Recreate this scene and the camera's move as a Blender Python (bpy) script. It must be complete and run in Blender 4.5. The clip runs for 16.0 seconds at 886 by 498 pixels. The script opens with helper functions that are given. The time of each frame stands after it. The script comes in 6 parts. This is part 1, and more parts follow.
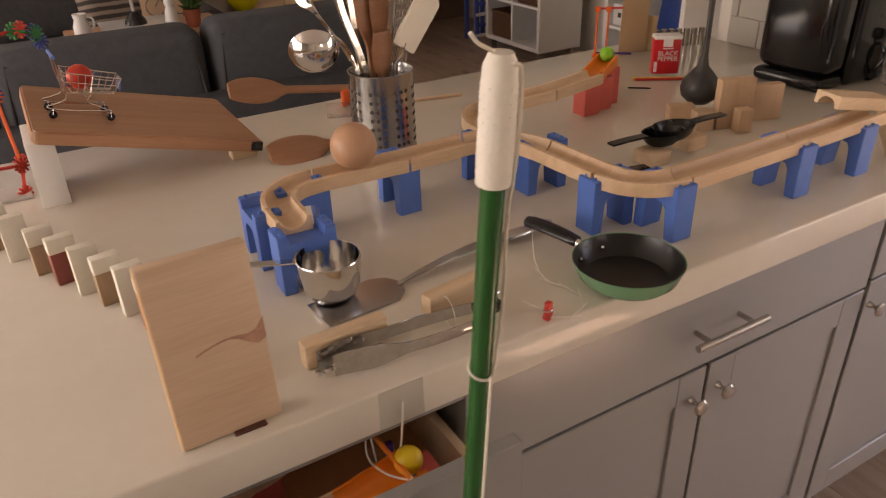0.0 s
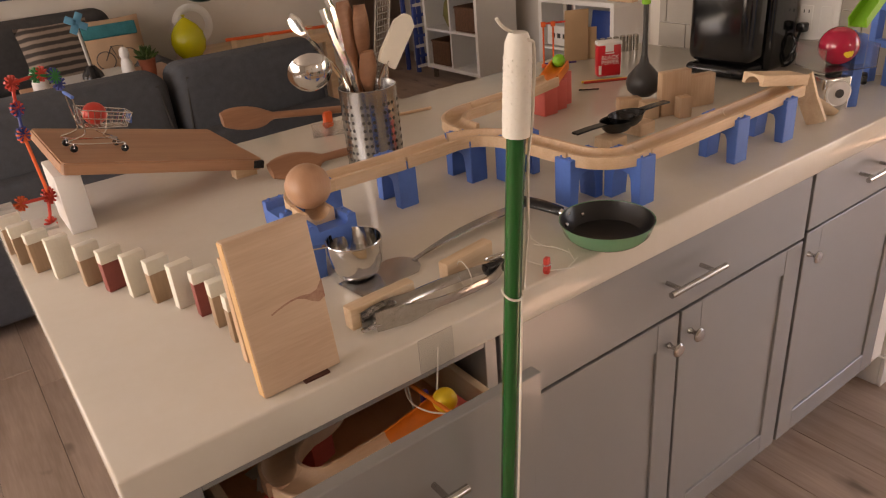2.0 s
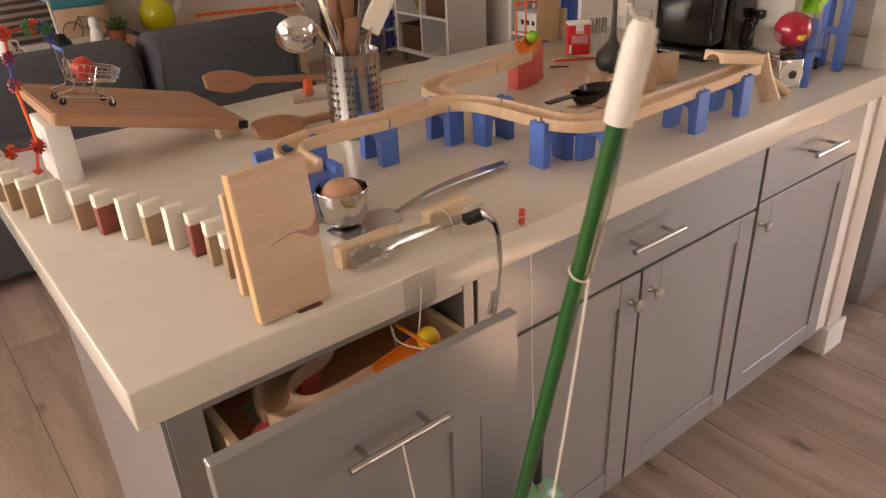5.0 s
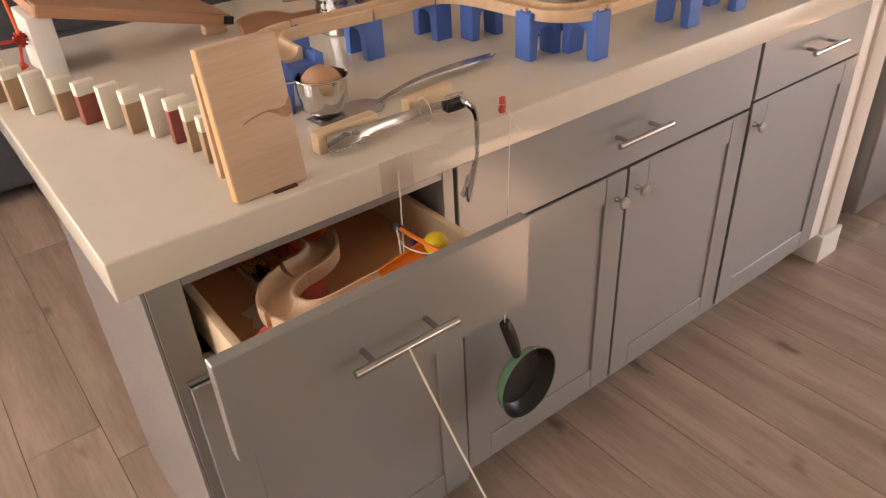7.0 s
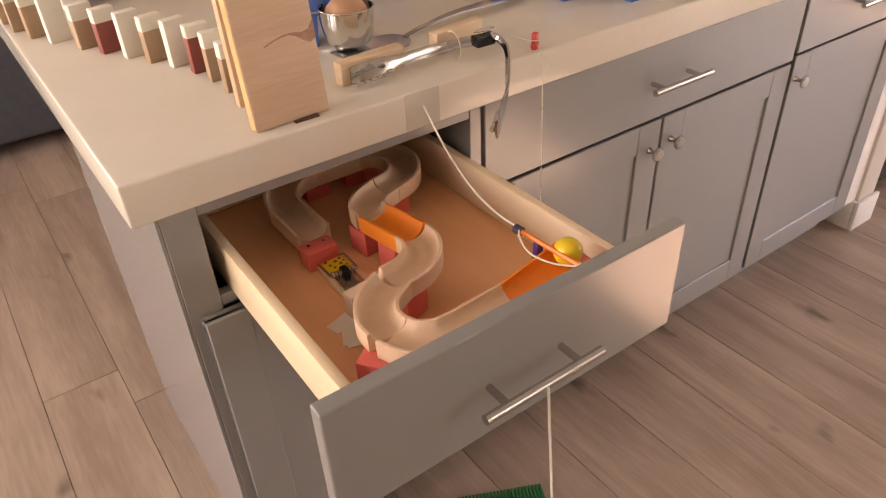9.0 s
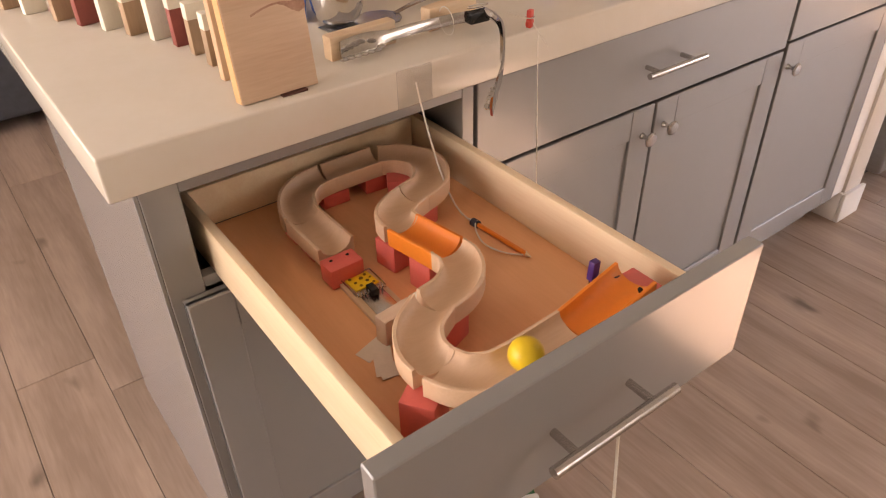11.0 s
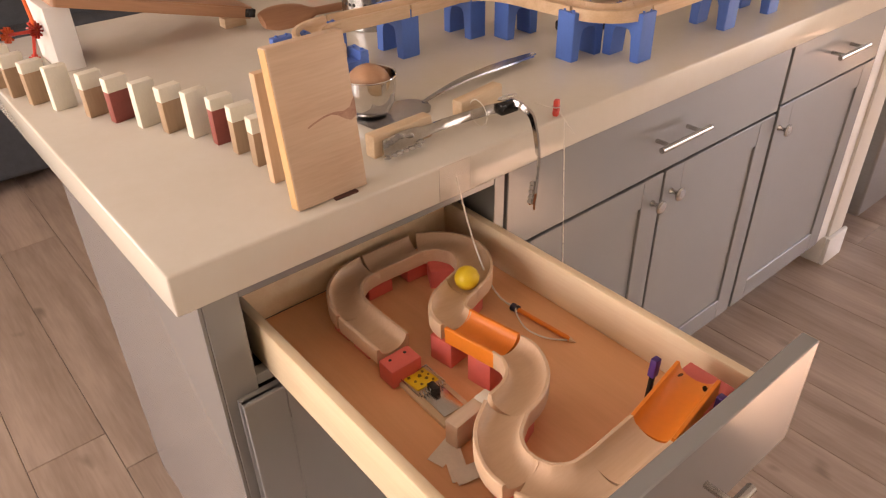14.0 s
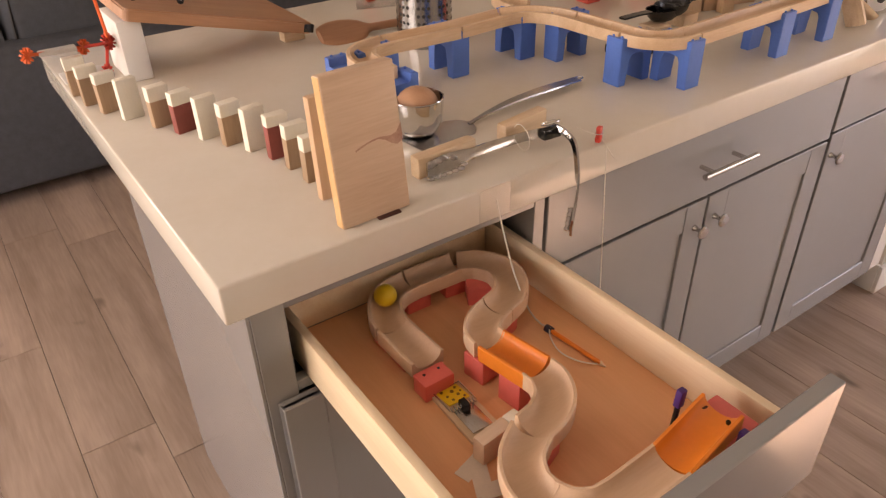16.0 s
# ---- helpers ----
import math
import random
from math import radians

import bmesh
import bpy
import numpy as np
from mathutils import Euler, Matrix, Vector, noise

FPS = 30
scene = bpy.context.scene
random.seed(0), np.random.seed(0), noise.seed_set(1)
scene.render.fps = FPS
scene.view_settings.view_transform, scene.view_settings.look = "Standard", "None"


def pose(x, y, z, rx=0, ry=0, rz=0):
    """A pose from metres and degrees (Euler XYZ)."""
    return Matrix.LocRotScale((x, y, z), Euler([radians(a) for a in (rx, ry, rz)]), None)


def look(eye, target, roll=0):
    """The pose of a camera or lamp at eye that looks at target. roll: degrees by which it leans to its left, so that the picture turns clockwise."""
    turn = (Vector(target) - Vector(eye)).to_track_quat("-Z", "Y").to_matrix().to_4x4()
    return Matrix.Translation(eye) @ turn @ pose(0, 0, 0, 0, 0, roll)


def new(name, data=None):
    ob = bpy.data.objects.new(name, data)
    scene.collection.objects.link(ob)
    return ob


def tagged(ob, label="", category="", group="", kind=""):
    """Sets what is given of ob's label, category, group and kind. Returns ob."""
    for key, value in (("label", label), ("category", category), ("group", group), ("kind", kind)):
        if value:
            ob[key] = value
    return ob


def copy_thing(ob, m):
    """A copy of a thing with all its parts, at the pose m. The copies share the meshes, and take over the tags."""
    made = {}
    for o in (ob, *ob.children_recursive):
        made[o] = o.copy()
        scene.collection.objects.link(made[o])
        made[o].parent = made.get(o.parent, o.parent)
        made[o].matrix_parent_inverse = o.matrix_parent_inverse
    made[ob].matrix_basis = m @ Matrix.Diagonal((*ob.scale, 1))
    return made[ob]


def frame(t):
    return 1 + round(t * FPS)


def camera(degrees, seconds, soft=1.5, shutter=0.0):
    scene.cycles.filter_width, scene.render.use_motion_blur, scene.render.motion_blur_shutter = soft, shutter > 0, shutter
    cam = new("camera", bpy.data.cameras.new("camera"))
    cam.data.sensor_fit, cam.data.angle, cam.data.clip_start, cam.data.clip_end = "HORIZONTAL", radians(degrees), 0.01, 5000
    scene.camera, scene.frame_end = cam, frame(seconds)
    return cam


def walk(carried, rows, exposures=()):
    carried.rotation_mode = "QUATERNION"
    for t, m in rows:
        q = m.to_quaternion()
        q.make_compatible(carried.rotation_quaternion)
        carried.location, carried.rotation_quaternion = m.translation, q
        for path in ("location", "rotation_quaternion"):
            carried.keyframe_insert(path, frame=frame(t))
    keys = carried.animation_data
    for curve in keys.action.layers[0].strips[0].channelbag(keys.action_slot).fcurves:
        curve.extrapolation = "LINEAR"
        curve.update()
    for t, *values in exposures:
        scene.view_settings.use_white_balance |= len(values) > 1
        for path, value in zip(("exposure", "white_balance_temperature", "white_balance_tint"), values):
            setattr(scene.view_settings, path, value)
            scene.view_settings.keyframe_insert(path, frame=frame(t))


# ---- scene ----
EXPOSURES = [(0.0, 4.49, 8000, 29), (1.5, 4.46, 8000, 29), (3.0, 4.79, 7950, 28), (5.5, 4.77, 7900, 28), (7.0, 4.85, 7850, 27), (8.0, 4.97, 7950, 28), (9.0, 5.02, 8000, 29), (12.5, 5.0, 8050, 30), (14.5, 4.91, 8050, 30), (16.0, 4.87, 8050, 30)]
cam = camera(62.73, 16.0, soft=1.15, shutter=0.5)
PATH = [
    (0, (0.1460, -0.5988, 1.4497), (0.7937, 0.5427, 0.7236), -1.97),
    (0.5, (0.0560, -0.6105, 1.4579), (0.7561, 0.4985, 0.7300), -2.76),
    (1, (0.0065, -0.6268, 1.4624), (0.7344, 0.4700, 0.7432), -3.88),
    (1.5, (-0.0064, -0.6649, 1.4606), (0.7366, 0.4347, 0.7615), -4.77),
    (2, (-0.0269, -0.7050, 1.4533), (0.7247, 0.4062, 0.7822), -5.43),
    (2.5, (-0.0379, -0.7251, 1.4546), (0.7106, 0.4025, 0.8079), -5.62),
    (3, (-0.0538, -0.7347, 1.4645), (0.7126, 0.3904, 0.8345), -4.76),
    (5.5, (-0.1202, -0.7746, 1.4147), (0.6898, 0.2514, 0.6790), -2.68),
    (6, (-0.1231, -0.7951, 1.3986), (0.6843, 0.2007, 0.6198), -2.51),
    (6.5, (-0.1106, -0.8219, 1.3910), (0.6724, 0.1745, 0.5884), -2.97),
    (7, (-0.0988, -0.8239, 1.3800), (0.6387, 0.1909, 0.5576), -3.39),
    (7.5, (-0.0919, -0.8124, 1.3619), (0.6147, 0.2122, 0.5247), -3.67),
    (8, (-0.0960, -0.8038, 1.3416), (0.5901, 0.2193, 0.4857), -3.67),
    (8.5, (-0.0995, -0.8088, 1.3304), (0.5768, 0.2127, 0.4649), -3.37),
    (9, (-0.1007, -0.8098, 1.3215), (0.5823, 0.2018, 0.4497), -2.86),
    (11.5, (-0.1062, -0.7696, 1.2875), (0.6054, 0.2059, 0.3977), -1.30),
    (12, (-0.1285, -0.7484, 1.3088), (0.5803, 0.2221, 0.4112), -1.57),
    (12.5, (-0.1453, -0.7349, 1.3356), (0.5738, 0.2450, 0.4565), -1.90),
    (13, (-0.1645, -0.7216, 1.3591), (0.5792, 0.2663, 0.5100), -2.28),
    (13.5, (-0.1774, -0.7078, 1.3681), (0.5968, 0.2656, 0.5296), -2.06),
    (14, (-0.1743, -0.7037, 1.3809), (0.6113, 0.2622, 0.5443), -1.40),
    (14.5, (-0.1626, -0.7036, 1.3932), (0.6284, 0.2602, 0.5593), -1.05),
    (15, (-0.1594, -0.7066, 1.4057), (0.6063, 0.2847, 0.5803), 0.24),
    (15.5, (-0.1589, -0.7209, 1.4096), (0.5640, 0.2899, 0.5696), -0.33),
    (16, (-0.1718, -0.7259, 1.4237), (0.5349, 0.3024, 0.5911), -1.42),
]
walk(cam, [(t, look(e, g, r)) for t, e, g, r in PATH], exposures=EXPOSURES)

# ---- light: daylight through the windows of the room ----
world = bpy.data.worlds.new("sky")
scene.world = world
world.use_nodes = True
_nt = world.node_tree
_sky = _nt.nodes.new("ShaderNodeTexSky")
_sky.sky_type, _sky.sun_disc = "NISHITA", False
_sky.sun_elevation, _sky.sun_rotation = radians(35), radians(172)
_nt.links.new(_sky.outputs[0], _nt.nodes["Background"].inputs[0])
_nt.nodes["Background"].inputs[1].default_value = 0.03


def window_light(name, place, target, w, h, power, colour=(0.97, 0.94, 0.835)):
    lamp = bpy.data.lights.new(name, "AREA")
    lamp.shape, lamp.size, lamp.size_y, lamp.energy, lamp.color = "RECTANGLE", w, h, power, colour
    ob = new(name, lamp)
    ob.matrix_world = look(place, target)
    return ob


window_light("daylight_left", (-2.96, 0.6, 1.45), (0, 0.6, 1.45), 2.4, 1.7, 2.9)
# weak fill lamp added in the unseen south opening
window_light("daylight_south", (1.70, -3.16, 1.52), (1.70, 0, 1.52), 0.48, 0.43, 0.12)
window_light("daylight_east", (3.98, -1.75, 1.03), (0, -1.75, 1.03), 1.6, 1.9, 0.64, (0.95, 0.945, 0.90))
window_light("daylight_living", (-2.96, 3.9, 1.5), (0, 3.9, 1.5), 1.8, 1.4, 1.9)

sun_data = bpy.data.lights.new("sun", "SUN")
sun_data.energy, sun_data.angle, sun_data.color = 2.0, radians(0.5), (1.0, 0.93, 0.83)
sun = new("sun", sun_data)
sun.matrix_world = look((2.3, -6.0, 3.5), (1.7, -1.0, 0.0))

# ---- materials ----


def mat(name, colour, rough=0.5, metal=0.0, grain=0.0, scale=8.0, bump=0.0, bump_scale=60.0, stretch=(1, 1, 1),
        alt=None, alpha_noise=None, island=0.0, objvar=0.0, coat=0.0, rough_var=0.0, transmission=0.0, ior=1.45, spec=0.5):
    """A surface with coarse and fine variation of colour, gloss and relief."""
    m = bpy.data.materials.new(name)
    m.use_nodes = True
    nt = m.node_tree
    b = nt.nodes["Principled BSDF"]
    b.inputs["Base Color"].default_value = (*colour, 1)
    b.inputs["Roughness"].default_value = rough
    b.inputs["Metallic"].default_value = metal
    b.inputs["Coat Weight"].default_value = coat
    b.inputs["Coat Roughness"].default_value = 0.15
    b.inputs["Transmission Weight"].default_value = transmission
    b.inputs["IOR"].default_value = ior
    b.inputs["Specular IOR Level"].default_value = spec
    tc = nt.nodes.new("ShaderNodeTexCoord")
    mp = nt.nodes.new("ShaderNodeMapping")
    mp.inputs["Scale"].default_value = stretch
    nt.links.new(tc.outputs["Object"], mp.inputs[0])
    info = nt.nodes.new("ShaderNodeObjectInfo")
    if objvar or island:
        add = nt.nodes.new("ShaderNodeVectorMath")
        mul = nt.nodes.new("ShaderNodeMath")
        mul.operation = "MULTIPLY"
        mul.inputs[1].default_value = 37.0
        nt.links.new(info.outputs["Random"], mul.inputs[0])
        nt.links.new(mp.outputs[0], add.inputs[0])
        nt.links.new(mul.outputs[0], add.inputs[1])
        vec = add.outputs[0]
    else:
        vec = mp.outputs[0]
    col = None
    if grain:
        n1 = nt.nodes.new("ShaderNodeTexNoise")
        n1.inputs["Scale"].default_value, n1.inputs["Detail"].default_value = scale, 6
        n1.inputs["Roughness"].default_value = 0.6
        nt.links.new(vec, n1.inputs["Vector"])
        n2 = nt.nodes.new("ShaderNodeTexNoise")
        n2.inputs["Scale"].default_value, n2.inputs["Detail"].default_value = scale * 7, 3
        nt.links.new(vec, n2.inputs["Vector"])
        ad = nt.nodes.new("ShaderNodeMath")
        ad.operation = "MULTIPLY_ADD"
        ad.inputs[1].default_value = 0.4
        nt.links.new(n2.outputs[0], ad.inputs[0])
        nt.links.new(n1.outputs[0], ad.inputs[2])
        ramp = nt.nodes.new("ShaderNodeMapRange")
        ramp.inputs["From Min"].default_value, ramp.inputs["From Max"].default_value = 0.5, 0.95
        nt.links.new(ad.outputs[0], ramp.inputs[0])
        mix = nt.nodes.new("ShaderNodeMix")
        mix.data_type = "RGBA"
        other = alt or tuple(c * (1 - grain) for c in colour)
        mix.inputs["A"].default_value, mix.inputs["B"].default_value = (*colour, 1), (*other, 1)
        nt.links.new(ramp.outputs[0], mix.inputs["Factor"])
        col = mix.outputs["Result"]
        if rough_var:
            rr = nt.nodes.new("ShaderNodeMapRange")
            rr.inputs["To Min"].default_value, rr.inputs["To Max"].default_value = rough - rough_var, rough + rough_var
            nt.links.new(ramp.outputs[0], rr.inputs[0])
            nt.links.new(rr.outputs[0], b.inputs["Roughness"])
    if objvar:
        hs = nt.nodes.new("ShaderNodeHueSaturation")
        hs.inputs["Color"].default_value = (*colour, 1)
        mr = nt.nodes.new("ShaderNodeMapRange")
        mr.inputs["To Min"].default_value, mr.inputs["To Max"].default_value = 1 - objvar, 1 + objvar
        src = info.outputs["Random"]
        if island:
            geo = nt.nodes.new("ShaderNodeNewGeometry")
            src = geo.outputs["Random Per Island"]
        nt.links.new(src, mr.inputs[0])
        nt.links.new(mr.outputs[0], hs.inputs["Value"])
        if col is not None:
            nt.links.new(col, hs.inputs["Color"])
        col = hs.outputs[0]
    if col is not None:
        nt.links.new(col, b.inputs["Base Color"])
    if bump:
        nb = nt.nodes.new("ShaderNodeTexNoise")
        nb.inputs["Scale"].default_value, nb.inputs["Detail"].default_value = bump_scale, 4
        nt.links.new(vec, nb.inputs["Vector"])
        bp = nt.nodes.new("ShaderNodeBump")
        bp.inputs["Strength"].default_value, bp.inputs["Distance"].default_value = bump, 0.002
        nt.links.new(nb.outputs[0], bp.inputs["Height"])
        nt.links.new(bp.outputs[0], b.inputs["Normal"])
    return m


def wood(name, light, dark, along="x", ring=60.0, rough=0.45, knots=0.0, objvar=0.0):
    """Wood: wandering growth lines along one axis, fine pores, patches of darker heartwood."""
    m = bpy.data.materials.new(name)
    m.use_nodes = True
    nt = m.node_tree
    b = nt.nodes["Principled BSDF"]
    tc = nt.nodes.new("ShaderNodeTexCoord")
    info = nt.nodes.new("ShaderNodeObjectInfo")
    sh = nt.nodes.new("ShaderNodeVectorMath")
    sc = nt.nodes.new("ShaderNodeMath")
    sc.operation, sc.inputs[1].default_value = "MULTIPLY", 23.0
    nt.links.new(info.outputs["Random"], sc.inputs[0])
    nt.links.new(tc.outputs["Object"], sh.inputs[0])
    nt.links.new(sc.outputs[0], sh.inputs[1])
    mp = nt.nodes.new("ShaderNodeMapping")
    s = {"x": (0.08, 1, 1), "y": (1, 0.08, 1), "z": (1, 1, 0.08)}[along]
    mp.inputs["Scale"].default_value = s
    nt.links.new(sh.outputs[0], mp.inputs[0])
    n1 = nt.nodes.new("ShaderNodeTexNoise")
    n1.inputs["Scale"].default_value, n1.inputs["Detail"].default_value, n1.inputs["Distortion"].default_value = ring * 0.35, 5, 1.2
    nt.links.new(mp.outputs[0], n1.inputs["Vector"])
    n2 = nt.nodes.new("ShaderNodeTexNoise")
    n2.inputs["Scale"].default_value, n2.inputs["Detail"].default_value = ring * 5, 3
    nt.links.new(mp.outputs[0], n2.inputs["Vector"])
    n3 = nt.nodes.new("ShaderNodeTexNoise")
    n3.inputs["Scale"].default_value, n3.inputs["Detail"].default_value = 5.0, 2
    nt.links.new(sh.outputs[0], n3.inputs["Vector"])
    ad = nt.nodes.new("ShaderNodeMath")
    ad.operation, ad.inputs[1].default_value = "MULTIPLY_ADD", 0.45
    nt.links.new(n2.outputs[0], ad.inputs[0])
    nt.links.new(n1.outputs[0], ad.inputs[2])
    ad2 = nt.nodes.new("ShaderNodeMath")
    ad2.operation, ad2.inputs[1].default_value = "MULTIPLY_ADD", 0.35
    nt.links.new(n3.outputs[0], ad2.inputs[0])
    nt.links.new(ad.outputs[0], ad2.inputs[2])
    mr = nt.nodes.new("ShaderNodeMapRange")
    mr.inputs["From Min"].default_value, mr.inputs["From Max"].default_value = 0.68, 1.12
    nt.links.new(ad2.outputs[0], mr.inputs[0])
    mix = nt.nodes.new("ShaderNodeMix")
    mix.data_type = "RGBA"
    mix.inputs["A"].default_value, mix.inputs["B"].default_value = (*light, 1), (*dark, 1)
    nt.links.new(mr.outputs[0], mix.inputs["Factor"])
    col = mix.outputs["Result"]
    if knots:
        vo = nt.nodes.new("ShaderNodeTexVoronoi")
        vo.inputs["Scale"].default_value = knots
        mp2 = nt.nodes.new("ShaderNodeMapping")
        mp2.inputs["Scale"].default_value = {"x": (0.5, 1, 1), "y": (1, 0.5, 1), "z": (1, 1, 0.5)}[along]
        nt.links.new(sh.outputs[0], mp2.inputs[0])
        nd = nt.nodes.new("ShaderNodeTexNoise")
        nd.inputs["Scale"].default_value = 14
        nt.links.new(mp2.outputs[0], nd.inputs["Vector"])
        vm = nt.nodes.new("ShaderNodeVectorMath")
        vm.operation = "MULTIPLY_ADD"
        vm.inputs[1].default_value = (0.12, 0.12, 0.12)
        nt.links.new(nd.outputs["Color"], vm.inputs[0])
        nt.links.new(mp2.outputs[0], vm.inputs[2])
        nt.links.new(vm.outputs[0], vo.inputs["Vector"])
        kr = nt.nodes.new("ShaderNodeMapRange")
        kr.inputs["From Min"].default_value, kr.inputs["From Max"].default_value = 0.05, 0.19
        kr.inputs["To Min"].default_value, kr.inputs["To Max"].default_value = 0.75, 0.0
        nt.links.new(vo.outputs["Distance"], kr.inputs[0])
        mk = nt.nodes.new("ShaderNodeMix")
        mk.data_type = "RGBA"
        mk.inputs["B"].default_value = (*[c * 0.28 for c in dark], 1)
        nt.links.new(col, mk.inputs["A"])
        nt.links.new(kr.outputs[0], mk.inputs["Factor"])
        col = mk.outputs["Result"]
    if objvar:
        hs = nt.nodes.new("ShaderNodeHueSaturation")
        vr = nt.nodes.new("ShaderNodeMapRange")
        vr.inputs["To Min"].default_value, vr.inputs["To Max"].default_value = 1 - objvar, 1 + objvar
        nt.links.new(info.outputs["Random"], vr.inputs[0])
        nt.links.new(vr.outputs[0], hs.inputs["Value"])
        nt.links.new(col, hs.inputs["Color"])
        col = hs.outputs[0]
    nt.links.new(col, b.inputs["Base Color"])
    b.inputs["Roughness"].default_value = rough
    bp = nt.nodes.new("ShaderNodeBump")
    bp.inputs["Strength"].default_value, bp.inputs["Distance"].default_value = 0.12, 0.001
    nt.links.new(ad.outputs[0], bp.inputs["Height"])
    nt.links.new(bp.outputs[0], b.inputs["Normal"])
    return m


QUARTZ = mat("quartz_worktop", (0.70, 0.655, 0.575), 0.10, grain=0.06, scale=9, alt=(0.67, 0.62, 0.53), rough_var=0.015)
CAB = mat("grey_cabinet_paint", (0.262, 0.262, 0.26), 0.26, grain=0.03, scale=3, bump=0.015, bump_scale=220, coat=0.5, spec=0.7)
POTSTEEL = mat("pot_steel", (0.46, 0.45, 0.43), 0.24, metal=1.0, grain=0.2, scale=30, stretch=(12, 12, 0.5), rough_var=0.06)
# near-black that puts the shade inside cabinet and pot holes into the colour
DARKGAP = mat("dark_gap_shade", (0.05, 0.045, 0.04), 0.8)
STEEL = mat("brushed_nickel", (0.53, 0.51, 0.48), 0.24, metal=1.0, grain=0.15, scale=40, stretch=(1, 12, 12))
CHROME = mat("polished_steel", (0.72, 0.71, 0.69), 0.12, metal=1.0, grain=0.1, scale=20, rough_var=0.05)
BLUE_STEEL = mat("satin_steel", (0.55, 0.55, 0.57), 0.22, metal=1.0, grain=0.1, scale=30)
BIRCH = wood("birch_drawer", (0.86, 0.70, 0.49), (0.78, 0.59, 0.38), "y", 60, 0.35)
# orange glow of bounced light in the drawer is put into this floor colour
DRAWER_FLOOR = wood("birch_floor_orange_bounce", (0.83, 0.45, 0.235), (0.76, 0.39, 0.195), "y", 50, 0.3)
BEECH = wood("beech_track", (0.74, 0.54, 0.36), (0.60, 0.40, 0.24), "x", 70, 0.45)
PLYFACE = wood("plain_sawn_face", (0.69, 0.515, 0.37), (0.56, 0.39, 0.265), "x", 60, 0.55)
PINE = wood("pine_board", (0.72, 0.51, 0.34), (0.58, 0.36, 0.21), "z", 40, 0.5)
BLOCKWOOD = wood("light_block_wood", (0.78, 0.60, 0.41), (0.64, 0.45, 0.28), "x", 55, 0.5, objvar=0.07)
SPOONWOOD = wood("spoon_wood", (0.40, 0.20, 0.11), (0.30, 0.14, 0.075), "x", 45, 0.5)
BOARDWOOD = wood("cutting_board_wood", (0.48, 0.26, 0.15), (0.37, 0.18, 0.095), "x", 50, 0.42)
BALLWOOD = wood("ball_wood", (0.50, 0.29, 0.18), (0.44, 0.24, 0.14), "z", 60, 0.4)
FLOORWOOD = wood("oak_plank", (0.445, 0.335, 0.265), (0.29, 0.208, 0.158), "y", 26, 0.42, knots=6.0, objvar=0.10)
WALLPAINT = mat("wall_paint", (0.66, 0.61, 0.55), 0.7, grain=0.05, scale=2, bump=0.1, bump_scale=300)
WHITEPAINT = mat("white_paint", (0.78, 0.76, 0.73), 0.45, grain=0.04, scale=5)
BLUEPL = mat("blue_plastic", (0.085, 0.20, 0.60), 0.42, grain=0.12, scale=25, bump=0.05, bump_scale=400)
REDPL = mat("red_plastic", (0.62, 0.055, 0.035), 0.4, grain=0.15, scale=25)
REDBLK = mat("red_block_plastic", (0.76, 0.15, 0.12), 0.45, grain=0.12, scale=25)
ORANGEPL = mat("orange_plastic", (0.86, 0.24, 0.03), 0.38, grain=0.1, scale=20)
YELLOWPL = mat("yellow_plastic", (0.80, 0.55, 0.03), 0.35, grain=0.08, scale=20)
BLACKPL = mat("black_plastic", (0.014, 0.014, 0.015), 0.25, grain=0.3, scale=30)
GREYPL = mat("grey_plastic", (0.045, 0.043, 0.042), 0.4, grain=0.1, scale=30)
GREENPL = mat("lime_plastic", (0.20, 0.52, 0.03), 0.4, grain=0.08, scale=30)
DKGREEN = mat("green_handle_lacquer", (0.006, 0.11, 0.022), 0.25, grain=0.2, scale=20, stretch=(1, 1, 0.1), coat=0.4)
WHITERUB = mat("white_rubber", (0.78, 0.75, 0.68), 0.5, grain=0.06, scale=30, bump=0.25, bump_scale=260)
STRING = mat("white_string", (0.74, 0.70, 0.62), 0.9, bump=0.4, bump_scale=900)
FABRIC = mat("slate_fabric", (0.080, 0.086, 0.098), 0.95, grain=0.25, scale=30, bump=0.5, bump_scale=900)
FABRIC_DK = mat("charcoal_fabric", (0.058, 0.055, 0.055), 0.95, grain=0.25, scale=30, bump=0.5, bump_scale=900)
TRACKSAND = wood("sanded_track", (0.70, 0.49, 0.33), (0.63, 0.42, 0.27), "x", 70, 0.5)

# ---- mesh tools ----


def mesh_ob(name, bm, material, parent=None, label="", smooth=True):
    me = bpy.data.meshes.new(name)
    bmesh.ops.recalc_face_normals(bm, faces=bm.faces)
    bm.to_mesh(me)
    bm.free()
    me.materials.append(material)
    if smooth:
        me.shade_smooth()
        me.set_sharp_from_angle(angle=radians(35))
    ob = new(name, me)
    if parent is not None:
        ob.parent = parent
    if label:
        ob["label"] = label
    return ob


def part(name, bm, material, parent, label=""):
    return mesh_ob(name, bm, material, parent, label)


def thing(name, label, category, group="", m=None):
    ob = new(name)
    ob.empty_display_size = 0.02
    if m is not None:
        ob.matrix_basis = m
    return tagged(ob, label, category, group)


def solid(name, bm, material, label, category, group="", m=None):
    ob = mesh_ob(name, bm, material)
    if m is not None:
        ob.matrix_basis = m
    return tagged(ob, label, category, group)


def structure(name, bm, material, label=""):
    return tagged(mesh_ob(name, bm, material), label or name.replace("_", " "), "structure", kind="structure")


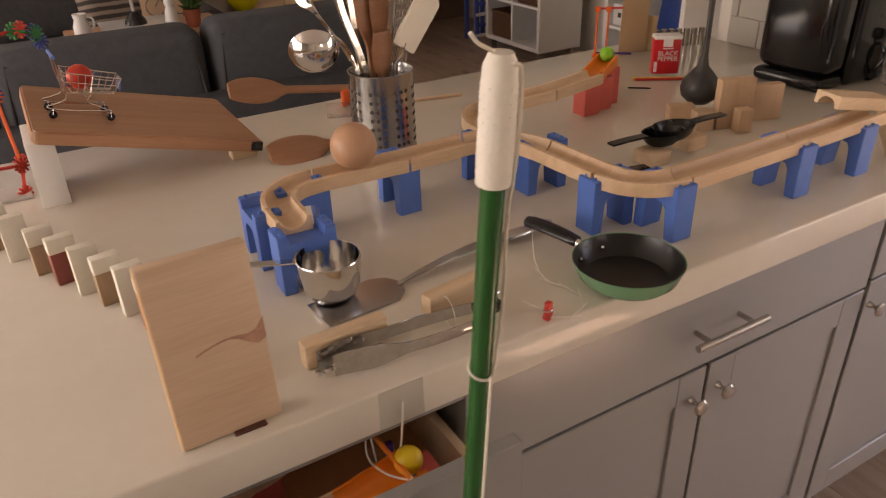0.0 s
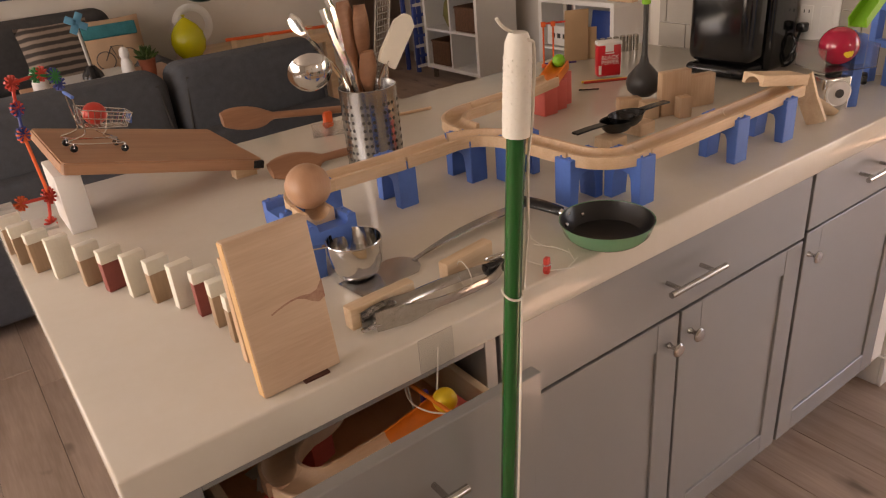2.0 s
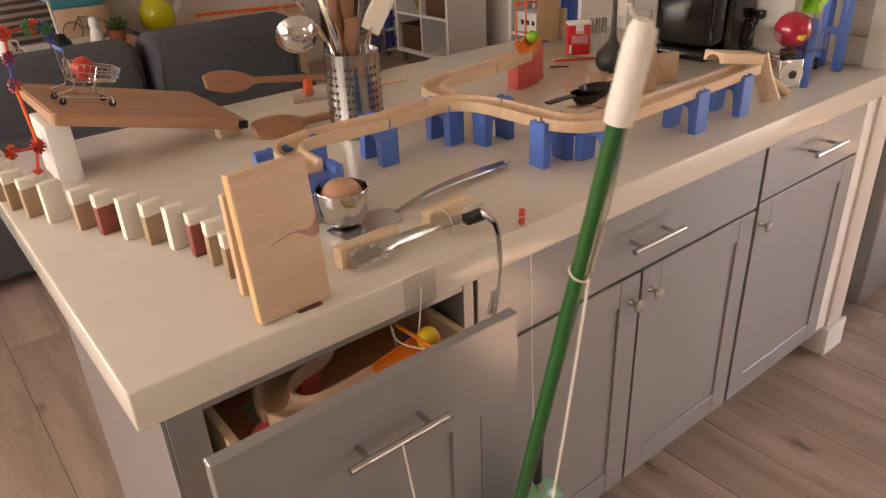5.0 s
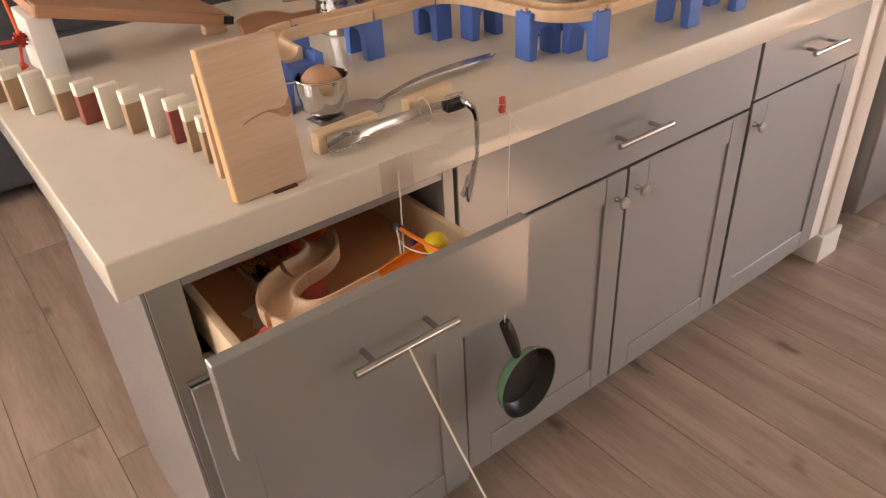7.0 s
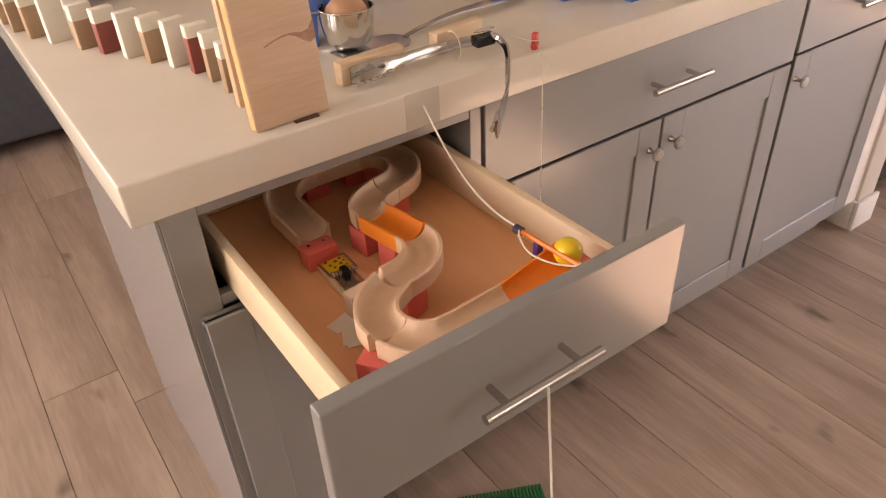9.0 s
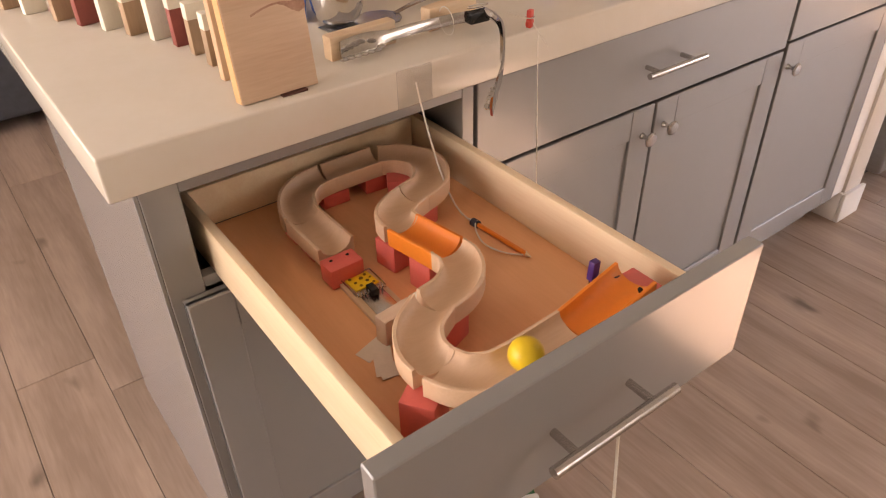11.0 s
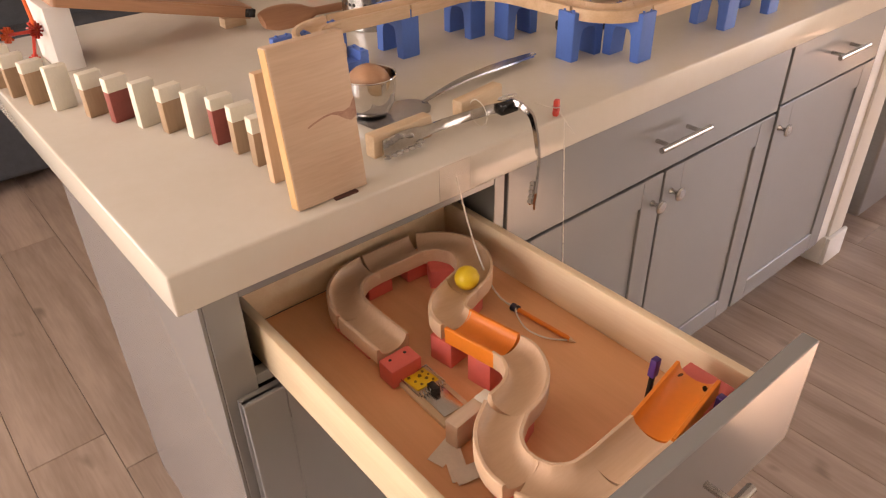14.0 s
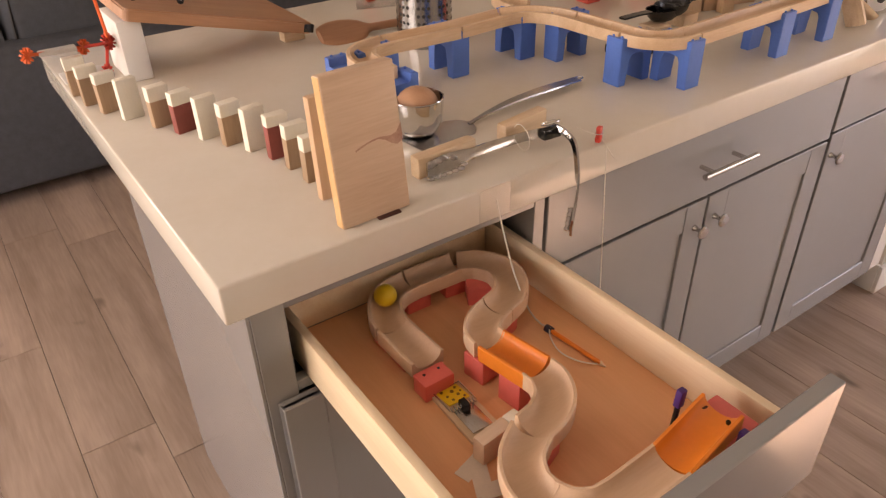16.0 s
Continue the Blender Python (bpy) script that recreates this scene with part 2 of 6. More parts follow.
def box(lo, hi, bevel=0.0, seg=2, bm=None, m=None):
    bm = bm or bmesh.new()
    r = bmesh.ops.create_cube(bm, size=1.0)
    vs = r["verts"]
    for v in vs:
        v.co = Vector([lo[i] + (v.co[i] + 0.5) * (hi[i] - lo[i]) for i in range(3)])
    if bevel:
        es = list({e for v in vs for e in v.link_edges})
        r = bmesh.ops.bevel(bm, geom=es, offset=bevel, segments=seg, affect="EDGES", profile=0.5)
        vs = list({v for f in r["faces"] for v in f.verts} | {v for v in vs if v.is_valid})
    if m is not None:
        bmesh.ops.transform(bm, matrix=m, verts=[v for v in vs if v.is_valid])
    return bm


def lathe(profile, n=32, bm=None, m=None, close=False):
    """Spin a profile of (radius, z) round z."""
    bm = bm or bmesh.new()
    rings = []
    for r, z in profile:
        if r < 1e-6:
            rings.append([bm.verts.new((0, 0, z))])
        else:
            rings.append([bm.verts.new((r * math.cos(2 * math.pi * k / n), r * math.sin(2 * math.pi * k / n), z)) for k in range(n)])
    for a, b in zip(rings, rings[1:]):
        for k in range(n):
            q = [a[k % len(a)], a[(k + 1) % len(a)], b[(k + 1) % len(b)], b[k % len(b)]]
            q = list(dict.fromkeys(q))
            if len(q) > 2:
                bm.faces.new(q)
    if m is not None:
        bmesh.ops.transform(bm, matrix=m, verts=[v for r in rings for v in r])
    return bm


def sweep(path, section, bm=None, up=(0, 0, 1), caps=True, ups=None):
    """Carry a closed section (u sideways, v up) along a path; up or ups: what v leans to."""
    bm = bm or bmesh.new()
    pts = [Vector(p) for p in path]
    rings = []
    for i, p in enumerate(pts):
        d = (pts[min(i + 1, len(pts) - 1)] - pts[max(i - 1, 0)]).normalized()
        u0 = Vector(ups[i]) if ups else Vector(up)
        side = d.cross(u0)
        if side.length < 1e-4:
            side = d.cross(Vector((1, 0.3, 0)))
        side.normalize()
        vert = side.cross(d).normalized()
        sec = section[i] if isinstance(section[0][0], (list, tuple)) else section
        rings.append([bm.verts.new(p + side * u + vert * v) for u, v in sec])
    n = len(rings[0])
    for a, b in zip(rings, rings[1:]):
        for k in range(n):
            bm.faces.new((a[k], a[(k + 1) % n], b[(k + 1) % n], b[k]))
    if caps:
        bm.faces.new(rings[0])
        bm.faces.new(list(reversed(rings[-1])))
    return bm


def circle(r, n=10):
    return [(r * math.cos(2 * math.pi * k / n), r * math.sin(2 * math.pi * k / n)) for k in range(n)]


def tube(path, r, n=10, bm=None, up=(0.02, 0.03, 1)):
    if isinstance(r, (int, float)):
        return sweep(path, circle(r, n), bm, up)
    return sweep(path, [circle(x, n) for x in r], bm, up)


def spline(points, per=8):
    """Catmull-Rom through points."""
    p = [Vector(x) for x in points]
    p = [2 * p[0] - p[1]] + p + [2 * p[-1] - p[-2]]
    out = []
    for i in range(1, len(p) - 2):
        for k in range(per):
            t = k / per
            a, b, c, d = p[i - 1], p[i], p[i + 1], p[i + 2]
            out.append(0.5 * ((2 * b) + (c - a) * t + (2 * a - 5 * b + 4 * c - d) * t * t + (3 * b - a - 3 * c + d) * t ** 3))
    out.append(p[-2])
    return out


def ball(r, bm=None, m=None, seg=28):
    n = seg // 2
    return lathe([(r * math.sin(math.pi * k / n), -r * math.cos(math.pi * k / n)) for k in range(n + 1)], seg, bm, m)


def prism(outline, z0, z1, bm=None, m=None, bevel=0.0):
    """An outline in x, y, given height."""
    bm = bm or bmesh.new()
    a = [bm.verts.new((x, y, z0)) for x, y in outline]
    b = [bm.verts.new((x, y, z1)) for x, y in outline]
    n = len(a)
    fs = [bm.faces.new(list(reversed(a))), bm.faces.new(b)]
    for k in range(n):
        fs.append(bm.faces.new((a[k], a[(k + 1) % n], b[(k + 1) % n], b[k])))
    vs = a + b
    if bevel:
        r = bmesh.ops.bevel(bm, geom=list({e for f in fs for e in f.edges}), offset=bevel, segments=2, affect="EDGES")
        vs = list({v for f in r["faces"] for v in f.verts} | {v for v in vs if v.is_valid})
    if m is not None:
        bmesh.ops.transform(bm, matrix=m, verts=[v for v in vs if v.is_valid])
    return bm


MOVED = []  # (thing, rest pose) of all that rides in the drawer

# ---- the room ----
ROOM = (-3.0, 4.0, -3.2, 5.6)
TOP = 2.6


def wall_with_holes(name, axis, at, thick, lo, hi, holes, label):
    """A wall across axis at a place, with rectangular openings (a0, a1, z0, z1)."""
    bm = bmesh.new()
    cuts = sorted({lo, hi, *[v for h in holes for v in h[:2]]})
    for a, b in zip(cuts, cuts[1:]):
        inside = [h for h in holes if h[0] <= a + 1e-6 and h[1] >= b - 1e-6]
        spans = [(0.0, TOP)]
        if inside:
            spans = [(0.0, inside[0][2]), (inside[0][3], TOP)]
        for z0, z1 in spans:
            if z1 - z0 > 0.01:
                if axis == "x":
                    box((at, a, z0), (at + thick, b, z1), bm=bm)
                else:
                    box((a, at, z0), (b, at + thick, z1), bm=bm)
    return structure(name, bm, WALLPAINT, label)


structure("floor", box((-3.1, -3.3, -0.12), (4.1, 5.7, -0.006)), mat("subfloor", (0.08, 0.06, 0.05), 0.8), "pale grey-brown oak plank floor")
structure("ceiling", box((-3.1, -3.3, TOP), (4.1, 5.7, TOP + 0.1)), WHITEPAINT, "white painted ceiling")
wall_with_holes("wall_west", "x", -3.1, 0.1, -3.3, 5.7, [(-0.6, 1.8, 0.6, 2.3), (3.0, 4.8, 0.8, 2.2)], "warm white painted wall with two windows")
# unseen opening, added and sized to cut the sun to a small floor patch
wall_with_holes("wall_south", "y", -3.3, 0.1, -3.0, 4.0, [(1.45, 1.95, 1.30, 1.75)], "warm white painted wall with an opening added to shape the sun patch")
wall_with_holes("wall_north", "y", 4.95, 0.1, -3.0, 4.0, [(3.05, 3.75, 0.0, 2.05)], "warm beige painted far wall with a dark doorway")
wall_with_holes("wall_east", "x", 4.0, 0.1, -3.3, 5.7, [(-2.6, -0.9, 0.0, 2.05)], "warm white painted wall with an open garden doorway")
# stub wall with the tiled splashback at the end of the counter
structure("wall_stub_end", box((1.990, 0.014, 0.0), (2.082, 0.085, TOP), 0.003), WALLPAINT, "white painted corner of the end wall")
structure("wall_stub", box((2.0, 0.086, 0.0), (2.08, 0.93, TOP)), WALLPAINT, "white painted end wall beside the counter")
structure("baseboard", box((1.976, 0.001, 0.0), (2.094, 0.0135, 0.1), 0.003), WHITEPAINT, "white painted baseboard round the end wall")
structure("baseboard_2", box((1.976, 0.014, 0.0), (1.9895, 0.12, 0.1), 0.003), WHITEPAINT, "white painted baseboard round the end wall")

# the dimness of the hall is put into this wall's brown colour
structure("wall_hall", box((2.9, 5.6, 0.0), (4.0, 5.66, TOP)), mat("hall_dim_brown", (0.24, 0.17, 0.13), 0.7, grain=0.1, scale=3), "brown hall wall behind the doorway, colour darkened for the dim hall")
structure("wall_hall_side", box((2.9, 5.05, 0.0), (2.96, 5.6, TOP)), WALLPAINT, "side wall of the hall")

# ---- kitchen counter: worktop and cabinet units ----
HT = 0.91
structure_top = solid("worktop", box((0.0, 0.0, 0.851), (1.999, 1.06, HT), 0.004, 3), QUARTZ,
                      "thick cream quartz worktop with a square polished edge", "worktop")
FY = 0.02  # plane of the door fronts


def shaker(name, x0, x1, z0, z1, parent, label=""):
    """A flat framed door front with a recessed middle."""
    w = 0.063
    d = part(name, box((x0, FY + 0.006, z0), (x1, FY + 0.02, z1)), CAB, parent, label)
    for n, lo, hi in (("stile", (x0, FY, z0), (x0 + w, FY + 0.0125, z1)), ("stile", (x1 - w, FY, z0), (x1, FY + 0.0125, z1)),
                      ("rail", (x0 + w, FY + 0.0004, z0), (x1 - w, FY + 0.0125, z0 + w)), ("rail", (x0 + w, FY + 0.0004, z1 - w), (x1 - w, FY + 0.0125, z1))):
        part(n, box(lo, hi, 0.0015, 1), CAB, d)
    return d


def bar_pull(cx, z, parent, y=FY, half=0.077):
    bm = tube([(cx - half, y - 0.034, z), (cx + half, y - 0.034, z)], 0.006, 14)
    h = part("handle", bm, STEEL, parent, "brushed nickel bar handle")
    for s in (-1, 1):
        part("post", tube([(cx + s * half * 0.62, y + 0.001, z), (cx + s * half * 0.62, y - 0.034, z)], 0.0045, 10), STEEL, h)
    return h


def knob(x, z, parent):
    k = lathe([(0, 0), (0.007, 0), (0.0065, 0.003), (0.0045, 0.007), (0.0045, 0.014), (0.009, 0.018), (0.0145, 0.021), (0.015, 0.024), (0.012, 0.0275), (0, 0.029)], 20,
              m=Matrix.Translation((x, FY, z)) @ pose(0, 0, 0, 90, 0, 0))
    return part("knob", k, STEEL, parent, "round brushed nickel knob")


def carcass(name, x0, x1, label):
    c = thing(name, label, "cabinet", "grey kitchen cabinets")
    part("side_panel", box((x0, FY + 0.021, 0.09), (x0 + 0.018, 0.62, 0.85)), CAB, c)
    part("side_panel", box((x1 - 0.018, FY + 0.021, 0.09), (x1, 0.62, 0.85)), CAB, c)
    part("back_panel", box((x0 + 0.018, 0.6, 0.1), (x1 - 0.018, 0.615, 0.85)), CAB, c)
    part("bottom_panel", box((x0 + 0.018, FY + 0.021, 0.09), (x1 - 0.018, 0.6, 0.118)), DARKGAP, c)
    part("plinth", box((x0, 0.085, 0.0), (x1, 0.1, 0.09)), CAB, c)
    return c


# cabinet with the open drawer
c1 = carcass("drawer_cabinet", 0.036, 0.545, "grey painted cabinet with its top drawer pulled open")
for n, lo, hi in (("face_frame", (0.036, FY + 0.001, 0.10), (0.084, FY + 0.02, 0.8505)), ("face_frame", (0.523, FY + 0.001, 0.10), (0.545, FY + 0.02, 0.8505)),
                  ("face_rail", (0.084, FY + 0.002, 0.826), (0.523, FY + 0.02, 0.8505)), ("face_rail", (0.084, FY + 0.002, 0.676), (0.523, FY + 0.02, 0.694))):
    part(n, box(lo, hi, 0.001, 1), CAB, c1)
d = shaker("door", 0.05, 0.535, 0.10, 0.672, c1)
d.location.y = -0.02
part("side_skin", box((0.030, FY + 0.002, 0.0), (0.0359, 0.628, 0.8505), 0.001, 1), CAB, c1)
# double cabinet
c2 = carcass("double_cabinet", 0.5455, 1.432, "grey painted cabinet with a wide drawer above two doors")
part("drawer_front", box((0.552, FY, 0.688), (1.426, FY + 0.02, 0.842), 0.0015, 1), CAB, c2)
bar_pull(1.000, 0.766, c2, half=0.080)
knob(0.968, 0.620, shaker("door", 0.552, 0.996, 0.10, 0.681, c2))
knob(1.031, 0.626, shaker("door", 1.003, 1.426, 0.10, 0.681, c2))
c3 = carcass("narrow_cabinet", 1.4325, 1.93, "grey painted cabinet with a drawer above one door")
part("drawer_front", box((1.439, FY, 0.700), (1.923, FY + 0.02, 0.842), 0.0015, 1), CAB, c3)
bar_pull(1.683, 0.779, c3, half=0.076)
knob(1.455, 0.638, shaker("door", 1.439, 1.923, 0.10, 0.694, c3))
structure("trim", box((1.931, FY + 0.003, 0.101), (1.9895, 0.12, 0.8505), 0.001, 1), WHITEPAINT, "white filler strip between cabinet and wall")
# far half of the counter: plain back panels
structure("trim_2", box((0.034, 0.642, 0.0), (1.93, 0.658, 0.8505)), CAB, "grey painted back panel under the worktop")

# ---- the drawer that is pulled out ----
DRAWER_Y = [(0.0, -0.089), (3.0, -0.089), (5.5, -0.094), (6.0, -0.094), (6.25, -0.1), (6.5, -0.121), (7.0, -0.169), (7.5, -0.226), (8.0, -0.289), (8.5, -0.340), (9.0, -0.384),
            (9.5, -0.419), (10.0, -0.447), (10.5, -0.469), (11.0, -0.484), (11.5, -0.490), (12.0, -0.494), (16.0, -0.494)]
drawer = thing("drawer", "pulled-out drawer with a grey painted front and birch box", "drawer")
part("drawer_front", box((0.047, 0.0, 0.679), (0.535, 0.02, 0.836), 0.0015, 1), CAB, drawer)
bar_pull(0.288, 0.752, drawer, 0.0, 0.083)
DX0, DX1, DZ0, DZ1, DB = 0.103, 0.511, 0.700, 0.768, 0.622
part("side_board", box((DX0, 0.0205, DZ0 - 0.010), (DX0 + 0.014, DB, DZ1), 0.002), BIRCH, drawer)
part("side_board", box((DX1 - 0.014, 0.0205, DZ0 - 0.010), (DX1, DB, DZ1), 0.002), BIRCH, drawer)
part("back_board", box((DX0 + 0.0145, DB - 0.014, DZ0), (DX1 - 0.0145, DB, DZ1 - 0.004), 0.002), BIRCH, drawer)
part("front_board", box((DX0 + 0.0145, 0.0205, DZ0), (DX1 - 0.0145, 0.034, DZ1 - 0.004), 0.002), BIRCH, drawer)
part("bottom_board", box((DX0 + 0.0145, 0.035, DZ0 - 0.006), (DX1 - 0.0145, DB - 0.0145, DZ0)), DRAWER_FLOOR, drawer)
MOVED.append((drawer, Matrix.Identity(4)))

# ---- on the worktop: domino run and boards ----
DOMINO_TAN = wood("domino_wood", (0.46, 0.32, 0.21), (0.35, 0.23, 0.14), "z", 60, 0.5, objvar=0.12)
DOMINO_RED = mat("domino_red_stain", (0.30, 0.075, 0.06), 0.5, grain=0.2, scale=40)
PLASTER = mat("white_dip", (0.81, 0.77, 0.66), 0.55, grain=0.06, scale=50, bump=0.2, bump_scale=200)
DOMINOES = [(0.012, 0.757, "tan", 0.30), (0.020, 0.692, "tan", 0.28), (0.037, 0.633, "tan", 0.24), (0.060, 0.579, "white", 1.0), (0.093, 0.511, "tan", 0.34),
            (0.117, 0.462, "red", 0.30), (0.141, 0.413, "white", 1.0), (0.164, 0.366, "tan", 0.3), (0.186, 0.322, "white", 1.0), (0.203, 0.274, "red", 0.24),
            (0.211, 0.225, "tan", 0.30), (0.214, 0.170, "tan", 0.3)]


def domino(x, y, kind, dip, turn):
    w, d, h = 0.036, 0.0165, 0.073
    hue = {"tan": "tan wooden domino with a white dipped top", "white": "plain white domino block", "red": "dark red domino with a white dipped top"}[kind]
    t = thing("domino", hue + " in a row", "domino", "row of dominoes", pose(x, y, HT, 0, 0, turn))
    if kind == "white":
        part("block", box((-0.009, 0, 0.0002), (w - 0.009, d, h), 0.0012), PLASTER, t)
    else:
        part("block", box((-0.009, 0, 0.0002), (w - 0.009, d, h * (1 - dip)), 0.0012), DOMINO_TAN if kind == "tan" else DOMINO_RED, t)
        part("dipped_top", box((-0.0094, -0.0004, h * (1 - dip) - 0.001), (w - 0.0086, d + 0.0004, h), 0.0015), PLASTER, t)
    return t


for i, (x, y, kind, dip) in enumerate(DOMINOES):
    j = min(i + 1, len(DOMINOES) - 1)
    dx, dy = DOMINOES[j][0] - DOMINOES[j - 1][0], DOMINOES[j][1] - DOMINOES[j - 1][1]
    domino(x, y, kind, dip, 0.35 * (math.degrees(math.atan2(dy, dx)) + 90) + (i % 3 - 1) * 1.5)

# the big plywood board and the thinner one behind it
plank = thing("wooden_board", "tall pale pine board with a dark knot stain, leaning upright", "board", m=pose(0.184, 0.021, HT, -6.5, 0, 2))
part("panel", box((0, 0, 0.0015), (0.107, 0.019, 0.207), 0.002), PLYFACE, plank)
part("edge_band", box((-0.0007, 0.0015, 0.003), (0.0002, 0.0175, 0.2055), 0.0003, 1), wood("raw_edge_grain", (0.74, 0.48, 0.24), (0.58, 0.33, 0.14), "z", 90, 0.6), plank, "raw yellowish sawn edge")
STAIN = mat("knot_stain", (0.34, 0.17, 0.12), 0.5, grain=0.4, scale=60, alt=(0.52, 0.33, 0.23))
bm = bmesh.new()
up_edge = [(0.034 + 0.073 * k / 8, 0.104 + 0.008 * math.sin(k * 0.4) + (0.02 * ((k - 6) / 2) ** 2 if k > 6 else 0)) for k in range(9)]
low_edge = [(x, z - 0.0025 - (0.022 * ((k - 4) / 4) ** 1.5 if k > 4 else 0.0)) for k, (x, z) in enumerate(up_edge)]
lo = [bm.verts.new((x, -0.0006, z)) for x, z in up_edge]
hi = [bm.verts.new((x, -0.0006, z)) for x, z in low_edge]
for k in range(8):
    bm.faces.new((lo[k], lo[k + 1], hi[k + 1], hi[k]))
part("knot_stain", bm, STAIN, plank, "dark brown knot stain")
board2 = solid("wooden_board", box((0, 0, 0.001), (0.075, 0.014, 0.153), 0.0015), PINE, "thin pine board leaning behind the big board", "board", m=pose(0.198, 0.109, HT, -3, 0, 3))
solid("wood_shim", box((0, 0, 0), (0.035, 0.014, 0.0025)), mat("shim_dark", (0.10, 0.035, 0.025), 0.6), "thin dark red shim under the board", "shim", m=pose(0.236, 0.017, HT + 0.0002))

# ---- blue arch blocks and the wooden marble track ----
ARCH = (0.084, 0.040, 0.090)


def arch_mesh():
    """A bridge block: two legs, a slab, raised ends."""
    L, D, H = ARCH
    out = [(0, 0), (0.019, 0), (0.021, 0.048), (0.026, 0.058), (L / 2, 0.061), (L - 0.026, 0.058), (L - 0.021, 0.048), (L - 0.019, 0), (L, 0), (L, H), (L - 0.015, H), (L - 0.0165, 0.076), (0.0165, 0.076), (0.015, H), (0, H)]
    return prism(out, 0, D, m=pose(0, D, 0, 90, 0, 0), bevel=0.001)


ARCHES = [(0.626, 0.385, "y"), (0.797, 0.385, "y"), (0.847, 0.330, "x"), (0.842, 0.156, "x"), (0.926, 0.070, "y"), (1.208, 0.070, "y"), (1.375, 0.070, "y"),
          (0.376, 0.252, "x"), (0.425, 0.392, "x"), (0.372, 0.335, "y")]
arch0 = None
for x, y, d in ARCHES:
    m = pose(x, y, HT, 0, 0, 0) if d == "x" else pose(x + 0.04, y, HT, 0, 0, 90)
    if arch0 is None:
        arch0 = thing("arch_block", "blue plastic bridge block with two legs holding up the wooden track", "toy block", "blue track supports", m)
        part("bridge", arch_mesh(), BLUEPL, arch0)
        for sx in (0.0075, ARCH[0] - 0.0075):
            for sy in (0.010, 0.030):
                part("stud", lathe([(0.0028, 0), (0.0028, 0.003), (0.002, 0.0036), (0, 0.0036)], 10, m=Matrix.Translation((sx, sy, ARCH[2] - 0.0002))), BLUEPL, arch0)
    else:
        copy_thing(arch0, m)


def groove(w=0.026, h=0.022, g=0.019, deep=0.016, n=8):
    """The section of a wooden track: a block with a round groove along its top."""
    s = [(-w, 0), (w, 0), (w, h - 0.001), (w - 0.001, h), (g, h)]
    s += [(g * math.cos(math.pi * k / n), h - deep * math.sin(math.pi * k / n)) for k in range(1, n)]
    return s + [(-g, h), (-w + 0.001, h), (-w, h - 0.001)]


TZ = HT + 0.0762


def track_piece(points, per, material=None, z=TZ, label="beech wood track piece with a round groove, on blue blocks", sec=None):
    pts = [Vector((p[0], p[1], p[2] if len(p) > 2 else z)) for p in points]
    pts = spline(pts, per) if len(pts) > 2 else pts
    return solid("track_piece", sweep(pts, sec or groove()), material or BEECH, label, "toy track", "wooden marble track")


def arc(cx, cy, r, a0, a1, n=10, z=TZ):
    return [(cx + r * math.cos(radians(a0 + (a1 - a0) * k / n)), cy + r * math.sin(radians(a0 + (a1 - a0) * k / n)), z) for k in range(n + 1)]


track_piece([(1.455, 0.105, TZ + 0.006), (1.232, 0.104, TZ + 0.002)], 2)
track_piece([(1.2305, 0.104, TZ + 0.002), (0.962, 0.102, TZ)], 2)
track_piece([(0.960, 0.102), (0.935, 0.104), (0.905, 0.118), (0.884, 0.145), (0.876, 0.176)], 5)
track_piece([(0.8755, 0.1775), (0.866, 0.316)], 2)
track_piece([(0.8655, 0.3175), (0.858, 0.352), (0.838, 0.388), (0.808, 0.410), (0.778, 0.417)], 5)
track_piece([(0.7765, 0.417), (0.648, 0.409)], 2)
track_piece([(0.6465, 0.409), (0.500, 0.417)], 2)
track_piece([(0.4985, 0.417), (0.462, 0.412), (0.434, 0.394), (0.418, 0.364), (0.414, 0.335)], 5)
track_piece([(0.4138, 0.3335), (0.412, 0.283)], 2)
# the branch that comes from the far ramp
track_piece([(0.842, 0.443), (0.846, 0.485), (0.866, 0.528), (0.905, 0.553), (0.955, 0.560)], 5)
track_piece([(0.9565, 0.560), (1.07, 0.568)], 2)
track_piece([(1.0715, 0.568), (1.215, 0.592, TZ + 0.004)], 2)
# red blocks and orange ramp under its far end
for x, y, h in ((1.200, 0.598, 0.07), (1.247, 0.612, 0.076), (0.846, 0.47, 0.0755)):
    solid("toy_block", box((0, 0, 0), (0.045, 0.042, h), 0.0025), REDBLK, "red plastic block under the wooden track", "toy block", "red track supports", pose(x, y, HT))
solid("ramp_block", sweep([(1.222, 0.605, HT + 0.079), (1.305, 0.650, HT + 0.094)], groove(0.024, 0.022)), ORANGEPL, "orange plastic ramp on red blocks", "toy ramp")
solid("ball", ball(0.0165), GREENPL, "small lime green ball resting on the orange ramp", "ball", m=pose(1.300, 0.649, HT + 0.1155))
solid("arch_filler", box((0, 0, 0), (0.038, 0.040, 0.086), 0.002), REDBLK, "red plastic block under the orange ramp", "toy block", "red track supports", pose(1.293, 0.634, HT))
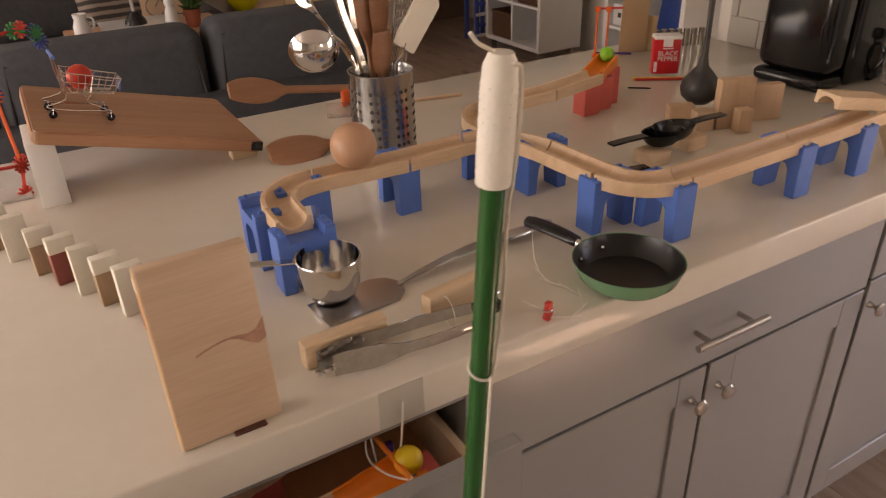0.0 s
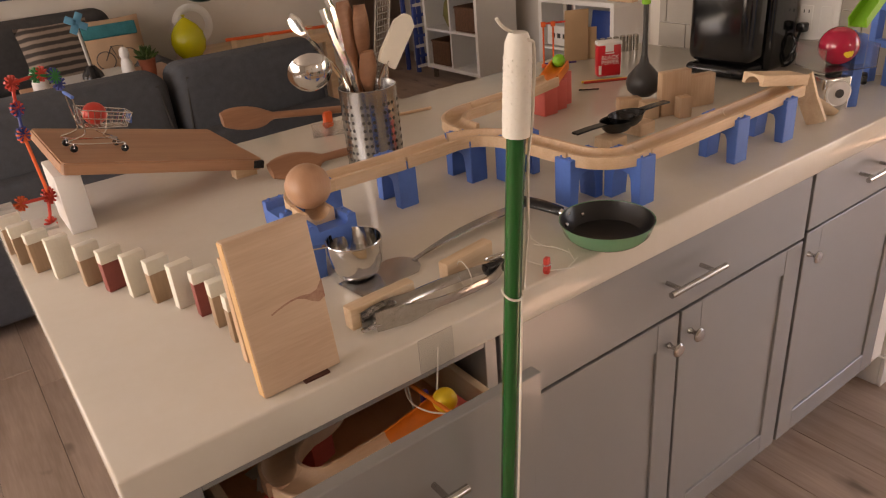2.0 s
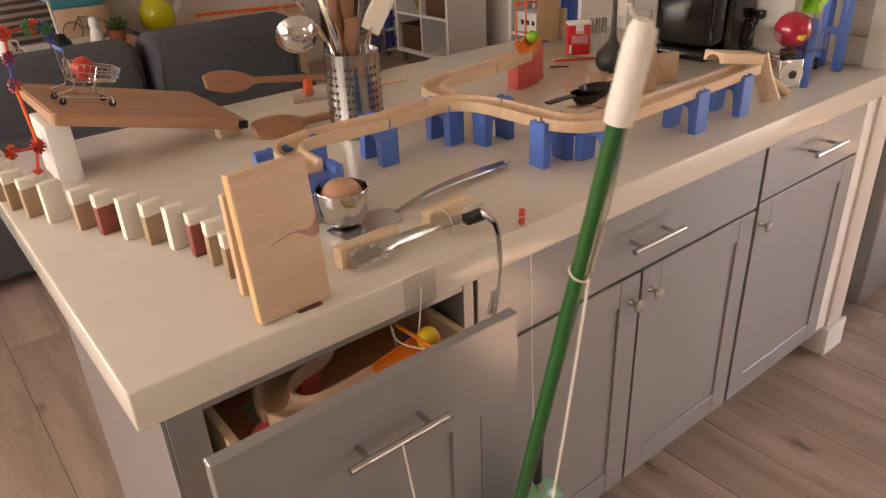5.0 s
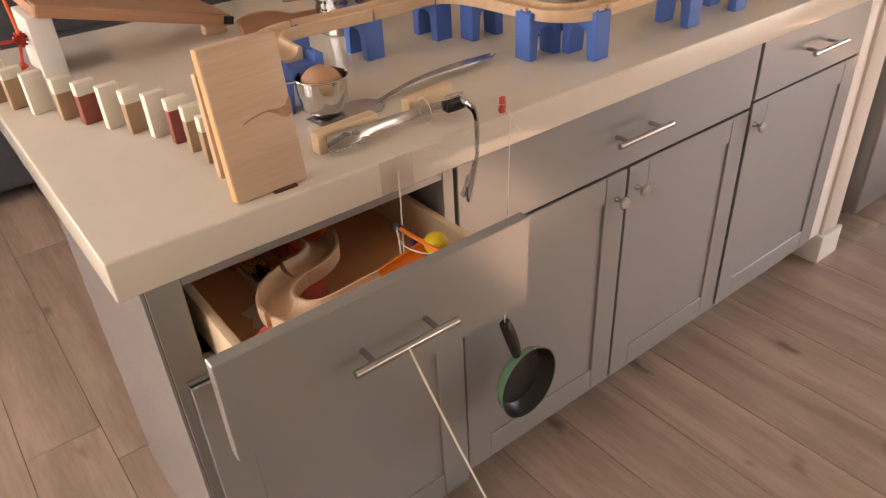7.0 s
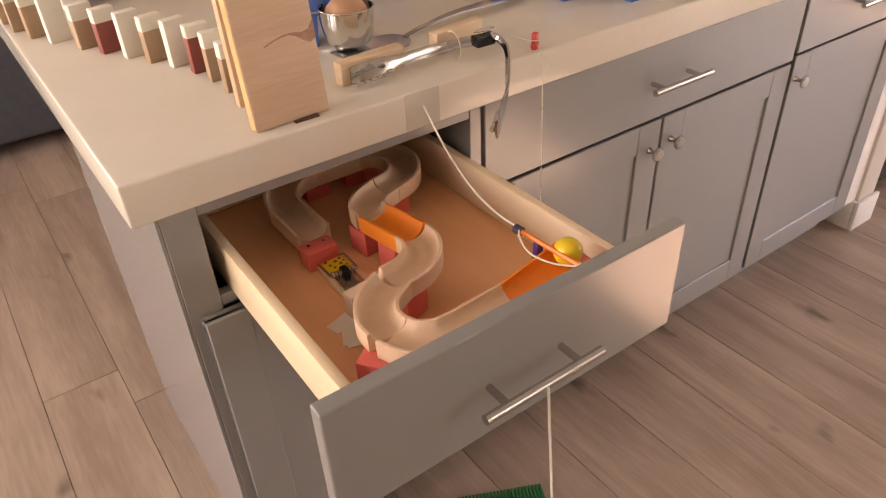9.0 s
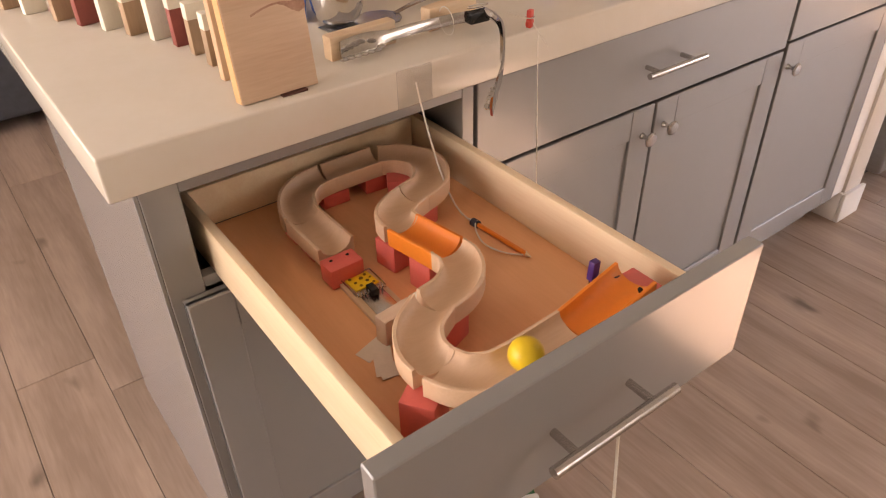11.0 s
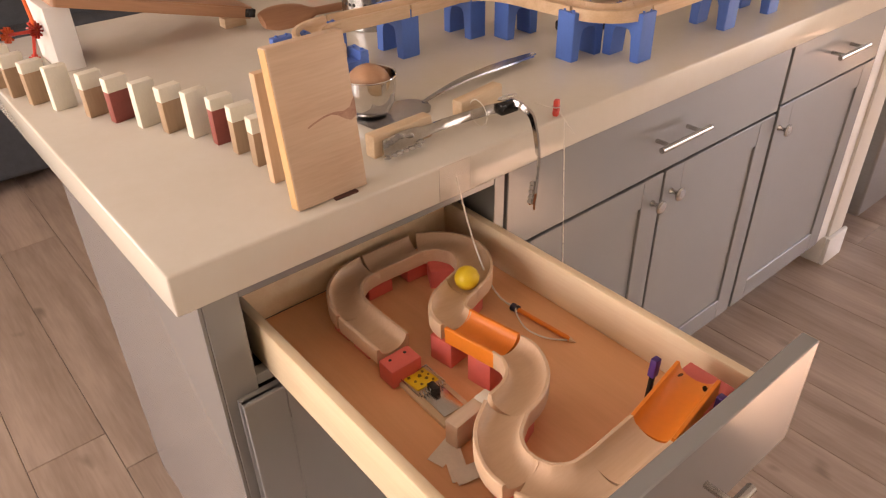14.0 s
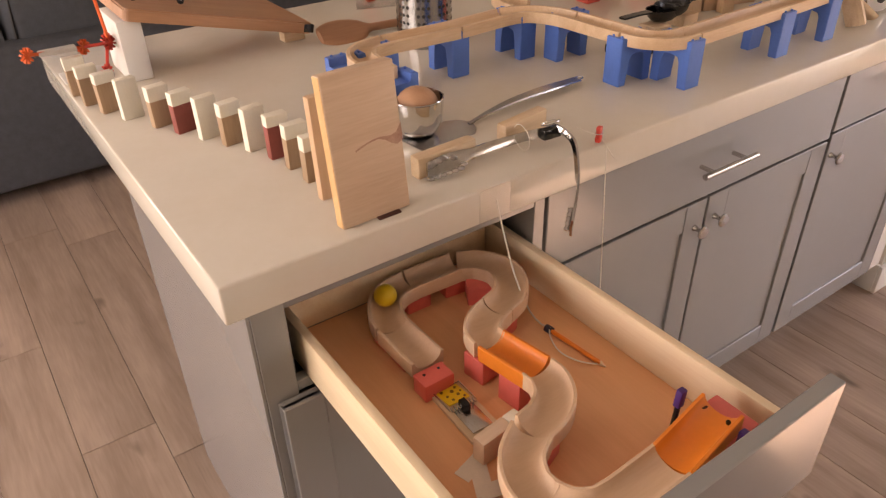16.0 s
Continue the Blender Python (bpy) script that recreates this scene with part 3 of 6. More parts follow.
# end of the long track: two wood channels propped as a gate
# a channel laid upside down on the end of the track, a second one hinged down from it and a thin strip
solid("track_piece", sweep([(1.352, 0.136, 1.052), (1.482, 0.112, 1.030)], groove(0.027, 0.022), up=(0, 0, -1)), BLOCKWOOD, "short wooden track piece laid upside down on the track", "toy track", "wooden marble track")
solid("track_piece", sweep([(1.486, 0.108, 1.024), (1.500, 0.096, 0.970), (1.520, 0.080, HT + 0.005)], groove(0.020, 0.014), up=(1, 0.3, 0.2)), BLOCKWOOD, "short wooden track piece leaning down from the track end", "toy track", "wooden marble track")
solid("track_piece", sweep([(1.610, 0.098, HT + 0.004), (1.512, 0.100, HT + 0.058)], groove(0.010, 0.009)), BLOCKWOOD, "thin wooden strip leaning against the track end", "toy track", "wooden marble track")

# ---- measuring cup, spatula, wooden blocks ----
cup = thing("measuring_cup", "small stainless steel measuring cup resting on the spatula", "cup", m=pose(0.430, 0.214, HT + 0.005))
part("bowl", lathe([(0, 0.0005), (0.026, 0.0005), (0.033, 0.006), (0.040, 0.022), (0.043, 0.045), (0.0435, 0.0605), (0.0448, 0.062), (0.0442, 0.0632), (0.0424, 0.0625),
                    (0.0418, 0.045), (0.0387, 0.023), (0.032, 0.0082), (0.025, 0.0028), (0, 0.0028)], 40), CHROME, cup)
bm = sweep(spline([(-0.040, 0.012, 0.060), (-0.062, 0.022, 0.060), (-0.105, 0.044, 0.059)], 4), [(-0.006, -0.0012), (0.006, -0.0012), (0.006, 0.0012), (-0.006, 0.0012)])
part("handle", bm, CHROME, cup, "flat stamped steel handle")
spat = thing("spatula", "long satin steel spatula lying flat under the cup", "spatula", m=pose(0.48, 0.19, HT))
head = [(-0.085, -0.032), (0.022, -0.036), (0.038, -0.022), (0.046, -0.006), (0.046, 0.006), (0.036, 0.026), (0.015, 0.036), (-0.085, 0.032)]
part("blade", prism(head, 0.0012, 0.0026, m=pose(0, 0, 0, 0, 0, 6)), BLUE_STEEL, spat)
pts = spline([(0.040, 0.003, 0.0025), (0.075, 0.004, 0.010), (0.14, 0.010, 0.016), (0.22, 0.018, 0.015), (0.315, 0.026, 0.011)], 6)
wid = [0.004 + 0.0085 * min(1, max(0, (i - 4) / 14)) * (1 if i < len(pts) - 3 else 0.75) for i in range(len(pts))]
part("handle", sweep(pts, [[(-w, -0.0012), (w, -0.0012), (w * 0.9, 0.0014), (-w * 0.9, 0.0014)] for w in wid]), BLUE_STEEL, spat)
part("hang_ring", tube([(0.318 + 0.010 * math.cos(a), 0.0265 + 0.006 * math.sin(a), 0.0115) for a in [k * 0.5236 for k in range(13)]], 0.0016, 6), CHROME, spat)

egg = solid("ball", ball(0.0372), BALLWOOD, "smooth pale wooden ball that rolls down the track into the cup", "ball")
for n, (x0, y0, x1, y1) in enumerate(((0.341, 0.079, 0.452, 0.084), (0.515, 0.089, 0.616, 0.104))):
    a = math.degrees(math.atan2(y1 - y0, x1 - x0))
    solid("wood_block", box((0, 0, 0), (math.hypot(x1 - x0, y1 - y0), 0.021, 0.035), 0.003), BLOCKWOOD, "pale wooden block beside the kitchen tongs", "wood block", "blocks behind the tongs", pose(x0, y0, HT, 0, 0, a))

# ---- tongs ----
TONGSTEEL = mat("tong_steel", (0.62, 0.60, 0.58), 0.13, metal=1.0, grain=0.3, scale=60, rough_var=0.08)
tongs = thing("tongs", "steel kitchen tongs lying along the worktop edge, tied with thread", "tongs", m=pose(0.352, 0.064, HT + 0.012, 0, 0, -3))


def tong_arm(name, s, parent):
    pts = spline([(0.232, 0.002 * s, 0.010), (0.19, 0.010 * s, 0.010), (0.13, 0.016 * s, 0.008), (0.085, 0.017 * s, 0.006), (0.045, 0.015 * s, 0.004), (0.0, 0.008 * s, 0.003)], 5)
    secs = []
    for i in range(len(pts)):
        k = i / (len(pts) - 1)
        w = 0.0085 if k < 0.62 else 0.0085 + 0.008 * math.sin((k - 0.62) / 0.38 * 2.2)
        secs.append([(-0.0012, -w), (0.0018, -w * 0.9), (0.0058 if k < 0.6 else 0.0030, 0), (0.0018, w * 0.9), (-0.0012, w), (-0.0002, 0)])
    arm = part(name, sweep(pts, secs, up=(0, 0, 1)), TONGSTEEL, parent)
    for k in range(7):
        part("tooth", ball(0.0052, m=Matrix.Translation((-0.002 + 0.0105 * k, (0.009 - 0.0135 * (1 if k < 6 else 0.4)) * s, -0.0035 + 0.0005 * k)) @ Matrix.Diagonal((1.25, 1.2, 0.45, 1)), seg=12), TONGSTEEL, arm)
    return arm


tong_arm("arm", 1, tongs)
part("hinge", box((0.208, -0.007, 0.0), (0.244, 0.009, 0.018), 0.003), BLACKPL, tongs, "dark hinge of the tongs")
part("pull_ring", tube([(0.232 + 0.018 * math.cos(a), 0.010 + 0.005 * math.sin(a), 0.021) for a in [k * 0.5236 for k in range(13)]], 0.0013, 6), CHROME, tongs)
arm2 = new("arm")
arm2.parent = tongs
arm2["label"] = "steel arm that swings open over the edge"
pts2 = spline([(0.004, 0.0, 0.010), (-0.012, -0.014, 0.010), (-0.040, -0.025, 0.009), (-0.10, -0.026, 0.007), (-0.145, -0.022, 0.006), (-0.185, -0.015, 0.004), (-0.222, -0.008, 0.003)], 5)
sec2 = []
for i in range(len(pts2)):
    k = i / (len(pts2) - 1)
    w = 0.0075 if k < 0.62 else 0.0075 + 0.010 * math.sin((k - 0.62) / 0.38 * 2.2)
    sec2.append([(-0.0012, -w), (0.0018, -w * 0.9), (0.0058 if k < 0.6 else 0.0030, 0), (0.0018, w * 0.9), (-0.0012, w), (-0.0002, 0)])
blade2 = part("blade", sweep(pts2, sec2, up=(0, 0, 1)), TONGSTEEL, arm2)
for k in range(5):
    part("tooth", ball(0.005, m=Matrix.Translation((-0.180 - 0.0095 * k, -0.010 + 0.002 * k, 0.0)) @ Matrix.Diagonal((1.2, 0.9, 0.5, 1)), seg=10), TONGSTEEL, arm2)
part("thread", tube([(0.178 + 0.004 * math.cos(a), 0.026 * math.cos(a) + 0.014, 0.008 + 0.020 * math.sin(a)) for a in [k * 0.4488 for k in range(15)]], 0.0007, 5), STRING, tongs, "thin white thread tied round the arm")

# red clip, tape and threads at the worktop edge
clip = thing("clip", "small red plastic peg standing at the worktop edge", "clip", m=pose(0.645, 0.012, HT, 0, 0, 20))
part("jaw", box((-0.005, -0.004, 0.0), (0.005, 0.004, 0.027), 0.0015), REDPL, clip)
part("ear", box((-0.009, -0.003, 0.004), (0.009, 0.003, 0.011), 0.0012), REDPL, clip)
part("spring", tube([(0.0075 * math.cos(a), 0.0055 * math.sin(a), 0.016) for a in [k * 0.5236 for k in range(13)]], 0.0010, 6), CHROME, clip, "small steel spring")
solid("thread", tube(spline([(0.628, 0.045, HT + 0.018), (0.637, 0.028, HT + 0.014), (0.644, 0.014, HT + 0.012)], 5), 0.0006, 5), STRING, "thin white thread from the tongs to the peg", "thread")
TAPE = mat("clear_tape", (0.95, 0.94, 0.92), 0.08, transmission=0.95, ior=1.4, bump=0.9, bump_scale=45)
solid("tape", box((0.394, -0.0009, 0.853), (0.452, -0.0003, 0.908)), TAPE, "strip of clear tape on the worktop edge", "tape").visible_shadow = False
# ---- frying pan ----
PANGREEN = mat("mint_enamel", (0.15, 0.36, 0.20), 0.25, grain=0.08, scale=20, coat=0.5)
PANBLACK = mat("nonstick_black", (0.013, 0.013, 0.013), 0.30, grain=0.12, scale=25, rough_var=0.02)
pan = thing("frying_pan", "small frying pan, mint green outside and black inside", "frying pan")
part("outer_shell", lathe([(0.0535, 0), (0.060, 0.003), (0.070, 0.013), (0.0765, 0.032), (0.0775, 0.0340), (0.0765, 0.0337), (0.0690, 0.0140), (0.0590, 0.0042), (0, 0.0030)], 48), PANGREEN, pan, "mint green enamel outside")
part("inner_coating", lathe([(0, 0.0034), (0.0585, 0.0044), (0.0687, 0.0145), (0.0760, 0.0335), (0.0748, 0.0339), (0.0672, 0.0155), (0.0575, 0.0062), (0, 0.0052)], 48), PANBLACK, pan, "black non-stick inside")
part("base_disc", lathe([(0, -0.0012), (0.052, -0.0012), (0.0537, 0.0002), (0.0537, 0.001), (0, 0.0012)], 40), STEEL, pan, "bare steel base disc")
part("ferrule", tube([(0.072, 0, 0.021), (0.094, 0, 0.027)], [0.0065, 0.0075], 12), CHROME, pan, "steel collar of the handle")
hp = spline([(0.088, 0, 0.027), (0.110, 0, 0.029), (0.14, 0, 0.030), (0.170, 0, 0.029), (0.183, 0, 0.027)], 5)
part("handle", sweep(hp, [[(0.0125 * math.cos(a) * (0.75 + 0.35 * math.sin(3.0 * i / len(hp))), 0.0085 * math.sin(a)) for a in [k * 0.524 for k in range(12)]] for i in range(len(hp))]), BLACKPL, pan, "black ribbed plastic handle")
for a in (2.75, 3.53):
    part("rivet", ball(0.004, m=Matrix.Translation((-0.066 * math.cos(a), 0.066 * math.sin(a), 0.018)), seg=10), STEEL, pan)

# ---- the marble run in the drawer (places with the drawer fully open) ----
OPEN = -0.494
FLOOR_D = 0.700


def rides(ob):
    """ob stands in the drawer and goes with it."""
    MOVED.append((ob, Matrix.Translation((0, -OPEN, 0)) @ ob.matrix_basis))
    return ob


BALL_R = 0.018
# centre line of the rolling ball: time, place
ROLL = [(11.3, 0.200, -0.406, 0.787), (11.6, 0.189, -0.355, 0.784), (11.9, 0.210, -0.314, 0.782), (12.2, 0.257, -0.295, 0.779), (12.5, 0.287, -0.286, 0.776),
        (12.8, 0.317, -0.256, 0.774), (13.1, 0.324, -0.220, 0.771), (13.4, 0.314, -0.173, 0.768), (13.7, 0.321, -0.110, 0.766), (14.0, 0.384, -0.070, 0.763),
        (14.3, 0.430, -0.037, 0.760), (14.6, 0.433, 0.025, 0.758), (14.9, 0.407, 0.059, 0.755), (15.2, 0.369, 0.072, 0.752), (15.5, 0.332, 0.076, 0.749),
        (15.8, 0.285, 0.072, 0.747), (16.0, 0.259, 0.061, 0.745)]
GZ = -BALL_R - 0.0075  # track foot under the ball's centre
SEC = groove(0.027, 0.024, 0.0225, 0.0165, 10)


def dtrack(pts, label="pale wooden curved track piece with a round groove, in the drawer", material=None):
    p = spline([(x, y, z + GZ) for x, y, z in pts], 5) if len(pts) > 2 else [(x, y, z + GZ) for x, y, z in pts]
    return rides(solid("track_piece", sweep(p, SEC), material or TRACKSAND, label, "toy track", "marble run in the drawer"))


dtrack([(0.327, -0.430, 0.795), (0.254, -0.431, 0.791)], "straight wooden track piece in the drawer")
dtrack([(0.2525, -0.431, 0.791), (0.224, -0.426, 0.789), (0.199, -0.407, 0.787), (0.187, -0.381, 0.786)])
dtrack([(0.1865, -0.3795, 0.786), (0.189, -0.351, 0.784), (0.208, -0.320, 0.782), (0.243, -0.297, 0.780)])
dtrack([(0.2443, -0.2965, 0.780), (0.279, -0.287, 0.777), (0.306, -0.268, 0.775), (0.322, -0.240, 0.773), (0.324, -0.217, 0.771)])
rides(solid("ramp_block", sweep([(0.3238, -0.2155, 0.771 + GZ), (0.313, -0.134, 0.767 + GZ)], SEC), ORANGEPL, "orange plastic track block in the drawer", "toy track", "marble run in the drawer"))
dtrack([(0.3128, -0.1325, 0.767), (0.317, -0.108, 0.766), (0.338, -0.088, 0.765), (0.367, -0.076, 0.764)])
dtrack([(0.3685, -0.0755, 0.764), (0.405, -0.061, 0.762), (0.431, -0.031, 0.760), (0.441, 0.006, 0.758), (0.425, 0.043, 0.756), (0.398, 0.062, 0.755)])
dtrack([(0.3965, 0.0625, 0.755), (0.314, 0.073, 0.749)], "straight wooden track piece in the drawer")
dtrack([(0.3125, 0.073, 0.749), (0.280, 0.070, 0.747), (0.254, 0.053, 0.745), (0.238, 0.024, 0.744), (0.234, 0.002, 0.743)])
dtrack([(0.234, 0.0005, 0.743), (0.236, -0.088, 0.741)], "straight end piece of the wooden run in the drawer")
# red blocks under the run
FOOT = GZ - 0.7005
for x, y, h, a in ((0.160, -0.413, 0.786 + FOOT, 35), (0.247, -0.453, 0.790 + FOOT, 0), (0.296, -0.451, 0.793 + FOOT, 0), (0.252, -0.312, 0.779 + FOOT, 20), (0.296, -0.214, 0.771 + FOOT, 8), (0.287, -0.148, 0.767 + FOOT, 8),
                   (0.366, -0.095, 0.763 + FOOT, 20), (0.412, -0.01, 0.759 + FOOT, 60), (0.362, 0.045, 0.751 + FOOT, -5), (0.290, 0.046, 0.7475 + FOOT, 0), (0.214, -0.01, 0.743 + FOOT, 0), (0.214, -0.06, 0.741 + FOOT, 0)):
    rides(solid("toy_block", box((0, 0, 0), (0.044, 0.038, h), 0.002), REDBLK, "red plastic block under the run in the drawer", "toy block", "red blocks in the drawer", pose(x, y, FLOOR_D, 0, 0, a)))
stop = rides(thing("toy_block", "red plastic block with two black discs as holes in its top", "toy block", "red blocks in the drawer", pose(0.205, -0.128, FLOOR_D, 0, 0, 0)))
part("body", box((0, 0, 0), (0.048, 0.031, 0.030), 0.002), REDBLK, stop)
# black discs on the uncut top paint the shade of two holes
for x in (0.012, 0.036):
    part("hole", lathe([(0, 0.0301), (0.0022, 0.0302), (0.0022, 0.0295), (0, 0.0295)], 10, m=Matrix.Translation((x, 0.021, 0.0003))), BLACKPL, stop)
# orange start ramp
ramp = rides(thing("ramp", "orange plastic start ramp on red blocks, with pens at its sides", "toy ramp"))
part("channel", sweep([(0.431, -0.4155, 0.776), (0.329, -0.4300, 0.795 + GZ)], SEC), ORANGEPL, ramp)
# black discs on the channel stand for its shaded holes
for x, y in ((0.418, -0.401), (0.420, -0.433)):
    part("hole", lathe([(0, 0.0), (0.0035, 0.0), (0.0035, -0.001), (0, -0.001)], 12, m=Matrix.Translation((x, y, 0.7905)) @ pose(0, 0, 0, 38 if y < -0.41 else -38, 0, 0)), BLACKPL, ramp)
rides(solid("toy_block", box((0, 0, 0), (0.066, 0.060, 0.0752), 0.002), REDBLK, "red plastic block under the start ramp", "toy block", "red blocks in the drawer", pose(0.396, -0.4480, FLOOR_D)))
rides(solid("toy_block", box((0, 0, 0), (0.045, 0.042, 0.068), 0.002), REDBLK, "red plastic block under the start ramp", "toy block", "red blocks in the drawer", pose(0.343, -0.4590, FLOOR_D)))
PURPLE = mat("purple_plastic", (0.07, 0.025, 0.16), 0.4, grain=0.1, scale=40)
for x, y, z in ((0.414, -0.367, 0.0), (0.418, -0.4515, 0.0)):
    pen = rides(thing("marker_post", "dark pen standing upright with a purple cap", "pen", "pens beside the ramp", pose(x, y, FLOOR_D, 1, 2, 0)))
    part("barrel", tube([(0, 0, 0.0), (0, 0, 0.07)], 0.0035, 10), BLACKPL, pen)
    part("cap", box((-0.0055, -0.0045, 0.066), (0.0055, 0.0045, 0.093), 0.0015), PURPLE, pen)
    part("hair_tie", tube([(0.006 * math.cos(a), 0.006 * math.sin(a), 0.012 + 0.003 * math.sin(2 * a)) for a in [k * 0.5236 for k in range(13)]], 0.0016, 6), BLACKPL, pen)
# mousetrap
trap = rides(thing("mousetrap", "small wooden mousetrap with a yellow cheese-shaped plate", "mousetrap", m=pose(0.2375, -0.174, FLOOR_D, 0, 0, -92)))
part("base", box((-0.05, -0.024, 0.0), (0.05, 0.024, 0.006), 0.001), BLOCKWOOD, trap)
bm = box((-0.048, -0.017, 0.012), (-0.012, 0.017, 0.0145), 0.001, m=pose(0, 0, 0, 0, -8, 0))
cheese = part("bait_plate", bm, YELLOWPL, trap, "yellow cheese-shaped plastic plate")
# darkened plate yellow: shade of the cheese holes painted as flat discs
CHEESE_SHADE = mat("cheese_hole_shade", (0.16, 0.09, 0.01), 0.6)
for x, y, r in ((-0.042, -0.011, 0.0022), (-0.036, 0.002, 0.0028), (-0.030, -0.009, 0.002), (-0.041, 0.010, 0.002), (-0.026, 0.006, 0.0024), (-0.020, -0.006, 0.002), (-0.018, 0.011, 0.0018), (-0.031, 0.0125, 0.0016)):
    part("hole", lathe([(0, 0.0005), (r, 0.0005), (r, -0.0005), (0, -0.0005)], 10, m=Matrix.Translation((x, y, 0.0149 + 0.14 * x + 0.0002))), CHEESE_SHADE, cheese)
part("metal_plate", box((-0.005, -0.016, 0.0065), (0.04, 0.016, 0.0085), 0.001), STEEL, trap)
part("spring", tube([(-0.006 + 0.0035 * math.cos(a), -0.02 + 0.04 * a / 50, 0.011 + 0.0035 * math.sin(a)) for a in [k * 0.6 for k in range(84)]], 0.0008, 5), BLUE_STEEL, trap)
part("bar", tube([(-0.006, -0.021, 0.011), (-0.047, -0.021, 0.010), (-0.047, 0.021, 0.010), (-0.006, 0.021, 0.011)], 0.0012, 6), BLUE_STEEL, trap)
part("latch", box((-0.012, -0.004, 0.008), (0.004, 0.006, 0.018), 0.001), BLACKPL, trap)
pin = rides(thing("domino", "pale domino lying on its edge beside the trap, one end white", "domino", m=pose(0.2365, -0.2455, FLOOR_D, 0, 0, 6)))
part("block", box((-0.036, -0.010, 0.0), (0.014, 0.010, 0.039), 0.002), wood("pale_domino_wood", (0.74, 0.58, 0.45), (0.66, 0.49, 0.36), "x", 55, 0.55), pin)
part("dipped_end", box((0.0135, -0.0105, 0.0), (0.036, 0.0105, 0.0395), 0.003), PLASTER, pin, "white dipped end")
PAPER = mat("masking_tape", (0.78, 0.70, 0.60), 0.7, grain=0.1, scale=50, bump=0.3, bump_scale=150)
for k, (x, y, a) in enumerate(((0.193, -0.250, 15), (0.187, -0.274, 65), (0.196, -0.295, -15))):
    rides(solid("tape", box((-0.024, -0.011, 0.0003 + 0.0006 * k), (0.024, 0.011, 0.0008 + 0.0006 * k), m=pose(0, 0, 0, 0, -2, 0)), PAPER, "torn piece of pale masking tape on the drawer floor", "tape", "tape scraps", pose(x, y, FLOOR_D + 0.0012, 0, 0, a)))
marble = solid("ball", ball(BALL_R), YELLOWPL, "yellow ball that rolls along the run in the drawer", "ball")
pencil = thing("pencil", "orange pencil with a dark rubber band and a string", "pencil")
part("shaft", tube([(0, -0.05, 0), (0, 0.052, 0)], 0.0035, 6), ORANGEPL, pencil)
part("tip", lathe([(0.0035, 0), (0.0008, 0.009), (0, 0.0095)], 8, m=Matrix.Translation((0, -0.05, 0)) @ pose(0, 0, 0, 90, 0, 0)), BLOCKWOOD, pencil)
part("rubber_band", tube([(0, 0.045, 0), (0, 0.057, 0)], 0.006, 10), mat("dark_rubber", (0.03, 0.028, 0.05), 0.6), pencil, "dark blue rubber band")
part("string_loop", tube(spline([(0, 0.050, 0.004), (-0.013, 0.036, 0.002), (-0.024, 0.008, -0.001), (-0.019, -0.022, -0.002), (-0.004, -0.046, -0.001), (0.002, -0.049, 0.003)], 5), 0.0012, 6), STRING, pencil, "loose white string loop")

# ---- cutting board ramp with the toy trolley ----
BS = math.tan(radians(-14.5))
BOARD_M = pose(0.131, 0.752, 1.055, 0, 14.5, 0)  # top plane, falling along +x
board = thing("cutting_board", "thick brown wooden cutting board sloping down like a ramp", "cutting board", m=BOARD_M)
outl = []
for cx, cy, a0 in ((0.384, 0.324, 0), (0.012, 0.324, 90), (0.012, 0.012, 180), (0.384, 0.012, 270)):
    outl += [(cx + 0.012 * math.cos(radians(a0 + 22.5 * k)), cy + 0.012 * math.sin(radians(a0 + 22.5 * k))) for k in range(5)]
part("plank", prism(outl, -0.024, 0.0, bevel=0.003), BOARDWOOD, board)
part("corner_cap", box((0.374, -0.001, -0.021), (0.398, 0.012, -0.003), 0.002), BLACKPL, board, "black plastic corner cap")
leg = thing("support_block", "white painted block standing under the sloping board", "block", m=pose(0.113, 0.765, HT))
part("panel", box((0, 0, 0), (0.046, 0.13, 0.119), 0.002), WHITEPAINT, leg)
solid("support_block", box((0, 0, 0), (0.05, 0.03, 0.021), 0.002), BLOCKWOOD, "small pale wood block under the low end of the board", "block", m=pose(0.462, 0.80, HT))


def spoon(label, tip, end, up):
    t = thing("wooden_spoon", label, "spoon", "wooden spoons")
    a, b = Vector(tip), Vector(end)
    d = (b - a).normalized()
    L = (b - a).length
    n = 26
    pts, sec = [], []
    for i in range(n + 1):
        s = i / n
        pts.append(a + d * (L * s))
        x = s * L
        if x < 0.125:
            w = 0.038 * math.sqrt(max(0.0, 1 - ((x - 0.056) / 0.068) ** 2)) if x < 0.09 else max(0.009, 0.038 * math.sqrt(max(0.0, 1 - ((x - 0.056) / 0.068) ** 2)))
        else:
            w = 0.009 + 0.002 * s
        w = max(w, 0.009 if x > 0.06 else 0.004)
        h = 0.0075 if x > 0.12 else 0.009
        sec.append([(w * math.cos(q), h * math.sin(q)) for q in [k * 0.524 for k in range(12)]])
    part("body", sweep(pts, sec, up=up), SPOONWOOD, t)
    return t


spoon("brown wooden spoon propped over the end of the cutting board", (0.525, 1.005, 0.992), (0.86, 0.985, 0.945), (0.1, -0.6, 0.8))
spoon("brown wooden spoon lying on the worktop beside the board", (0.520, 0.742, 0.928), (0.80, 0.735, 0.921), (0.1, -0.5, 0.85))

# ---- toy trolley: wire basket with wheels ----
trolley = thing("toy_trolley", "miniature chrome wire shopping trolley standing on the wooden board", "toy trolley", m=BOARD_M @ pose(0.028, 0.082, 0.0, 0, 0, 3))
WIRE = CHROME


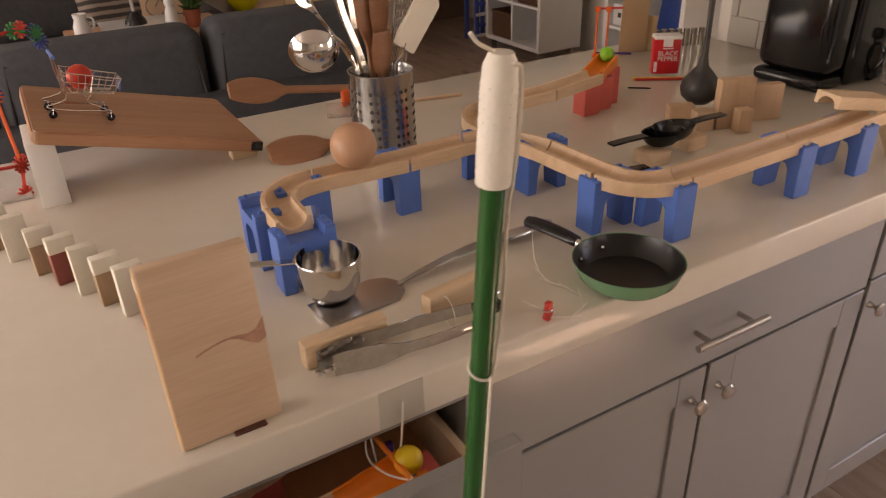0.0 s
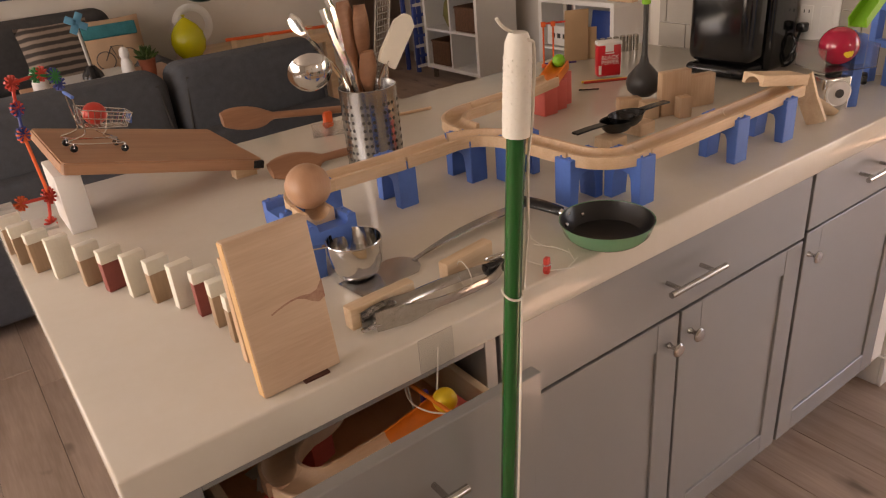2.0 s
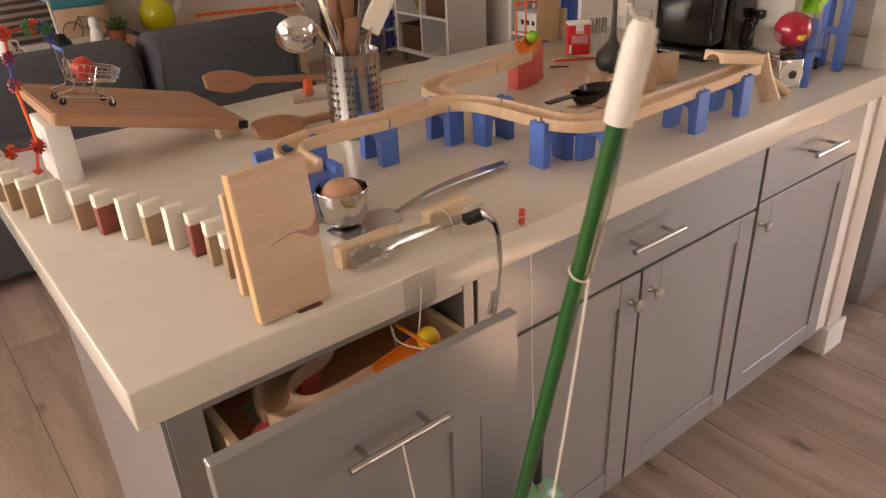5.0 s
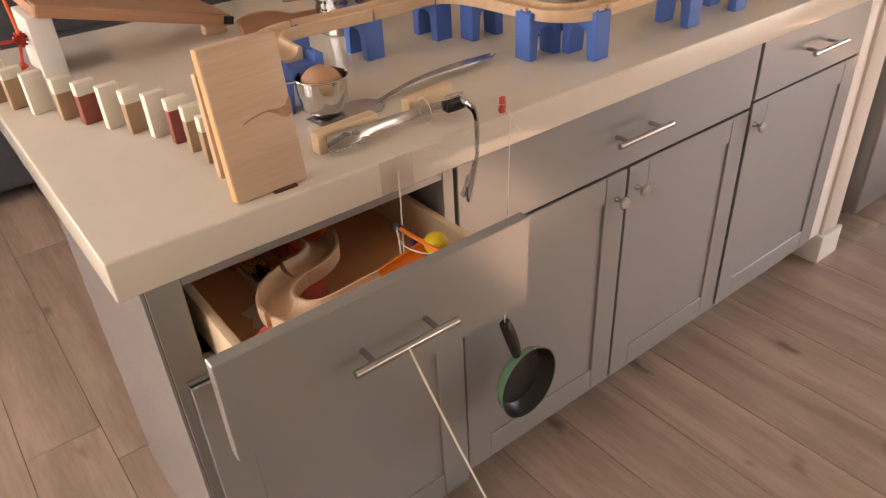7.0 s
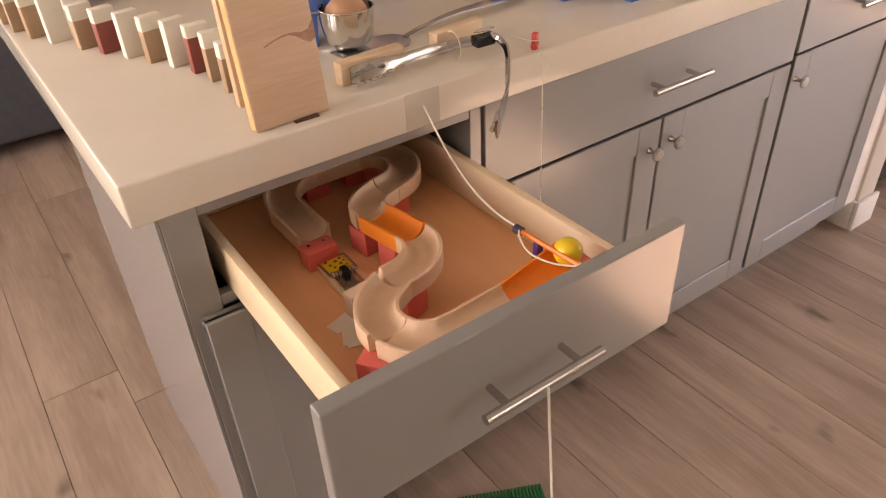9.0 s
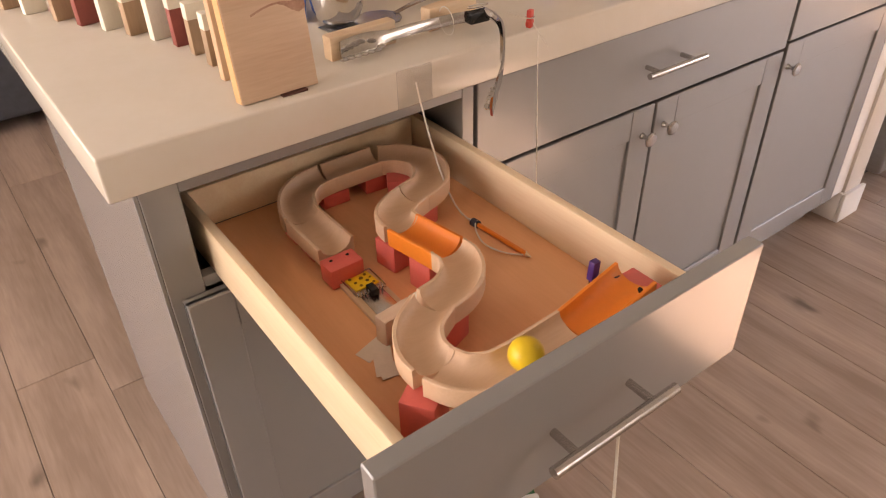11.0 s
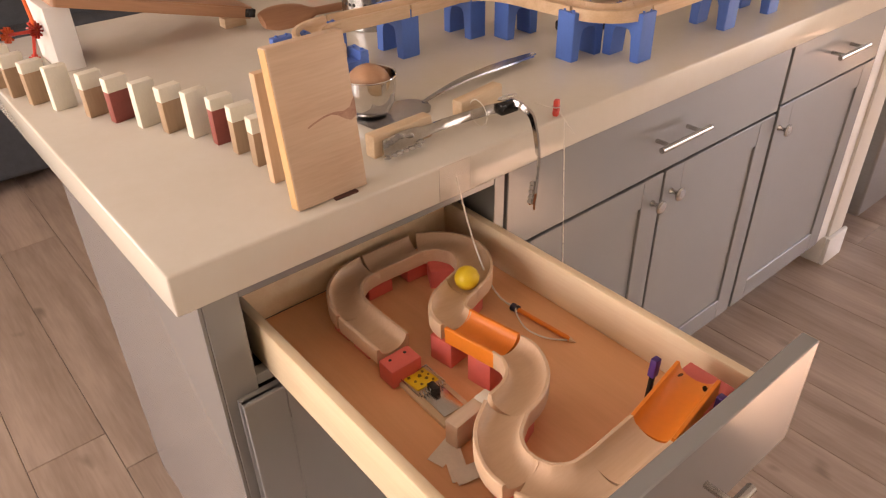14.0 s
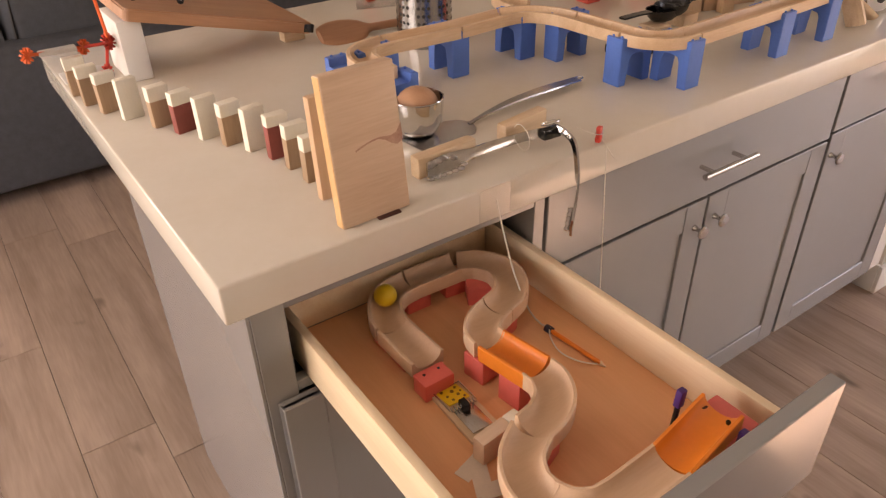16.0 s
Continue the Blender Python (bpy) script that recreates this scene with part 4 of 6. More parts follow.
def wire(name, pts, parent, r=0.0011, label="", material=None):
    return part(name, tube(pts, r, 6), material or WIRE, parent, label)


bk = part("basket", tube([(0.028, 0.004, 0.083), (0.125, 0.010, 0.078), (0.125, 0.056, 0.078), (0.028, 0.062, 0.083), (0.028, 0.004, 0.083)], 0.0013, 6), WIRE, trolley)
wire("rim", [(0.034, 0.010, 0.046), (0.115, 0.014, 0.050), (0.115, 0.052, 0.050), (0.034, 0.056, 0.046), (0.034, 0.010, 0.046)], bk)
wire("rim", [(0.030, 0.007, 0.066), (0.121, 0.012, 0.064), (0.121, 0.054, 0.064), (0.030, 0.059, 0.066), (0.030, 0.007, 0.066)], bk)
for k in range(9):
    s = k / 8
    xa, xb = 0.028 + 0.097 * s, 0.034 + 0.081 * s
    za = 0.083 - 0.005 * s
    wire("wire", [(xa, 0.004 + 0.006 * s, za), (xb, 0.010 + 0.004 * s, 0.046 + 0.004 * s), (xb, 0.056 - 0.004 * s, 0.046 + 0.004 * s), (xa, 0.062 - 0.006 * s, za)], bk, 0.0008)
for k in range(5):
    y = 0.012 + 0.0095 * k
    wire("wire", [(0.125, y, 0.078), (0.115, y, 0.050), (0.034, y, 0.046), (0.028, y, 0.083)], bk, 0.0008)
for y in (0.006, 0.060):
    wire("frame", spline([(0.012, y, 0.108), (0.022, y, 0.075), (0.034, y, 0.040), (0.02, y, 0.028), (0.002, y, 0.020), (0.03, y, 0.016), (0.11, y, 0.018)], 5), trolley, 0.0016)
    wire("frame", spline([(0.075, y, 0.047), (0.068, y, 0.034), (0.085, y, 0.026), (0.11, y, 0.018)], 4), trolley, 0.0013)
wire("push_bar", [(0.012, 0.002, 0.108), (0.012, 0.064, 0.108)], trolley, 0.0035, "blue plastic push bar", BLUEPL)
part("nose_panel", box((0.124, 0.018, 0.055), (0.127, 0.048, 0.075), 0.001), BLUEPL, trolley, "blue plastic panel")
for x in (0.012, 0.108):
    for y in (0.004, 0.062):
        w = part("wheel", lathe([(0, -0.003), (0.0065, -0.003), (0.0075, -0.001), (0.0075, 0.001), (0.0065, 0.003), (0, 0.003)], 14, m=Matrix.Translation((x, y, 0.0078)) @ pose(0, 0, 0, 90, 0, 0)), BLACKPL, trolley)
        wire("fork", [(x, y, 0.018), (x, y - 0.0042, 0.008)], w, 0.001)
solid("ball", ball(0.0225), REDPL, "red ball lying in the toy trolley", "ball", m=BOARD_M @ pose(0.085, 0.116, 0.0728))

# ---- rod construction in coloured plastic at the corner ----
knex = thing("rod_construction", "toy construction of red, orange, blue and green plastic rods", "construction toy")


def rod(a, b, material, parent=None, r=0.0032):
    t = part("rod", tube([a, b], r, 8), material, parent or knex)
    for p in (a, b):
        for k in range(5):
            ang = k * 1.2566
            part("spoke", box((-0.0017, -0.0026, -0.0145), (0.0017, 0.0026, 0.0145), m=Matrix.Translation(p) @ pose(0, 0, 0, 0, math.degrees(ang) / 2 * 1.0, 35)), material, t)
    return t


DKBLUE = mat("dark_blue_plastic", (0.03, 0.05, 0.25), 0.4, grain=0.1, scale=30)
GREEN2 = mat("green_plastic", (0.01, 0.20, 0.05), 0.4, grain=0.1, scale=30)
ORRED = mat("orange_red_plastic", (0.80, 0.13, 0.03), 0.4, grain=0.1, scale=30)
GREYW = mat("light_grey_plastic", (0.55, 0.53, 0.50), 0.5, grain=0.1, scale=30)
rod((0.100, 0.80, 0.985), (0.094, 0.815, 1.105), ORRED)
rod((0.094, 0.815, 1.108), (0.100, 0.83, 1.150), DKBLUE)
rod((0.100, 0.83, 1.152), (0.106, 0.84, 1.195), REDPL)
rod((0.106, 0.84, 1.196), (0.160, 0.855, 1.200), REDPL)
rod((0.150, 0.850, 1.200), (0.182, 0.862, 1.190), GREEN2)
rod((0.180, 0.862, 1.192), (0.186, 0.868, 1.175), DKBLUE)
rod((0.100, 0.80, 0.985), (0.05, 0.788, 0.990), REDPL)
rod((0.05, 0.788, 0.990), (-0.05, 0.765, 1.000), ORRED)
part("plate", box((-0.03, 0.765, 0.992), (0.035, 0.785, 1.000), 0.001), GREYW, knex, "light grey strip")
part("base", box((0.006, 0.83, HT), (0.10, 0.90, HT + 0.006), 0.001), GREYW, knex)
rod((0.090, 0.85, HT + 0.006), (0.100, 0.82, 0.985), REDPL)

# ---- utensil pot ----
pot = thing("utensil_pot", "brushed steel utensil pot with dark discs for the shaded round holes", "utensil pot", m=pose(0.713, 0.612, HT))
part("cylinder", lathe([(0, 0), (0.0585, 0), (0.060, 0.002), (0.060, 0.183), (0.0607, 0.185), (0.0595, 0.186), (0.0583, 0.184), (0.0583, 0.003), (0, 0.003)], 56), POTSTEEL, pot)
bm = bmesh.new()
for col in range(24):
    for row in range(9):
        a = 2 * math.pi * (col // 3) / 8 + (col % 3) * 0.185
        lathe([(0, 0.0), (0.0036, 0.0), (0.0036, -0.001), (0, -0.001)], 10, bm=bm,
              m=Matrix.Translation((0.0603 * math.cos(a), 0.0603 * math.sin(a), 0.022 + row * 0.0165)) @ Matrix.Rotation(a, 4, "Z") @ Matrix.Rotation(math.pi / 2, 4, "Y"))
# no holes are cut: dark discs on the steel paint their shade
part("perforation", bm, DARKGAP, pot, "dark discs for the shaded round holes")["kind"] = "stuff"
POT = Vector((0.713, 0.612, HT))


def utensil(name, label, cat):
    return thing(name, label, cat, "utensils in the pot")


ld = utensil("ladle", "polished steel soup ladle hooked over the pot", "ladle")
part("handle", tube(spline([POT + Vector((-0.01, 0.0, 0.02)), POT + Vector((-0.040, 0.006, 0.17)), (0.655, 0.622, 1.14), (0.628, 0.618, 1.168)], 6), 0.0035, 8), CHROME, ld)
part("bowl", lathe([(0, -0.030), (0.022, -0.026), (0.038, -0.012), (0.043, 0.0), (0.0437, 0.001), (0.042, 0.0), (0.037, -0.0105), (0.021, -0.024), (0, -0.028)], 32, m=Matrix.Translation((0.585, 0.60, 1.150)) @ pose(0, 0, 0, -58, 32, 0)), CHROME, ld)
tg = utensil("tongs", "long steel tongs standing in the pot", "tongs")
for s, top in ((0, (0.632, 0.595, 1.262)), (1, (0.655, 0.62, 1.285))):
    b0 = POT + Vector((-0.015, 0.0, 0.02))
    p = spline([b0, POT + Vector((-0.034, -0.012 + 0.02 * s, 0.185)), Vector(top) + Vector((0.012, 0, -0.06)), top], 5)
    part("arm", sweep(p, [[(-(0.006 + 0.008 * (i / len(p)) ** 3), -0.001), ((0.006 + 0.008 * (i / len(p)) ** 3), -0.001), (0.006, 0.002), (-0.006, 0.002)] for i in range(len(p))], up=(0.3, -1, 0.2)), CHROME, tg)
fork = utensil("serving_spoon", "slim steel serving spoon standing in the pot", "spoon")
p = spline([POT + Vector((0.0, 0.01, 0.02)), POT + Vector((-0.038, 0.012, 0.18)), (0.605, 0.615, 1.205), (0.566, 0.610, 1.256)], 6)
part("body", sweep(p, [[(w, -0.001), (0, 0.0025), (-w, -0.001)] for w in [0.004 + (0.013 * math.sin(max(0, (i / len(p) - 0.66)) / 0.34 * 3.1) if i / len(p) > 0.66 else 0) for i in range(len(p))]], up=(0.4, -1, 0.3)), CHROME, fork)
for (x, y, z), lab, w in (((0.700, 0.645, 1.262), "flat brown wooden spatula standing in the pot", 0.026), ((0.735, 0.640, 1.250), "brown wooden spoon standing in the pot", 0.024), ((0.716, 0.600, 1.165), "short brown wooden spoon standing in the pot", 0.027)):
    ws = utensil("wooden_spoon", lab, "spoon")
    p = [Vector((0.713, 0.62, HT + 0.01)).lerp(Vector((x, y, z)), i / 16) for i in range(17)]
    part("body", sweep(p, [[(u * math.cos(q), 0.005 * math.sin(q)) for q in [k * 0.628 for k in range(10)]] for u in [0.006 if i < 10 else 0.006 + (w - 0.006) * math.sin((i - 10) / 6 * 2.5) for i in range(17)]], up=(0.3, -1, 0)), SPOONWOOD, ws)
gr = utensil("grater", "flat steel hand grater standing in the pot", "grater")
gdir = [Vector((0.735, 0.63, HT + 0.05)).lerp(Vector((0.792, 0.636, 1.262)), k / 8) for k in range(9)]
for s in (-0.017, 0.017):
    part("rail", tube([p + Vector((s, 0, 0)) for p in gdir[3:]], 0.0022, 6), STEEL, gr)
bm = bmesh.new()
for k in range(16):
    q = gdir[3].lerp(gdir[8], k / 15)
    tube([q + Vector((-0.017, 0, 0)), q + Vector((0.017, 0, 0.004))], 0.0012, 5, bm)
for k in range(5):
    q = Vector((-0.012 + 0.006 * k, 0, 0))
    tube([gdir[3] + q, gdir[8] + q], 0.0008, 5, bm)
part("mesh", bm, STEEL, gr)
sp = utensil("rubber_spatula", "cream white rubber spatula with a clear handle standing in the pot", "spatula")
CREAM = mat("cream_silicone", (0.82, 0.78, 0.68), 0.45, grain=0.03, scale=20)
dr = (Vector((0.822, 0.592, 1.228)) - Vector((0.747, 0.592, 1.128))).normalized()
out2 = [(-0.024, 0), (0.022, -0.002), (0.026, 0.02), (0.026, 0.085), (0.012, 0.108), (-0.006, 0.112), (-0.024, 0.098)]
zx = dr
sx = dr.cross(Vector((0, 1, 0))).normalized()
ms = Matrix((sx, zx, sx.cross(zx))).transposed().to_4x4()
part("blade", prism(out2, -0.0045, 0.0045, m=Matrix.Translation((0.753, 0.592, 1.132)) @ ms, bevel=0.002), CREAM, sp)
part("handle", tube([(0.722, 0.60, HT + 0.02), (0.737, 0.594, 1.105), (0.757, 0.592, 1.140)], 0.005, 10), CHROME, sp)

# ---- small things further along the worktop ----
solid("stick", tube([(0.93, 0.925, HT + 0.0045), (1.062, 0.898, HT + 0.0045)], 0.0042, 6), BEECH, "thin wooden stick lying on the worktop", "stick")
solid("clear_plate", box((0, 0, 0), (0.10, 0.002, 0.035), 0.0005), mat("clear_acrylic", (0.9, 0.9, 0.9), 0.05, transmission=0.95, ior=1.4), "clear acrylic plate standing on edge", "plate", m=pose(0.72, 0.93, HT, 0, 0, -20))
solid("toy_block", box((0, 0, 0), (0.022, 0.02, 0.045), 0.004), ORRED, "small orange plastic piece by the back edge", "toy block", m=pose(0.78, 0.97, HT))
# black measuring scoops across small wood blocks
for x, y, h in ((1.11, 0.300, 0.026), (1.225, 0.318, 0.028)):
    solid("wood_block", box((0, 0, 0), (0.05, 0.05, h), 0.002), BLOCKWOOD, "small pale wood block under the scoops", "wood block", "blocks under the scoops", pose(x, y, HT))
solid("dark_tray", box((0, 0, 0), (0.12, 0.06, 0.022), 0.006), BLACKPL, "flat black plastic tray behind the track", "tray", m=pose(0.955, 0.255, HT, 0, 0, -10))
for k, (c, turn) in enumerate((((1.165, 0.332, HT + 0.029), -2), ((1.187, 0.327, HT + 0.037), 177))):
    sc = thing("measuring_scoop", "black plastic measuring scoop lying on a wood block", "scoop", "measuring scoops", pose(*c, 0, 0, turn))
    part("bowl", lathe([(0, 0), (0.024, 0.0005), (0.033, 0.008), (0.038, 0.022), (0.0395, 0.0225), (0.0365, 0.021), (0.0315, 0.009), (0.023, 0.0025), (0, 0.002)], 28, m=Matrix.Diagonal((1.22, 0.80, 1.15, 1))), BLACKPL, sc)
    part("handle", sweep([(-0.044, 0, 0.024), (-0.085, 0, 0.025), (-0.128, 0, 0.024)], [(-0.009, -0.002), (0.009, -0.002), (0.009, 0.002), (-0.009, 0.002)]), BLACKPL, sc)
# wooden blocks behind the scoops
TANWOOD = wood("tan_block_wood", (0.60, 0.42, 0.27), (0.50, 0.32, 0.19), "z", 50, 0.5, objvar=0.06)
for x, y, w, d, h, a in ((1.368, 0.376, 0.078, 0.022, 0.106, -19), (1.462, 0.372, 0.078, 0.022, 0.078, -17), (1.322, 0.388, 0.040, 0.030, 0.044, -20), (1.300, 0.445, 0.055, 0.030, 0.046, -30), (1.385, 0.334, 0.032, 0.026, 0.050, -18)):
    solid("wood_block", box((0, 0, 0), (w, d, h), 0.002), TANWOOD, "pale wooden building block standing upright", "wood block", "blocks by the coffee maker", pose(x, y, HT, 0, 0, a))
# dark ladle that hangs by its green handle
ladle2 = thing("plastic_ladle", "dark grey plastic ladle with a lime green handle, hung bowl down", "ladle", m=pose(1.396, 0.455, 0.0))
part("bowl", lathe([(0, 0.942), (0.022, 0.946), (0.038, 0.960), (0.0425, 0.978), (0.038, 0.995), (0.024, 1.012), (0.012, 1.026), (0.008, 1.045), (0, 1.046)], 32), GREYPL, ladle2)
part("neck", tube([(0, 0, 1.035), (0.001, 0, 1.10), (0, 0, 1.165)], [0.008, 0.006, 0.0065], 12), GREYPL, ladle2)
part("handle", tube([(0, 0, 1.163), (0, 0, 1.30)], [0.0105, 0.012], 14), GREENPL, ladle2, "lime green handle")
part("cord", tube([(0, 0, 1.30), (0, 0, TOP + 0.002)], 0.0012, 6), STRING, ladle2)
# pepper tin
tin = thing("pepper_tin", "red and white tin of ground black pepper", "spice tin", m=pose(1.545, 0.742, HT + 0.008, 0, 0, -33))
TINRED = mat("tin_red", (0.62, 0.022, 0.03), 0.3, grain=0.06, scale=30)
part("body", box((0, 0, 0), (0.068, 0.034, 0.088), 0.004), TINRED, tin)
part("lid", box((-0.001, -0.001, 0.0875), (0.069, 0.035, 0.098), 0.003), WHITEPAINT, tin, "white plastic lid")
part("badge", box((0.022, -0.0006, 0.070), (0.046, 0.0004, 0.088)), WHITEPAINT, tin, "white badge")
part("bar_code", box((0.003, -0.0006, 0.006), (0.011, 0.0004, 0.032)), WHITEPAINT, tin)


def lettering(text, size, m, material, parent, name="lettering"):
    cu = bpy.data.curves.new(name, "FONT")
    cu.body, cu.size, cu.align_x, cu.extrude = text, size, "CENTER", 0.0002
    cu.materials.append(material)
    o = new(name, cu)
    o.parent = parent
    o.matrix_basis = m
    return o


lettering("BLACK", 0.0165, pose(0.036, -0.0007, 0.048, 90, 0, 0), WHITEPAINT, tin)
lettering("PEPPER", 0.0165, pose(0.036, -0.0007, 0.034, 90, 0, 0), WHITEPAINT, tin)
part("small_bar", box((0.022, -0.0006, 0.064), (0.048, 0.0004, 0.067)), WHITEPAINT, tin)
for k, m_ in enumerate((YELLOWPL, REDPL)):
    solid("pencil", tube([(1.49, 0.752 - 0.009 * k, HT + 0.0038), (1.612, 0.672 - 0.009 * k, HT + 0.0038)], 0.0036, 6), m_, "coloured pencil lying under the pepper tin", "pencil", "pencils under the tin")
# steel rods standing near the orange ramp
for x, y, h, r in ((1.322, 0.695, 0.085, 0.011), (1.356, 0.684, 0.055, 0.009), (1.352, 0.710, 0.06, 0.009)):
    solid("steel_cylinder", lathe([(0, 0), (r, 0), (r, h), (r - 0.001, h + 0.001), (0, h + 0.001)], 20), STEEL, "small steel cylinder standing on end", "cylinder", "steel cylinders", pose(x, y, HT))
for k in range(9):
    solid("steel_cylinder", lathe([(0, 0), (0.009, 0), (0.009, 0.05), (0.008, 0.051), (0, 0.051)], 16), STEEL, "small steel cylinder standing in a row", "cylinder", "steel cylinders", pose(1.735 + 0.0215 * k, 0.985 - 0.0095 * k, HT))
solid("match", tube([(1.43, 0.705, HT + 0.002), (1.47, 0.668, HT + 0.002)], 0.002, 6), BLACKPL, "short dark stick lying on the worktop", "stick")
# orange ladder of rods and cardboard pieces
ladder = thing("rod_construction", "tall orange plastic rod frame standing on the worktop", "construction toy", m=pose(1.565, 0.985, HT, 0, 0, -35))
for x in (0.0, 0.03):
    part("rod", tube([(x, 0, 0), (x, 0, 0.135)], 0.003, 8), ORRED, ladder)
    part("connector", box((x - 0.007, -0.004, 0.125), (x + 0.007, 0.004, 0.14), 0.001), ORRED, ladder)
    part("connector", box((x - 0.007, -0.004, 0.0), (x + 0.007, 0.004, 0.012), 0.001), ORRED, ladder)
part("rod", tube([(-0.005, 0, 0.134), (0.07, 0.01, 0.134)], 0.003, 8), REDPL, ladder)
part("rod", tube([(0.0, 0, 0.012), (0.10, -0.01, 0.012)], 0.003, 8), PURPLE, ladder)
CARD = mat("cardboard", (0.42, 0.27, 0.15), 0.8, grain=0.1, scale=20)
solid("cardboard_piece", box((0, 0, 0), (0.075, 0.006, 0.16), 0.001), CARD, "upright piece of brown cardboard", "cardboard", m=pose(1.655, 0.985, HT, 4, 0, -33))
solid("cardboard_piece", box((0, 0, 0), (0.03, 0.006, 0.10), 0.001), CARD, "narrow piece of brown cardboard", "cardboard", m=pose(1.725, 0.955, HT, 0, 0, -50))

# ---- coffee maker ----
cm = thing("coffee_maker", "tall glossy black coffee machine with a silver top ring", "coffee maker", m=pose(1.855, 0.503, HT, 0, 0, -89) @ Matrix.Diagonal((1.12, 1.13, 1.08, 1.0)))
BLACKGLOSS = mat("black_gloss", (0.010, 0.010, 0.011), 0.12, grain=0.3, scale=5, coat=0.3)
part("tower", box((-0.090, -0.010, 0.0), (0.090, 0.112, 0.345), 0.016, 4), BLACKGLOSS, cm)
part("base", box((-0.084, -0.098, 0.0), (0.084, -0.011, 0.030), 0.013, 4), BLACKPL, cm)
part("brew_body", box((-0.086, -0.094, 0.031), (0.086, -0.0105, 0.252), 0.026, 5), BLACKGLOSS, cm)
part("silver_ring", box((-0.088, -0.100, 0.2525), (0.088, -0.0105, 0.268), 0.007, 3), STEEL, cm, "silver band")
part("brew_head", box((-0.089, -0.102, 0.2685), (0.089, -0.0105, 0.350), 0.030, 5), BLACKPL, cm)
for k in range(3):
    part("button", lathe([(0, 0), (0.007, 0), (0.006, 0.003), (0, 0.003)], 14, m=Matrix.Translation((0.0895, 0.01 + 0.022 * k, 0.30)) @ Matrix.Rotation(math.pi / 2, 4, "Y")), STEEL, cm)
outlet = thing("power_outlet", "white double wall outlet with a black plug in it", "outlet", m=pose(1.9905, 0.358, 1.040, 0, 0, -90))
part("plate", box((-0.062, -0.004, -0.058), (0.062, 0.002, 0.058), 0.003), WHITEPAINT, outlet)
for x in (-0.028, 0.028):
    part("socket", box((x - 0.017, -0.006, -0.034), (x + 0.017, -0.0035, 0.034), 0.002), WHITEPAINT, outlet)
for z in (-0.016, 0.018):
    for x in (-0.007, 0.007):
        part("slot", box((-0.028 + x - 0.0012, -0.0066, z - 0.004), (-0.028 + x + 0.0012, -0.0058, z + 0.004)), BLACKPL, outlet)
cord = part("plug", box((1.958, 0.372, 1.005), (1.984, 0.398, 1.030), 0.005, m=cm.matrix_basis.inverted()), BLACKPL, cm)
part("cable", tube([cm.matrix_basis.inverted() @ Vector(q) for q in spline([(1.965, 0.385, 1.015), (1.955, 0.390, 0.97), (1.945, 0.385, 0.935), (1.94, 0.41, 0.914), (1.95, 0.45, 0.93), (1.955, 0.43, 0.985), (1.95, 0.40, 1.0), (1.945, 0.385, 0.965), (1.93, 0.42, 0.918), (1.92, 0.48, 0.915)], 6)], 0.0035, 8), BLACKPL, cm)

# ---- scale with the red ball, blue towers, green chute ----
scale = thing("kitchen_scale", "chrome kitchen scale with a round dial and a clear bowl", "scale", m=pose(1.655, 0.125, HT, 0, 0, -28))
part("body", box((-0.032, -0.026, 0), (0.032, 0.03, 0.078), 0.006, 3), CHROME, scale)
part("dial", lathe([(0, 0.004), (0.024, 0.004), (0.027, 0.003), (0.029, 0.005), (0.030, 0.002), (0.030, -0.001), (0, -0.001)], 32, m=Matrix.Translation((0, -0.0268, 0.042)) @ pose(0, 0, 0, 90, 0, 0)), WHITEPAINT, scale, "white dial in a chrome ring")
part("dial_centre", lathe([(0, 0.006), (0.010, 0.006), (0.010, 0.003), (0, 0.003)], 20, m=Matrix.Translation((0, -0.0278, 0.042)) @ pose(0, 0, 0, 90, 0, 0)), GREYPL, scale)
part("stem", box((-0.014, -0.012, 0.078), (0.014, 0.012, 0.098), 0.002), BLACKPL, scale)
ACR = mat("clear_plastic", (0.92, 0.92, 0.92), 0.06, transmission=0.95, ior=1.4)
for lo, hi in (((-0.062, -0.052, 0.0985), (0.062, 0.052, 0.1005)), ((-0.064, -0.054, 0.0985), (-0.062, 0.054, 0.150)), ((0.062, -0.054, 0.0985), (0.064, 0.054, 0.150)), ((-0.062, 0.052, 0.0985), (0.062, 0.054, 0.150))):
    part("bowl_side", box(lo, hi), ACR, scale)
rb = thing("ball", "large glossy crimson ball with a small yellow flower print", "ball", m=pose(1.657, 0.123, HT + 0.1435))
part("sphere", ball(0.0425), mat("crimson_gloss", (0.42, 0.012, 0.045), 0.18, grain=0.1, scale=10, coat=0.4), rb)
part("flower_print", lathe([(0, 0.0), (0.009, -0.001), (0.013, -0.003), (0.009, -0.004), (0, -0.004)], 7, m=Matrix.Translation((-0.022, -0.036, -0.006)) @ pose(0, 0, 0, 80, 0, -32)), YELLOWPL, rb, "yellow flower print")


def blue_tower(x, y, h, turn, w=0.075):
    t = thing("toy_tower", "blue plastic frame tower standing on the worktop", "toy tower", "blue towers", pose(x, y, HT, 0, 0, turn))
    for s in (0, w - 0.02):
        part("upright", box((s, 0, 0), (s + 0.02, 0.022, h), 0.0015), BLUEPL, t)
    part("crossbar", box((0.02, 0.002, h - 0.022), (w - 0.02, 0.02, h - 0.002), 0.001), BLUEPL, t)
    part("crossbar", box((0.02, 0.002, h * 0.45), (w - 0.02, 0.02, h * 0.45 + 0.018), 0.001), BLUEPL, t)
    return t


